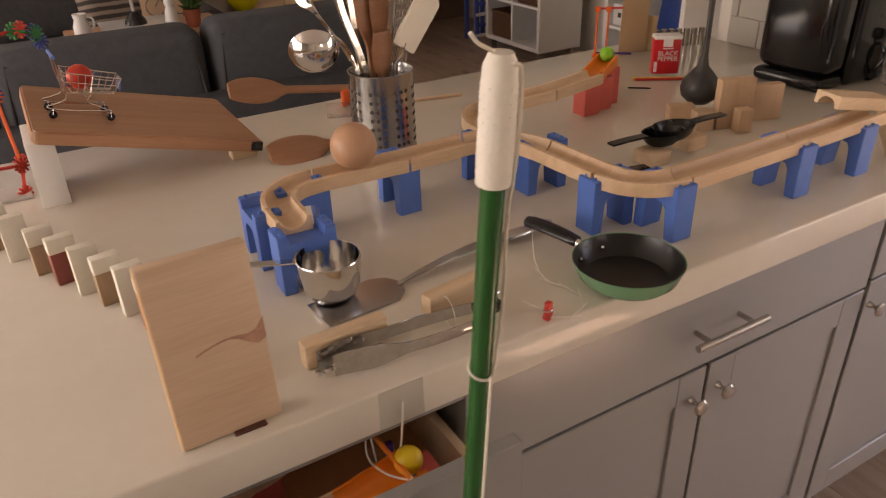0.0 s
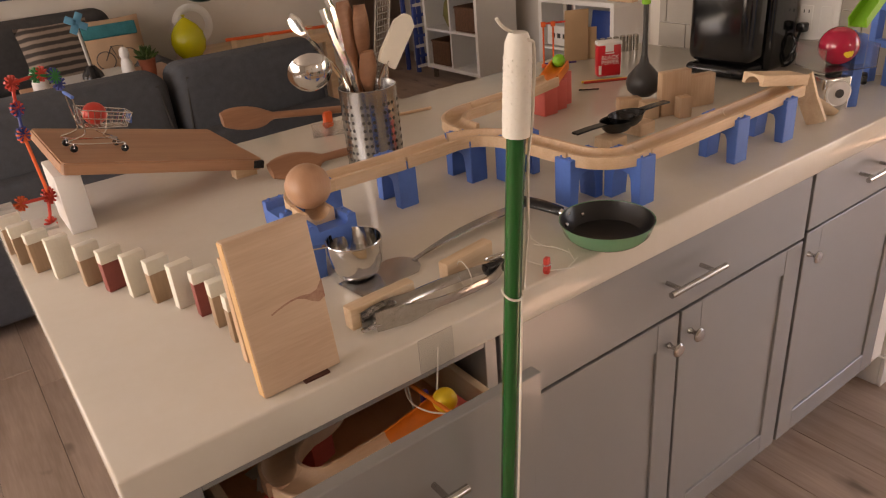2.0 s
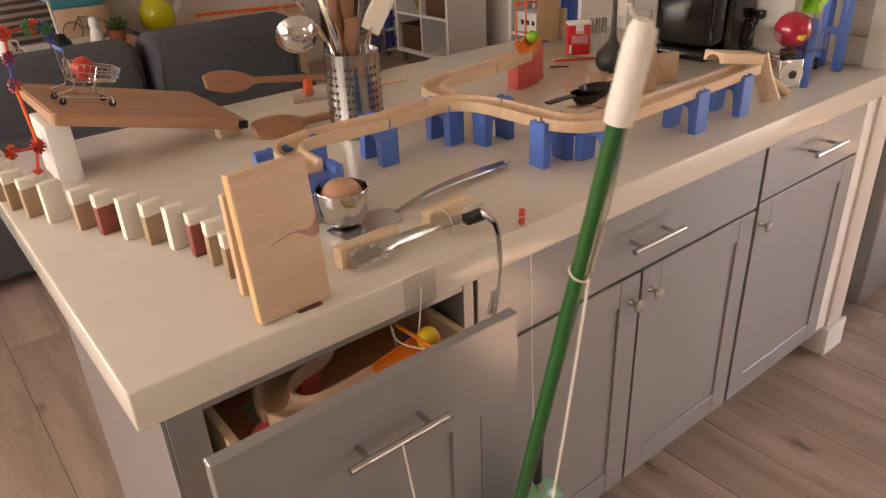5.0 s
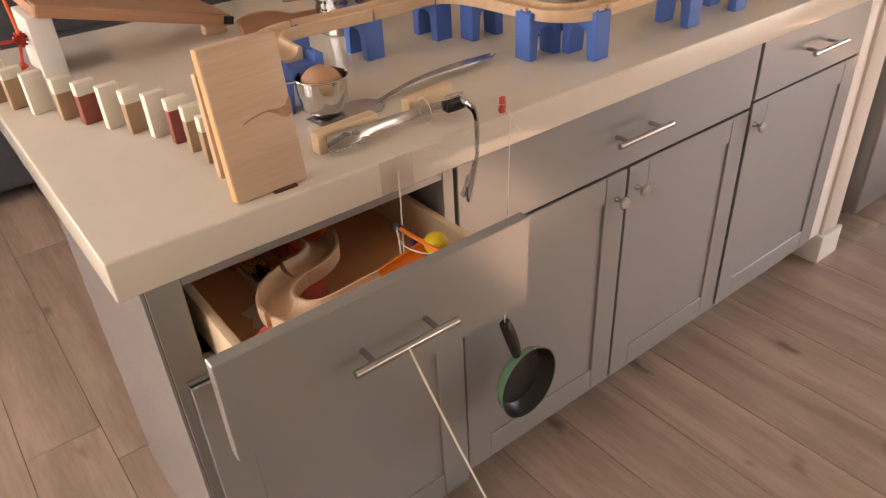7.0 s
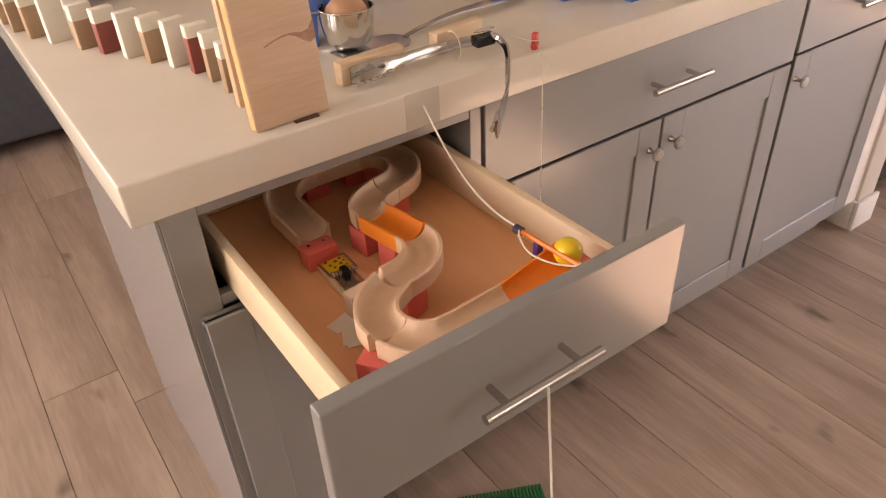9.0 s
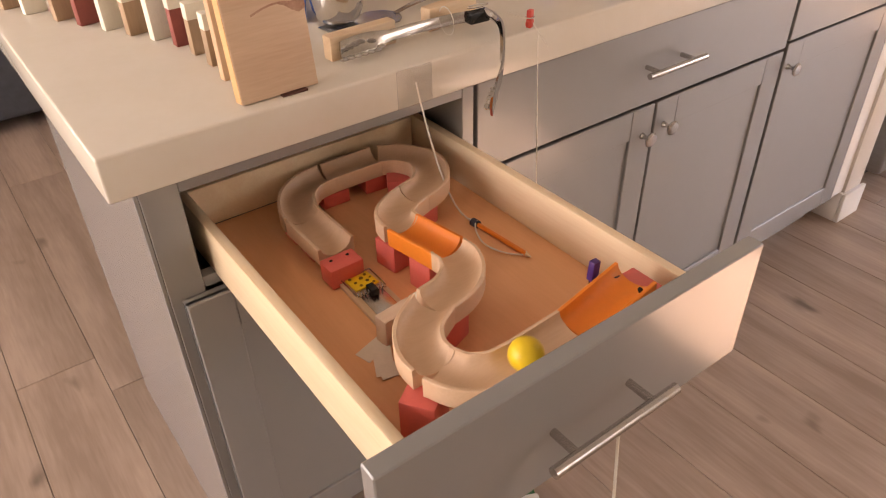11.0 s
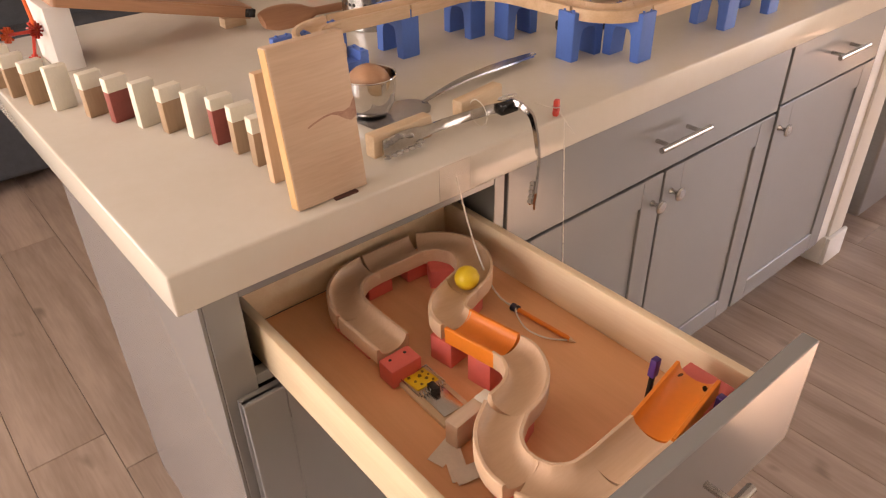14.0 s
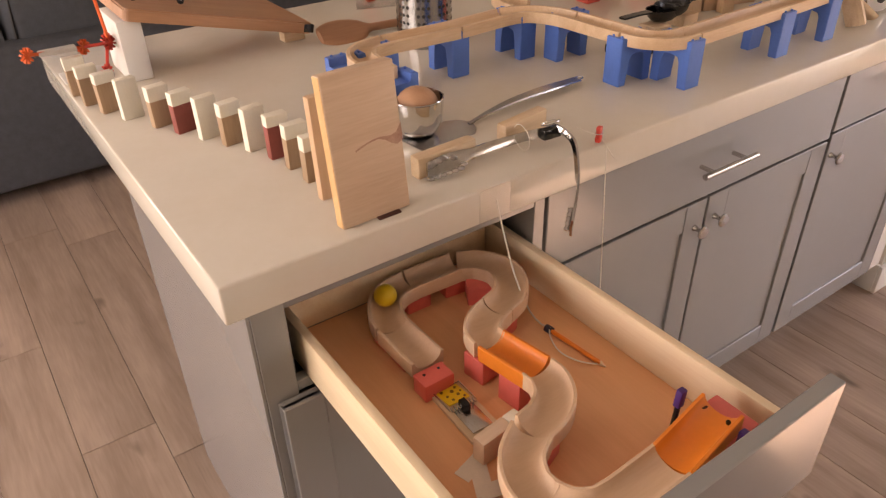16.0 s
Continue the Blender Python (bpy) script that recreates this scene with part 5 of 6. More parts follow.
blue_tower(1.700, 0.082, 0.165, 55, 0.07)
blue_tower(1.915, 0.100, 0.20, 70, 0.08)
solid("chute", sweep([(1.690, 0.105, HT + 0.180), (1.90, 0.125, HT + 0.285), (1.975, 0.13, HT + 0.320)], [(-0.02, 0), (0.02, 0), (0.02, 0.024), (0.017, 0.024), (0.017, 0.003), (-0.017, 0.003), (-0.017, 0.024), (-0.02, 0.024)]), GREENPL, "lime green plastic chute sloping down to the ball", "chute")
# a small dark toy wheel, standing on its rim
solid("rubber_puck", lathe([(0, -0.006), (0.014, -0.006), (0.016, -0.003), (0.016, 0.003), (0.014, 0.006), (0, 0.006)], 16, m=pose(0, 0, 0.016, 90, 0, 30)), BLACKPL, "small dark wheel standing by the blue tower", "puck", m=pose(1.885, 0.16, HT))

# ---- living room behind the counter ----


def cushion(name, lo, hi, parent, material, r=0.06):
    return part(name, box(lo, hi, r, 5), material, parent)


sofa = thing("sofa", "slate grey fabric sofa seen from behind, with loose back cushions", "sofa")
part("back_frame", box((-1.6, 2.30, 0.06), (1.53, 2.44, 0.60), 0.025, 3), FABRIC, sofa)
part("arm", box((1.36, 2.441, 0.06), (1.56, 3.15, 0.56), 0.04, 3), FABRIC, sofa)
part("seat_base", box((-1.6, 2.441, 0.06), (1.355, 3.12, 0.36), 0.03, 3), FABRIC, sofa)
for x in (-1.5, 1.44):
    for y in (2.36, 3.05):
        part("foot", box((x - 0.03, y - 0.03, 0), (x + 0.03, y + 0.03, 0.07)), BLACKPL, sofa)
for a, b, h in ((-1.58, -0.76, 0.85), (-0.74, 0.02, 0.86), (0.04, 0.80, 0.86), (0.82, 1.53, 0.87)):
    c = cushion("back_cushion", (a, 2.40, 0.44), (b, 2.64, h), sofa, FABRIC, 0.07)
    part("piping", tube([(a + 0.03, 2.405, 0.60), (a + 0.05, 2.41, h - 0.05), (b - 0.05, 2.41, h - 0.05), (b - 0.03, 2.405, 0.60)], 0.006, 6), FABRIC_DK, c)
for a, b in ((-1.55, -0.1), (-0.08, 1.35)):
    cushion("seat_cushion", (a, 2.60, 0.34), (b, 3.15, 0.46), sofa, FABRIC, 0.05)
far = thing("sofa", "charcoal fabric sofa along the far wall with cushions on it", "sofa")
part("back_frame", box((-1.4, 4.72, 0.06), (1.30, 4.93, 0.82), 0.05, 3), FABRIC_DK, far)
part("seat_base", box((-1.4, 3.95, 0.06), (1.10, 4.715, 0.40), 0.05, 3), FABRIC_DK, far)
for a, b in ((-1.38, 0.0), (0.02, 1.10)):
    cushion("seat_cushion", (a, 3.92, 0.38), (b, 4.60, 0.50), far, FABRIC_DK, 0.05)
    cushion("back_cushion", (a, 4.50, 0.48), (b, 4.74, 0.93), far, FABRIC_DK, 0.09)
part("arm", tube([(1.20, 3.95, 0.52), (1.20, 4.90, 0.52)], 0.125, 24), FABRIC_DK, far)
part("arm_panel", box((1.09, 3.97, 0.06), (1.31, 4.90, 0.50), 0.03, 3), FABRIC_DK, far)


def pillow(label, c, w, h, turn, material):
    n = 12
    bm = bmesh.new()
    vs = {}
    for s in (-1, 1):
        for i in range(n + 1):
            for j in range(n + 1):
                u, v = 2 * i / n - 1, 2 * j / n - 1
                th = 0.075 * ((1 - u ** 4) * (1 - v ** 4)) ** 0.7
                if s == 1 and th < 1e-6:
                    vs[(s, i, j)] = vs[(-1, i, j)]
                    continue
                k = 1 - 0.06 * (abs(u) * abs(v)) ** 0.0 * (1 - abs(u * v))
                vs[(s, i, j)] = bm.verts.new((u * w / 2 * (1 - 0.05 * (1 - v * v)), s * th, v * h / 2 * (1 - 0.05 * (1 - u * u))))
    for s in (-1, 1):
        for i in range(n):
            for j in range(n):
                bm.faces.new((vs[(s, i, j)], vs[(s, i + 1, j)], vs[(s, i + 1, j + 1)], vs[(s, i, j + 1)]))
    t = thing("pillow", label, "pillow", m=Matrix.Translation(c) @ pose(0, 0, 0, -14, 0, turn))
    part("cover", bm, material, t)
    return t


def striped(name):
    m = bpy.data.materials.new(name)
    m.use_nodes = True
    nt = m.node_tree
    b = nt.nodes["Principled BSDF"]
    b.inputs["Roughness"].default_value = 0.9
    tc = nt.nodes.new("ShaderNodeTexCoord")
    wv = nt.nodes.new("ShaderNodeTexWave")
    wv.bands_direction, wv.inputs["Scale"].default_value, wv.inputs["Distortion"].default_value = "Z", 7.0, 0.8
    wv.inputs["Detail"].default_value, wv.inputs["Detail Scale"].default_value = 3, 2.5
    nt.links.new(tc.outputs["Object"], wv.inputs["Vector"])
    rp = nt.nodes.new("ShaderNodeValToRGB")
    rp.color_ramp.elements[0].color, rp.color_ramp.elements[1].color = (0.045, 0.035, 0.03, 1), (0.26, 0.20, 0.16, 1)
    rp.color_ramp.elements[0].position, rp.color_ramp.elements[1].position = 0.35, 0.75
    nt.links.new(wv.outputs[0], rp.inputs[0])
    nt.links.new(rp.outputs[0], b.inputs["Base Color"])
    return m


pillow("brown and black striped cushion on the far sofa", (0.72, 4.34, 0.70), 0.42, 0.42, 6, striped("striped_cloth"))
bike = pillow("cushion printed with a beach, a teal sea and a bicycle", (1.02, 4.33, 0.69), 0.40, 0.40, -4, mat("sand_cloth", (0.50, 0.33, 0.21), 0.9, grain=0.12, scale=12))
TEALC = mat("teal_cloth", (0.02, 0.19, 0.22), 0.85, grain=0.3, scale=15)
part("sea_print", box((-0.16, -0.083, 0.075), (0.16, -0.066, 0.155), 0.008), TEALC, bike, "printed teal sea")
for x in (-0.07, 0.07):
    part("wheel_print", tube([(x + 0.055 * math.cos(k * 0.3142), -0.084, -0.06 + 0.055 * math.sin(k * 0.3142)) for k in range(21)], 0.003, 5), GREYPL, bike)
part("frame_print", tube([(-0.07, -0.086, -0.06), (-0.02, -0.088, 0.02), (0.05, -0.088, 0.015), (0.0, -0.088, -0.06), (-0.02, -0.088, 0.02)], 0.003, 5), GREYPL, bike)
# low table with a clear box, lamp toy, white jug and figurine
table = thing("coffee_table", "low dark wooden coffee table between the sofas", "table")
part("top", box((0.38, 3.30, 0.625), (1.15, 3.78, 0.665), 0.006), BOARDWOOD, table)
for x in (0.43, 1.10):
    for y in (3.35, 3.73):
        part("leg", box((x - 0.025, y - 0.025, 0), (x + 0.025, y + 0.025, 0.625)), BOARDWOOD, table)
tub = thing("storage_box", "clear plastic storage box on the coffee table", "box", m=pose(0.55, 3.36, 0.665))
FROST = mat("frosted_plastic", (0.62, 0.60, 0.57), 0.35, transmission=0.3, grain=0.1, scale=10)
part("box", box((0, 0, 0), (0.32, 0.26, 0.034), 0.010), FROST, tub)
part("lid", box((-0.01, -0.01, 0.034), (0.33, 0.27, 0.047), 0.008), FROST, tub)
lampt = thing("figurine_stand", "thin white stand with a blue windmill top on a dark foot", "toy", m=pose(0.705, 3.45, 0.712))
part("foot", lathe([(0, 0), (0.055, 0), (0.05, 0.02), (0.02, 0.06), (0, 0.065)], 20), BLACKPL, lampt)
part("stick", tube([(0, 0, 0.05), (-0.01, 0, 0.26)], 0.008, 8), GREYW, lampt)
SKY = mat("light_blue_plastic", (0.10, 0.34, 0.52), 0.35, grain=0.1, scale=30)
for k in range(4):
    part("vane", box((0.0, -0.004, -0.018), (0.055, 0.004, 0.018), 0.004, m=Matrix.Translation((-0.01, -0.012, 0.275)) @ pose(0, 0, 0, 0, 90 * k + 30, 0)), SKY, lampt)
jug = thing("jug", "white ceramic jug on the coffee table", "jug", m=pose(0.45, 3.42, 0.665) @ Matrix.Scale(0.55, 4))
part("body", lathe([(0, 0), (0.06, 0), (0.075, 0.05), (0.07, 0.14), (0.05, 0.19), (0.06, 0.24), (0.056, 0.24), (0.046, 0.19), (0, 0.18)], 24), WHITEPAINT, jug)
part("handle", tube(spline([(0.055, 0, 0.21), (0.10, 0, 0.19), (0.10, 0, 0.12), (0.07, 0, 0.09)], 4), 0.009, 8), WHITEPAINT, jug)
fig = solid("rabbit_figurine", lathe([(0, 0), (0.045, 0), (0.05, 0.06), (0.04, 0.13), (0.028, 0.16), (0.036, 0.19), (0.03, 0.225), (0.012, 0.24), (0, 0.24)], 20), WHITEPAINT, "white ceramic animal figurine on the coffee table", "figurine", m=pose(0.876, 3.42, 0.665) @ Matrix.Scale(0.72, 4))
pl = thing("flower_pot", "small terracotta pot with green leaves on the coffee table", "plant", m=pose(0.985, 3.44, 0.665) @ Matrix.Scale(0.75, 4))
part("pot", lathe([(0, 0), (0.045, 0), (0.06, 0.12), (0.055, 0.12), (0.04, 0.01), (0, 0.01)], 20), mat("terracotta", (0.35, 0.10, 0.05), 0.8, grain=0.2, scale=20), pl)
bm = bmesh.new()
for k in range(26):
    a, e = k * 2.4, 0.4 + (k % 5) * 0.22
    d = Vector((math.cos(a) * math.cos(e), math.sin(a) * math.cos(e), math.sin(e)))
    tube([Vector((0, 0, 0.11)) + d * 0.02, Vector((0, 0, 0.115)) + d * 0.06, Vector((0, 0, 0.115)) + d * 0.105], [0.004, 0.013, 0.001], 5, bm)
part("leaves", bm, mat("leaf_green", (0.06, 0.12, 0.03), 0.5, grain=0.3, scale=40), pl)

# balloons
yb = thing("balloon", "yellow latex balloon lying behind the sofa", "balloon", m=pose(1.565, 4.55, 0.635))
part("skin", lathe([(0, -0.135), (0.06, -0.122), (0.105, -0.07), (0.118, -0.01), (0.108, 0.05), (0.075, 0.10), (0.035, 0.135), (0.012, 0.15), (0, 0.152)], 32), mat("yellow_latex", (0.55, 0.50, 0.01), 0.22, grain=0.06, scale=6, coat=0.3), yb)
part("knot", lathe([(0.006, 0.148), (0.016, 0.170), (0.0, 0.168)], 12), mat("knot_latex", (0.40, 0.34, 0.01), 0.4), yb)
TEALF = mat("teal_foil", (0.01, 0.10, 0.10), 0.2, metal=0.6, grain=0.3, scale=6)
arcp = [(1.755 + 0.155 * math.cos(radians(a)), 4.60, 1.085 + 0.15 * math.sin(radians(a))) for a in range(-170, 30, 12)] + [(1.895, 4.60, 1.25), (1.89, 4.60, 1.40)]
tb = thing("balloon", "dark teal hook-shaped foil balloon hung by a thread", "balloon")
part("skin", tube(arcp, [0.03] + [0.078] * (len(arcp) - 2) + [0.04], 16), TEALF, tb)
part("thread", tube([(1.89, 4.60, 1.39), (1.89, 4.60, TOP + 0.001)], 0.0015, 5), STRING, tb)
ring = thing("toy_ring", "white round toy mirror on the low table by the wall", "toy", m=pose(1.69, 4.78, 0.0))
part("ring", tube([(0.12 * math.cos(k * 0.2618), 0, 0.70 + 0.12 * math.sin(k * 0.2618)) for k in range(25)], 0.028, 10), WHITEPAINT, ring)
part("stand", box((-0.05, -0.05, 0.52), (0.05, 0.05, 0.60), 0.01), WHITEPAINT, ring)
ptab = thing("play_table", "low wooden play table with red rails by the wall", "table", m=pose(1.55, 4.45, 0))
part("top", box((0, 0, 0.45), (1.1, 0.45, 0.52), 0.01), BEECH, ptab)
for x in (0.05, 1.05):
    for y in (0.05, 0.40):
        part("leg", box((x - 0.03, y - 0.03, 0), (x + 0.03, y + 0.03, 0.45)), BEECH, ptab)
part("rail", tube([(0.25, 0.02, 0.60), (1.10, 0.02, 0.56)], 0.012, 8), ORRED, ptab, "red plastic rail")
for x in (0.3, 0.55, 0.9):
    part("peg", box((x - 0.02, 0.01, 0.52), (x + 0.02, 0.03, 0.59)), BEECH, ptab)
solid("wall_art", box((-0.6, 4.925, 1.02), (0.93, 4.948, 1.75), 0.004), mat("blue_canvas", (0.05, 0.09, 0.20), 0.7, grain=0.4, scale=3), "large blue canvas hanging on the far wall", "picture")
solid("wall_paper", box((1.50, 4.944, 0.86), (2.05, 4.949, 1.45)), mat("paper_sheet", (0.62, 0.57, 0.52), 0.8, grain=0.03, scale=4), "pale paper sheet taped to the far wall", "paper")
solid("wall_paper", box((2.3, 4.944, 0.95), (2.72, 4.949, 1.5)), mat("paper_sheet_2", (0.62, 0.57, 0.52), 0.8, grain=0.03, scale=4), "pale paper sheet taped to the far wall", "paper")

# cube shelves along the east wall


def cube_shelf(x0, x1, y0, y1, z0, z1, cols, rows, label):
    t = thing("cube_shelf", label, "shelf", "white cube shelves")
    th = 0.03
    part("top", box((x0, y0, z1 - th), (x1, y1, z1), 0.002), WHITEPAINT, t)
    part("bottom", box((x0, y0, z0), (x1, y1, z0 + th), 0.002), WHITEPAINT, t)
    part("side", box((x0, y0, z0 + th), (x1, y0 + th, z1 - th)), WHITEPAINT, t)
    part("side", box((x0, y1 - th, z0 + th), (x1, y1, z1 - th)), WHITEPAINT, t)
    part("back", box((x1 - 0.01, y0 + th, z0 + th), (x1, y1 - th, z1 - th)), WHITEPAINT, t)
    for k in range(1, cols):
        y = y0 + (y1 - y0) * k / cols
        part("divider", box((x0 + 0.003, y - 0.009, z0 + th), (x1 - 0.01, y + 0.009, z1 - th)), WHITEPAINT, t)
    for k in range(1, rows):
        z = z0 + (z1 - z0) * k / rows
        for c in range(cols):
            ya, yb_ = y0 + (y1 - y0) * c / cols, y0 + (y1 - y0) * (c + 1) / cols
            part("board", box((x0 + 0.003, ya + (th if c == 0 else 0.009), z - 0.009), (x1 - 0.01, yb_ - (th if c == cols - 1 else 0.009), z + 0.009)), WHITEPAINT, t)
    for y in (y0 + 0.04, y1 - 0.04):
        part("foot", box((x0 + 0.04, y - 0.015, 0.0), (x0 + 0.07, y + 0.015, z0)), STEEL, t)
        part("foot", box((x1 - 0.07, y - 0.015, 0.0), (x1 - 0.04, y + 0.015, z0)), STEEL, t)
    return t


cube_shelf(3.45, 3.84, 3.70, 4.40, 0.09, 0.72, 2, 2, "white cube shelf with baskets, standing on short feet")
cube_shelf(3.45, 3.84, 2.37, 3.03, 0.09, 0.73, 2, 2, "white cube shelf with books and boxes")
WICKER = mat("wicker", (0.16, 0.075, 0.04), 0.8, grain=0.5, scale=60, bump=0.8, bump_scale=160)
for y, z, h in ((4.10, 0.12, 0.19), (3.76, 0.415, 0.18)):
    b = thing("basket", "brown wicker basket standing in the cube shelf", "basket", "wicker baskets", pose(3.47, y, z))
    for lo, hi in (((0, 0, 0), (0.30, 0.24, 0.012)), ((0, 0, 0.012), (0.015, 0.24, h)), ((0.285, 0, 0.012), (0.30, 0.24, h)), ((0.015, 0, 0.012), (0.285, 0.015, h)), ((0.015, 0.225, 0.012), (0.285, 0.24, h))):
        part("side", box(lo, hi, 0.004), WICKER, b)
    part("rim", tube([(0, 0, h), (0.30, 0, h), (0.30, 0.24, h), (0, 0.24, h), (0, 0, h)], 0.009, 8), WICKER, b)
solid("vase", lathe([(0, 0), (0.05, 0), (0.085, 0.09), (0.07, 0.19), (0.035, 0.245), (0, 0.25)], 20), mat("olive_glaze", (0.22, 0.20, 0.06), 0.4, grain=0.4, scale=15), "olive patterned vase in the cube shelf", "vase", m=pose(3.60, 4.19, 0.415))
for k, c in enumerate(((0.05, 0.05, 0.05), (0.12, 0.10, 0.09))):
    solid("book", box((0, 0, 0), (0.20, 0.018, 0.235), 0.002), mat("book_cover", c, 0.6, grain=0.1, scale=30), "thin dark book standing in the cube shelf", "book", "books", pose(3.50, 3.745 + 0.025 * k, 0.1205))
ORJAR = mat("orange_glass", (0.62, 0.14, 0.07), 0.2, grain=0.1, scale=20, coat=0.5)
for k, (y, z) in enumerate(((4.17, 0), (4.10, 0), (3.98, 0), (3.90, 0))):
    j = thing("candle_jar", "small orange glass jar on top of the cube shelf", "jar", "jars on the shelf", pose(3.55, y, 0.72))
    part("glass", lathe([(0, 0), (0.035, 0), (0.04, 0.03), (0.036, 0.09 + 0.04 * (k % 2)), (0, 0.09 + 0.04 * (k % 2))], 18), ORJAR, j)
    part("lid", lathe([(0, 0.09 + 0.04 * (k % 2)), (0.03, 0.09 + 0.04 * (k % 2)), (0.028, 0.11 + 0.04 * (k % 2)), (0, 0.112 + 0.04 * (k % 2))], 18), BOARDWOOD, j)
solid("blue_bin", lathe([(0, 0), (0.09, 0), (0.10, 0.25), (0.093, 0.25), (0.085, 0.01), (0, 0.01)], 24), mat("sky_blue_plastic", (0.05, 0.27, 0.42), 0.4, grain=0.1, scale=20), "sky blue bin on top of the cube shelf", "bin", m=pose(3.62, 3.80, 0.72))
# blue ladder tower beside the shelf
tw = thing("climbing_tower", "tall blue plastic lattice tower standing on the floor", "toy tower", m=pose(3.50, 4.62, 0))
TOWERBLUE = mat("tower_blue", (0.05, 0.09, 0.36), 0.5, grain=0.1, scale=20)
for x in (0, 0.16):
    for y in (0, 0.16):
        part("upright", box((x, y, 0), (x + 0.03, y + 0.03, 0.78), 0.002), TOWERBLUE, tw)
for k in range(9):
    part("rung", box((0.0, -0.002, 0.04 + 0.085 * k), (0.19, 0.012, 0.065 + 0.085 * k), 0.001), TOWERBLUE if k % 2 else WHITEPAINT, tw)
part("top_rail", tube([(-0.28, 0.0, 0.80), (0.25, -0.10, 0.79)], 0.014, 8), ORRED, tw, "red rail on top")
# things on and in the nearer cube shelf
solid("blue_box", box((0, 0, 0), (0.03, 0.19, 0.24), 0.002), mat("blue_print", (0.015, 0.05, 0.22), 0.35, grain=0.3, scale=12), "dark blue boxed game leaning in the cube shelf", "box", m=pose(3.50, 2.43, 0.425, 0, 8, 0))
WHITEBIN = thing("white_basket", "white plastic basket with dark patches as cut-outs in the cube shelf", "basket", m=pose(3.47, 2.75, 0.425))
part("body", box((0, 0, 0), (0.25, 0.22, 0.13), 0.008), WHITEPAINT, WHITEBIN)
# body is solid: dark patches paint the shade seen through the cut-outs
for y in (0.06, 0.11, 0.16):
    part("cut_out", box((-0.001, y - 0.014, 0.05), (0.003, y + 0.014, 0.08), m=Matrix.Translation((0, 0, 0))), GREYPL, WHITEBIN)
for k, (y, c) in enumerate(((2.80, (0.10, 0.08, 0.09)), (2.84, (0.30, 0.22, 0.2)), (2.88, (0.06, 0.05, 0.06)), (2.92, (0.5, 0.45, 0.4)))):
    solid("book", box((0, 0, 0), (0.19, 0.03, 0.225), 0.002), mat("book_spine", c, 0.6, grain=0.1, scale=30), "book standing in the cube shelf", "book", "books", pose(3.60, y, 0.56 - 0.0))
for lab, lo, hi, mm in (("small wooden box on the cube shelf", (3.50, 2.86, 0.73), (3.62, 2.98, 0.79), BEECH), ("small purple cup on the cube shelf", (3.52, 2.76, 0.73), (3.58, 2.82, 0.79), PURPLE)):
    solid("small_box", box(lo, hi, 0.006), mm, lab, "box")
ln = thing("glass_lantern", "round glass lantern on a thin stand on the shelf", "lantern", m=pose(3.58, 2.62, 0.73))
part("globe", ball(0.085, m=Matrix.Translation((0, 0, 0.16))), GREYPL, ln)
part("stand", tube([(0, 0, 0), (0, 0, 0.08)], 0.03, 12), STEEL, ln)
solid("roll", tube([(3.52, 2.50, 0.757), (3.60, 2.56, 0.757)], 0.027, 14), WHITEPAINT, "white paper roll lying on the cube shelf", "roll")
solid("wood_chute", box((3.50, 2.28, 0.7305), (3.56, 2.47, 0.775), 0.004), BEECH, "wooden track piece lying on the cube shelf", "toy track")

# ---- refrigerator beyond the end wall ----
FRIDGE = mat("dark_stainless", (0.36, 0.35, 0.34), 0.32, metal=0.9, grain=0.12, scale=25, stretch=(1, 1, 14))
fr = thing("refrigerator", "tall dark stainless steel refrigerator beside the end wall", "refrigerator", m=pose(0.05, 0, 0))
part("body", box((2.19, 0.09, 0.02), (3.05, 0.80, 1.78), 0.006), GREYPL, fr)
part("door", box((2.192, 0.03, 0.72), (2.615, 0.089, 1.77), 0.01, 3), FRIDGE, fr)
part("door", box((2.622, 0.03, 0.72), (3.048, 0.089, 1.77), 0.01, 3), FRIDGE, fr)
dr_ = part("freezer_drawer", box((2.192, 0.03, 0.06), (3.048, 0.089, 0.705), 0.01, 3), FRIDGE, fr)
part("handle", tube([(2.30, -0.02, 0.66), (2.94, -0.02, 0.66)], 0.011, 10), STEEL, fr)
for x in (2.30, 2.94):
    part("handle_post", tube([(x, 0.031, 0.66), (x, -0.02, 0.66)], 0.008, 8), STEEL, fr)
for x in (2.585, 2.655):
    part("handle", tube([(x, -0.02, 0.85), (x, -0.02, 1.6)], 0.011, 10), STEEL, fr)
for x in (2.24, 2.99):
    part("foot", lathe([(0, 0), (0.022, 0), (0.022, 0.03), (0, 0.03)], 12, m=Matrix.Translation((x, 0.12, 0))), BLACKPL, fr)

# ---- splashback tiles on the stub wall ----
TILE = mat("glazed_tile", (0.42, 0.39, 0.345), 0.15, grain=0.08, scale=6, objvar=0.05)
stub = bpy.data.objects["wall_stub"]
cuts = {}
for r in range(7):
    z0 = HT + 0.002 + r * 0.078
    y = 0.005 - (0.078 if r % 2 else 0.0)
    while y < 0.885:
        a, b = max(y, 0.005), min(y + 0.153, 0.885)
        if b - a > 0.02:
            key = round(b - a, 3)
            if key not in cuts:
                bm = box((0, 0, 0), (0.008, b - a, 0.0755), 0.0012, 1)
                me = bpy.data.meshes.new("tile")
                bm.to_mesh(me)
                bm.free()
                me.materials.append(TILE)
                cuts[key] = me
            o = new("tile", cuts[key])
            o.location = (1.9915, a, z0)
            o.parent = stub
        y += 0.1555

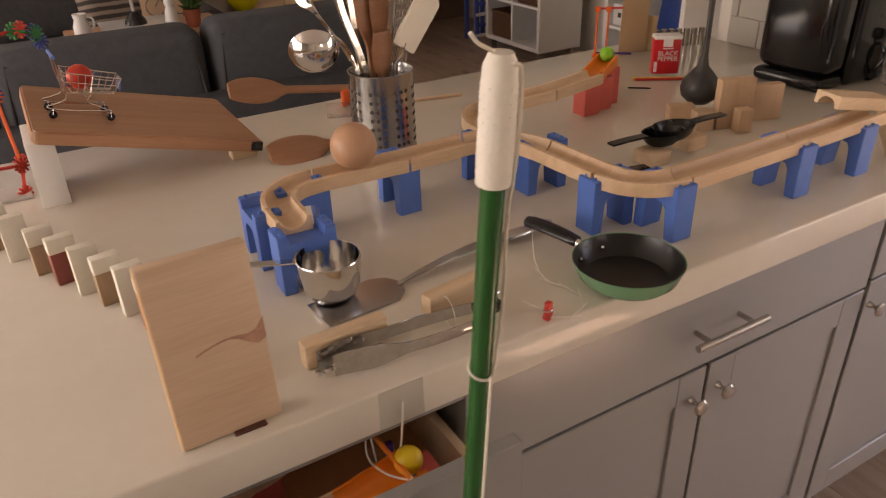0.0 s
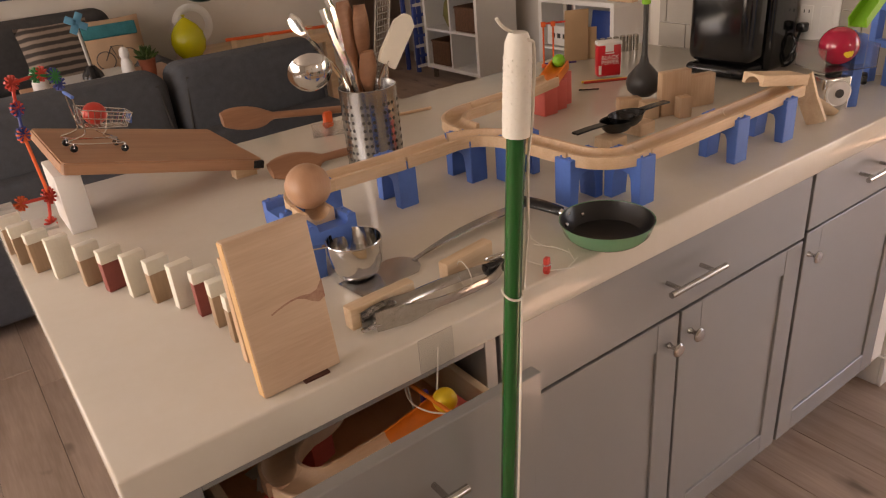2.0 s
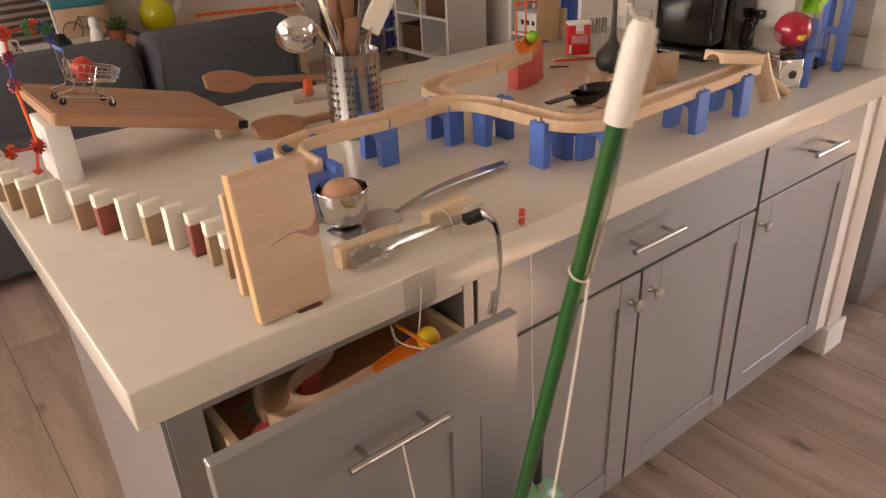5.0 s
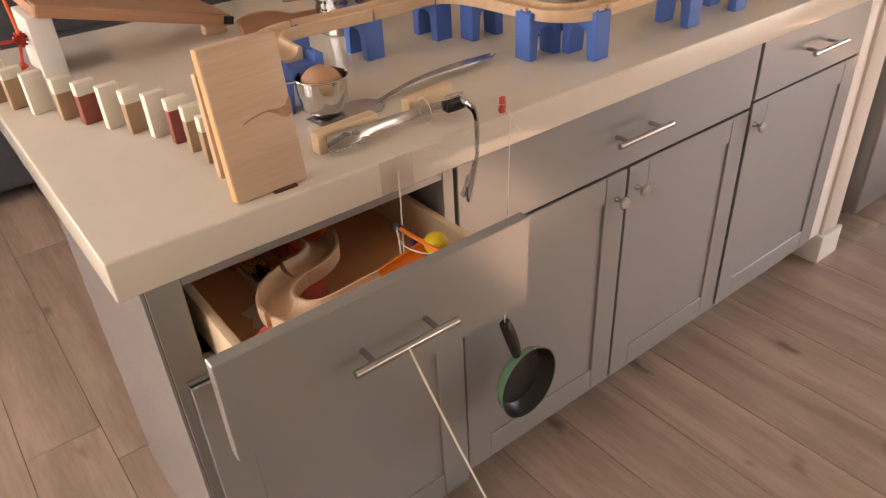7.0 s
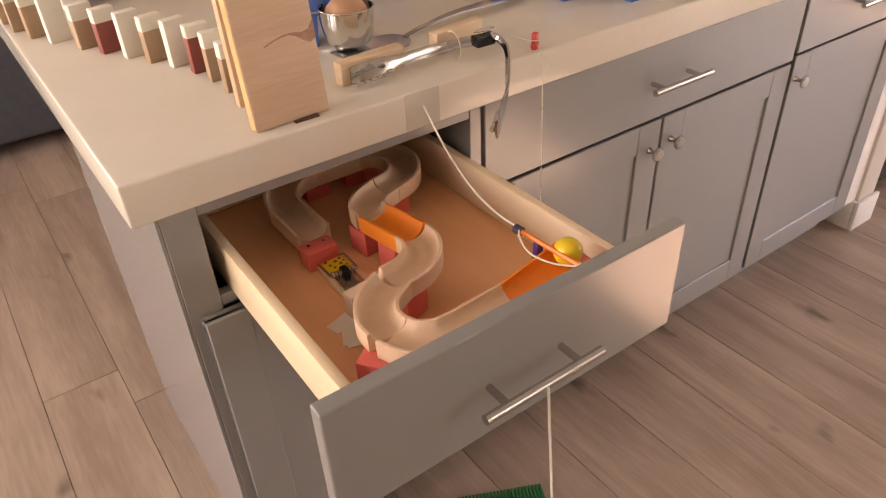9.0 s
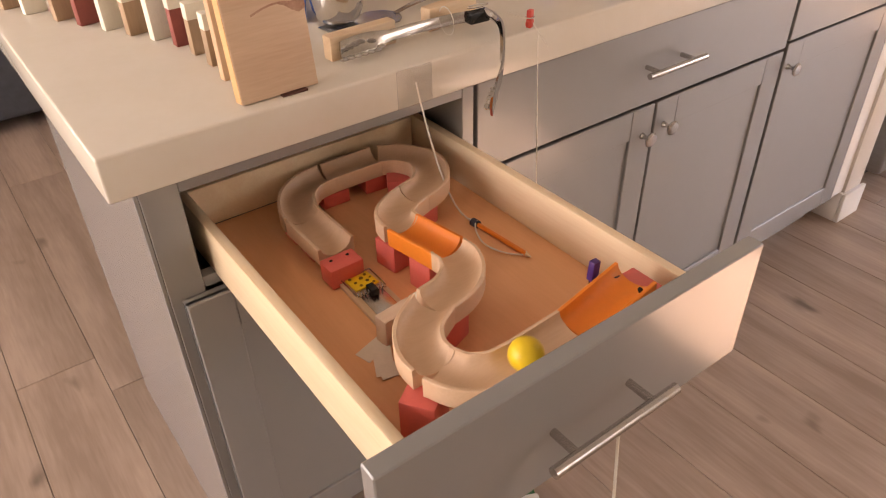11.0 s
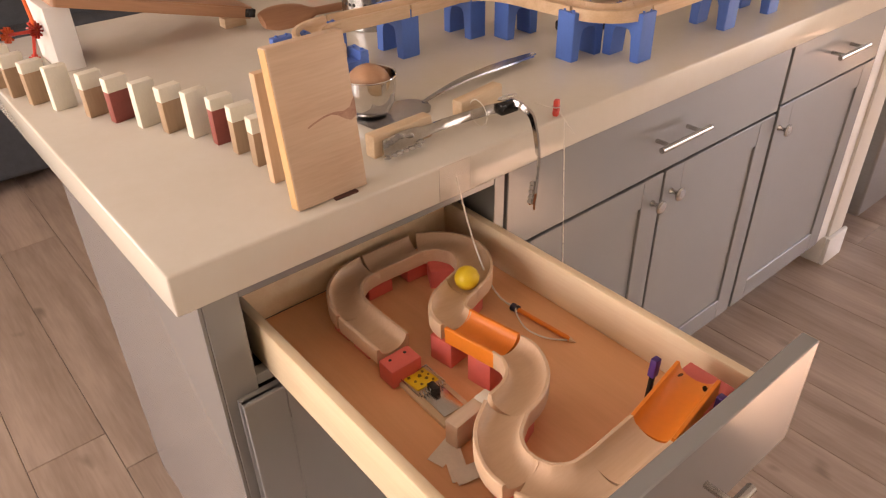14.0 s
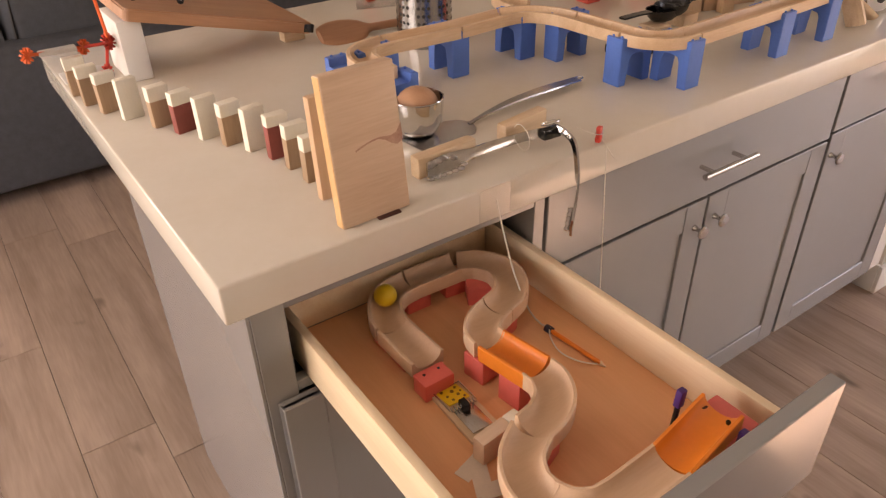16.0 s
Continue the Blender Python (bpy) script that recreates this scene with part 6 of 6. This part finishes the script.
# ---- floor planks ----
PW, GAP = 0.185, 0.0012
rest_bm = bmesh.new()
meshes = {}
floor_ob = bpy.data.objects["floor"]
rng = random.Random(5)
x = -3.0
while x < 4.0:
    y = -3.2 - rng.random() * 1.2
    while y < 5.6:
        ln = rng.choice((0.9, 1.2, 1.2, 1.5))
        y0, y1 = max(y, -3.2), min(y + ln, 5.6)
        x1 = min(x + PW, 4.0)
        if y1 - y0 > 0.02:
            near = -1.2 < (x + x1) / 2 < 3.0 and y0 < 2.4 and y1 > -1.6
            if near:
                key = (round(y1 - y0, 3), round(x1 - x, 3))
                if key not in meshes:
                    bm = box((GAP / 2, GAP / 2, -0.006), (x1 - x - GAP / 2, y1 - y0 - GAP / 2, 0.0), 0.0012, 1)
                    me = bpy.data.meshes.new("plank")
                    bm.to_mesh(me)
                    bm.free()
                    me.materials.append(FLOORWOOD)
                    meshes[key] = me
                o = new("plank", meshes[key])
                o.location = (x, y0, 0)
                o.parent = floor_ob
            else:
                box((x + GAP / 2, y0 + GAP / 2, -0.006), (x1 - GAP / 2, y1 - GAP / 2, 0.0), bm=rest_bm)
        y += ln
    x += PW
rest = tagged(mesh_ob("planks", rest_bm, FLOORWOOD, smooth=False), "pale oak floor planks further off", "floor", kind="stuff")

# ---- broom that tips over and the strings ----
broom = thing("broom", "broom with a dark green handle and a white rubber sleeve", "broom")
part("handle", tube([(0, 0, 0.05), (0, 0, 1.235)], 0.0100, 18), DKGREEN, broom)
part("sleeve", lathe([(0.0104, 1.225), (0.0140, 1.226), (0.0142, 1.25), (0.0139, 1.30), (0.0128, 1.318), (0.009, 1.327), (0, 1.329)], 24), WHITERUB, broom, "white rubber sleeve")
bm = bmesh.new()
for k in range(14):
    for j in range(10):
        ang = 2 * math.pi * (j + 0.5 * (k % 2)) / 10
        lathe([(0.0011, 0), (0.0008, 0.0006), (0, 0.0008)], 6, bm=bm, m=Matrix.Translation((0.0138 * math.cos(ang), 0.0138 * math.sin(ang), 1.236 + 0.0052 * k)) @ Matrix.Rotation(ang, 4, "Z") @ Matrix.Rotation(math.pi / 2, 4, "Y"))
part("grip_dots", bm, WHITERUB, broom)["kind"] = "stuff"
part("string_tail", tube(spline([(0.004, 0.0, 1.322), (-0.008, 0.003, 1.329), (-0.019, 0.003, 1.335), (-0.026, 0.004, 1.343)], 4), 0.0016, 6), STRING, broom)
part("tied_string", tube(spline([(0.0, -0.012, 1.322), (0.0125, -0.0095, 1.31), (0.0130, -0.0095, 1.24), (0.0098, -0.0085, 1.20), (0.0115, -0.0095, 1.12), (0.0075, -0.0095, 1.045)], 4), 0.0017, 6), STRING, broom)
part("string_loop", tube([(0.0113 * math.cos(a), 0.0113 * math.sin(a), 1.04 + 0.004 * math.sin(a)) for a in [k * 0.4488 for k in range(15)]], 0.0014, 6), STRING, broom)
BRISTLE = mat("green_bristle", (0.01, 0.15, 0.045), 0.6, grain=0.3, scale=200)
part("head", box((-0.13, -0.025, 0.055), (0.13, 0.025, 0.09), 0.006), WHITERUB, broom, "pale broom head")
bm = bmesh.new()
for k in range(34):
    for j in range(3):
        box((-0.127 + k * 0.0075, -0.020 + j * 0.014, 0.0), (-0.122 + k * 0.0075, -0.012 + j * 0.014, 0.056), bm=bm)
part("bristles", bm, BRISTLE, broom, "green bristles in tufts")

# elevation of the handle over the floor, leaning away from the counter
BROOM = [(0.0, 86.3), (3.2, 86.3), (3.8, 86.2), (4.3, 85.0), (4.7, 82.2), (5.0, 79.2), (5.3, 74.6), (5.5, 71.0), (5.6, 68.0), (5.7, 63.8), (5.8, 59.6), (5.9, 54.5), (6.1, 46.0), (6.3, 31.0), (6.45, 15.0), (6.6, 4.0), (7.0, 3.6), (7.4, 3.6), (7.8, 3.6), (8.2, 3.6), (8.6, 3.6), (16.0, 3.6)]


def broom_pose(el, lean=1.0):
    return Matrix.Translation((0.402, -0.098, 0.0)) @ pose(0, 0, 0, 0, 0, 7) @ pose(0, 0, 0, 90 - el, 0, 0) @ pose(0, 0, 0, 0, lean * max(0, (el - 60) / 26), 0)


def broom_at(t):
    """The broom tips over, its head slides in to the plinth as it lands, then it swings round."""
    s = min(1.0, max(0.0, (t - 6.3) / 0.3))
    base = Matrix.Translation((0.402, -0.098, 0))
    turn = pose(0, 0, 0, 0, 0, -33 * min(1.0, max(0.0, (t - 7.0) / 1.6)))
    return Matrix.Translation((0.07 * s, 0.035 * s, 0)) @ base @ turn @ base.inverted() @ broom_pose(lerp(BROOM, t)[0])


def lerp(rows, t):
    for a, b in zip(rows, rows[1:]):
        if a[0] <= t <= b[0]:
            k = (t - a[0]) / (b[0] - a[0])
            return [x + (y - x) * k for x, y in zip(a[1:], b[1:])]
    return list(rows[-1][1:])


def hang(a, b, length, n, floor=0.003):
    """Points of a thread of that length that hangs between two places."""
    a, b = Vector(a), Vector(b)
    gap = (b - a).length
    lo_s, hi_s = 0.0, length
    for _ in range(30):
        sag = (lo_s + hi_s) / 2
        pts = [a.lerp(b, k / 60) - Vector((0, 0, 4 * sag * (k / 60) * (1 - k / 60))) for k in range(61)]
        if sum((q - p).length for p, q in zip(pts, pts[1:])) > length:
            hi_s = sag
        else:
            lo_s = sag
    total = sum((q - p).length for p, q in zip(pts, pts[1:]))
    out, run, k = [pts[0]], 0.0, 0
    for i in range(1, n):
        want = total * i / n
        while k < 59 and run + (pts[k + 1] - pts[k]).length < want:
            run += (pts[k + 1] - pts[k]).length
            k += 1
        d = (pts[k + 1] - pts[k]).length or 1e-6
        out.append(pts[k].lerp(pts[k + 1], (want - run) / d))
    out.append(pts[60])
    return [Vector((p.x, p.y, max(p.z, floor))) for p in out]


def strand_pose(p, q):
    d = (q - p)
    return Matrix.Translation(p) @ d.to_track_quat("Z", "Y").to_matrix().to_4x4()


def thread_thing(label, n, length, r):
    t = thing("string", label, "string")
    seg = length / n
    first = None
    for _ in range(n):
        if first is None:
            first = part("strand", tube([(0, 0, -0.0012), (0, 0, seg / 2), (0, 0, seg + 0.0012)], r, 6), STRING, t)
        else:
            o = new("strand", first.data)
            o.parent = t
    return t


def key_thread(t, rows):
    """rows: time and the points of the thread."""
    for k, strand in enumerate(t.children):
        walk(strand, [(s, strand_pose(p[k], p[k + 1])) for s, p in rows])


pull = thread_thing("white string from the broom top to the drawer handle", 40, 1.36, 0.0016)
pan_string = thread_thing("thin white string tying the frying pan to the peg", 10, 0.40, 0.0009)
trip = thread_thing("white string from the worktop edge to the pencil", 16, 0.285, 0.0013)

# pan: time, end of the handle, centre, turn of its face from the viewer
PAN_HANG = [(4.0, (0.640, -0.06, 0.520), (0.640, -0.065, 0.325), 10), (4.4, (0.655, -0.06, 0.520), (0.665, -0.075, 0.326), 60), (4.8, (0.625, -0.06, 0.518), (0.610, -0.065, 0.324), 110),
            (5.2, (0.600, -0.06, 0.480), (0.625, -0.062, 0.287), 150), (5.5, (0.599, -0.06, 0.445), (0.663, -0.062, 0.262), 178), (5.7, (0.545, -0.06, 0.537), (0.626, -0.131, 0.374), 140),
            (5.9, (0.692, -0.06, 0.509), (0.666, -0.093, 0.319), 80), (6.1, (0.763, -0.06, 0.483), (0.734, -0.064, 0.290), 38), (6.3, (0.655, -0.06, 0.522), (0.723, -0.113, 0.347), 50),
            (6.5, (0.655, -0.06, 0.540), (0.708, -0.138, 0.369), 12), (6.7, (0.730, -0.06, 0.497), (0.740, -0.069, 0.302), 0), (6.8, (0.693, -0.06, 0.498), (0.697, -0.068, 0.339), -8), (7.0, (0.584, -0.06, 0.545), (0.652, -0.068, 0.327), -40), (7.2, (0.577, -0.06, 0.516), (0.582, -0.068, 0.363), -52),
            (7.5, (0.560, -0.06, 0.500), (0.571, -0.05, 0.305), -55), (8.0, (0.545, -0.05, 0.470), (0.545, -0.045, 0.275), -60), (8.6, (0.60, -0.05, 0.500), (0.60, -0.045, 0.305), -30), (10.0, (0.63, -0.05, 0.51), (0.63, -0.045, 0.315), 0), (16.0, (0.635, -0.05, 0.51), (0.635, -0.045, 0.315), 0)]


def pan_pose(h, c, n):
    a = (Vector(h) - Vector(c)).normalized()
    n = Vector(n)
    n = (n - a * n.dot(a)).normalized()
    y = n.cross(a)
    m = Matrix((a, y, n)).transposed().to_4x4()
    return Matrix.Translation(Vector(h) - a * 0.182 - n * 0.028) @ m


def pan_rows():
    rows = []
    base = Matrix.Translation((0.795, 0.028, HT + 0.0018)) @ pose(0, 0, 0, 0, 0, 102.2) @ pose(0, 0, 0, 0, 0, 0)
    edge = Vector((0.80, -0.012, HT + 0.0018))
    for t, tilt, slide in ((0.0, 0, 0), (2.85, 0, 0), (3.0, 3, 0), (3.1, 9, 0.002), (3.2, 17, 0.006), (3.4, 48, 0.03)):
        rows.append((t, Matrix.Translation((0, -slide, -slide * 0.8)) @ Matrix.Translation(edge) @ pose(0, 0, 0, tilt, 0, 0) @ Matrix.Translation(-edge) @ base))
    view = Vector((-0.62, -0.62, 0.48))
    rows.append((3.65, pan_pose((0.70, -0.03, 0.66), (0.71, -0.11, 0.48), (0, -0.9, 0.45))))
    for t, h, c, phi in PAN_HANG:
        a = (Vector(h) - Vector(c)).normalized()
        v = (view - a * view.dot(a)).normalized()
        left = a.cross(v).normalized()
        if left.dot(Vector((-1, 1, 0))) < 0:
            left = -left
        n = v * math.cos(radians(phi)) + left * math.sin(radians(phi))
        rows.append((t, pan_pose(h, c, n)))
    return rows


EGG = [(0.0, 0.565, 0.416, 1.0395), (0.5, 0.505, 0.419, 1.0395), (1.0, 0.452, 0.410, 1.0395), (1.5, 0.424, 0.369, 1.0395), (2.0, 0.417, 0.320, 1.0395), (2.3, 0.414, 0.283, 1.0395), (2.5, 0.418, 0.252, 1.035),
       (2.6, 0.428, 0.233, 1.007), (2.7, 0.431, 0.217, 0.975), (2.8, 0.430, 0.214, 0.9565), (16.0, 0.430, 0.214, 0.9565)]


def rolling(rows, r):
    """Turn a ball as it goes along its rows."""
    out, q = [], Matrix.Identity(3).to_quaternion()
    for i, (t, *p) in enumerate(rows):
        if i:
            d = Vector(p) - Vector(rows[i - 1][1:])
            axis = Vector((0, 0, 1)).cross(d)
            if axis.length > 1e-6:
                from_angle = min(d.length / r, 1.45)
                q = Matrix.Rotation(from_angle, 3, axis.normalized()).to_quaternion() @ q
        out.append((t, Matrix.Translation(p) @ q.to_matrix().to_4x4()))
    return out


def motions():
    for ob, rest in MOVED:
        walk(ob, [(t, Matrix.Translation((0, y, 0)) @ rest) for t, y in DRAWER_Y])
    walk(broom, [(t, broom_at(t)) for t, el in BROOM])
    walk(egg, rolling(EGG, 0.0372))
    walk(pan, pan_rows())
    # the spatula's handle lifts under the pan and sinks back
    walk(spat, [(t, Matrix.Translation((0.48, 0.19, HT)) @ pose(0, 0, 0, 0, -a, 0)) for t, a in ((0.0, 0), (2.85, 0), (3.0, 1.0), (3.2, 3.5), (3.6, 4.0), (4.2, 0.6), (4.6, 0), (16.0, 0))])
    # the loose arm of the tongs swings open over the edge
    shut = Matrix.Translation((0.236, 0.0, 0.0))
    rows = [(0.0, shut), (3.7, shut)]
    for t, a in ((3.9, 18), (4.1, 44), (4.25, 58), (4.4, 51), (4.6, 54), (16.0, 54)):
        rows.append((t, Matrix.Translation((0.236, -0.004, 0.003 * min(1, a / 50))) @ pose(0, 0, 0, 0, 0, a) @ pose(0, 0, 0, 0, -11 * min(1, a / 50), 0)))
    walk(arm2, rows)
    # the yellow ball waits on the ramp, then rolls
    wait = (0.421, -0.4165 - OPEN)
    rows = [(t, wait[0], wait[1] + y, 0.8022) for t, y in DRAWER_Y if t <= 9.5]
    rows += [(9.9, 0.421, lerp(DRAWER_Y, 9.9)[0] + wait[1], 0.8022), (10.2, 0.400, lerp(DRAWER_Y, 10.2)[0] + 0.074, 0.801), (10.55, 0.345, lerp(DRAWER_Y, 10.55)[0] + 0.067, 0.797),
             (10.9, 0.275, lerp(DRAWER_Y, 10.9)[0] + 0.062, 0.795), (11.1, 0.235, -0.425, 0.792)] + [tuple(r) for r in ROLL]
    walk(marble, rolling(rows, BALL_R))
    # the pencil holds the ball, is tugged off by its string and drops
    prows = []
    for t, y in DRAWER_Y:
        if t <= 9.6:
            prows.append((t, Matrix.Translation((0.404, y + 0.094, 0.807)) @ pose(0, 0, 0, 0, 0, 4)))
    prows += [(9.75, Matrix.Translation((0.405, -0.32, 0.835)) @ pose(0, 0, 0, 10, 0, 2)), (9.95, Matrix.Translation((0.43, -0.25, 0.80)) @ pose(0, 0, 0, -8, 0, -6)), (10.1, Matrix.Translation((0.443, -0.172, 0.7045)) @ pose(0, 0, 0, 0, 0, -2)),
              (10.6, Matrix.Translation((0.4445, -0.165, 0.7045)) @ pose(0, 0, 0, 0, 0, 4)), (16.0, Matrix.Translation((0.4445, -0.1655, 0.7045)) @ pose(0, 0, 0, 0, 0, 4.7))]
    walk(pencil, prows)
    # strings
    times = [0.0, 3.2, 4.3, 5.0, 5.3, 5.5, 5.7, 5.9, 6.1, 6.3, 6.5, 6.7, 7.0, 7.5, 8.0, 8.5, 9.0, 10.0, 11.5, 12.0, 16.0]
    rows = []
    for t in times:
        top = broom_at(t) @ Vector((0.0, -0.014, 1.04))
        dy = lerp(DRAWER_Y, t)[0]
        rows.append((t, hang(top, (0.285, dy - 0.040, 0.752), 1.36, 40)))
    key_thread(pull, rows)
    rows = []
    ring = Vector((0.645, 0.004, HT + 0.008))
    curl = spline([ring, (0.672, -0.004, HT + 0.004), (0.705, 0.012, HT + 0.003), (0.715, 0.045, HT + 0.003), (0.70, 0.085, HT + 0.003), (0.712, 0.125, HT + 0.004), (0.735, 0.165, HT + 0.012), (0.757, 0.199, HT + 0.034)], 10)
    total = sum((q - p).length for p, q in zip(curl, curl[1:]))
    even, run, want = [curl[0]], 0.0, total / 10
    for p, q in zip(curl, curl[1:]):
        run += (q - p).length
        if run >= want * len(even) and len(even) < 10:
            even.append(q)
    even.append(curl[-1])
    rows = [(0.0, even), (3.2, even)]
    for t, h in [(3.65, (0.70, -0.03, 0.66))] + [(t, h) for t, h, c, phi in PAN_HANG]:
        edge = Vector((0.648, -0.004, HT - 0.002))
        rows.append((t, [ring] + [edge.lerp(Vector(h), k / 9) for k in range(10)]))
    key_thread(pan_string, rows)
    rows = []
    for t in (0.0, 5.5, 6.5, 7.0, 7.5, 8.0, 8.5, 9.0, 9.6, 9.95, 10.1, 10.6, 16.0):
        m = None
        for (ta, ma), (tb, mb) in zip(prows, prows[1:]):
            if ta <= t <= tb:
                m = ma.lerp(mb, (t - ta) / (tb - ta))
        end = m @ Vector((0, 0.052, 0.004))
        rows.append((t, hang((0.423, -0.004, 0.886), end, 0.285 if t < 8.8 else 0.257 if t < 9.8 else 0.226, 16, FLOOR_D + 0.002)))
    key_thread(trip, rows)


motions()
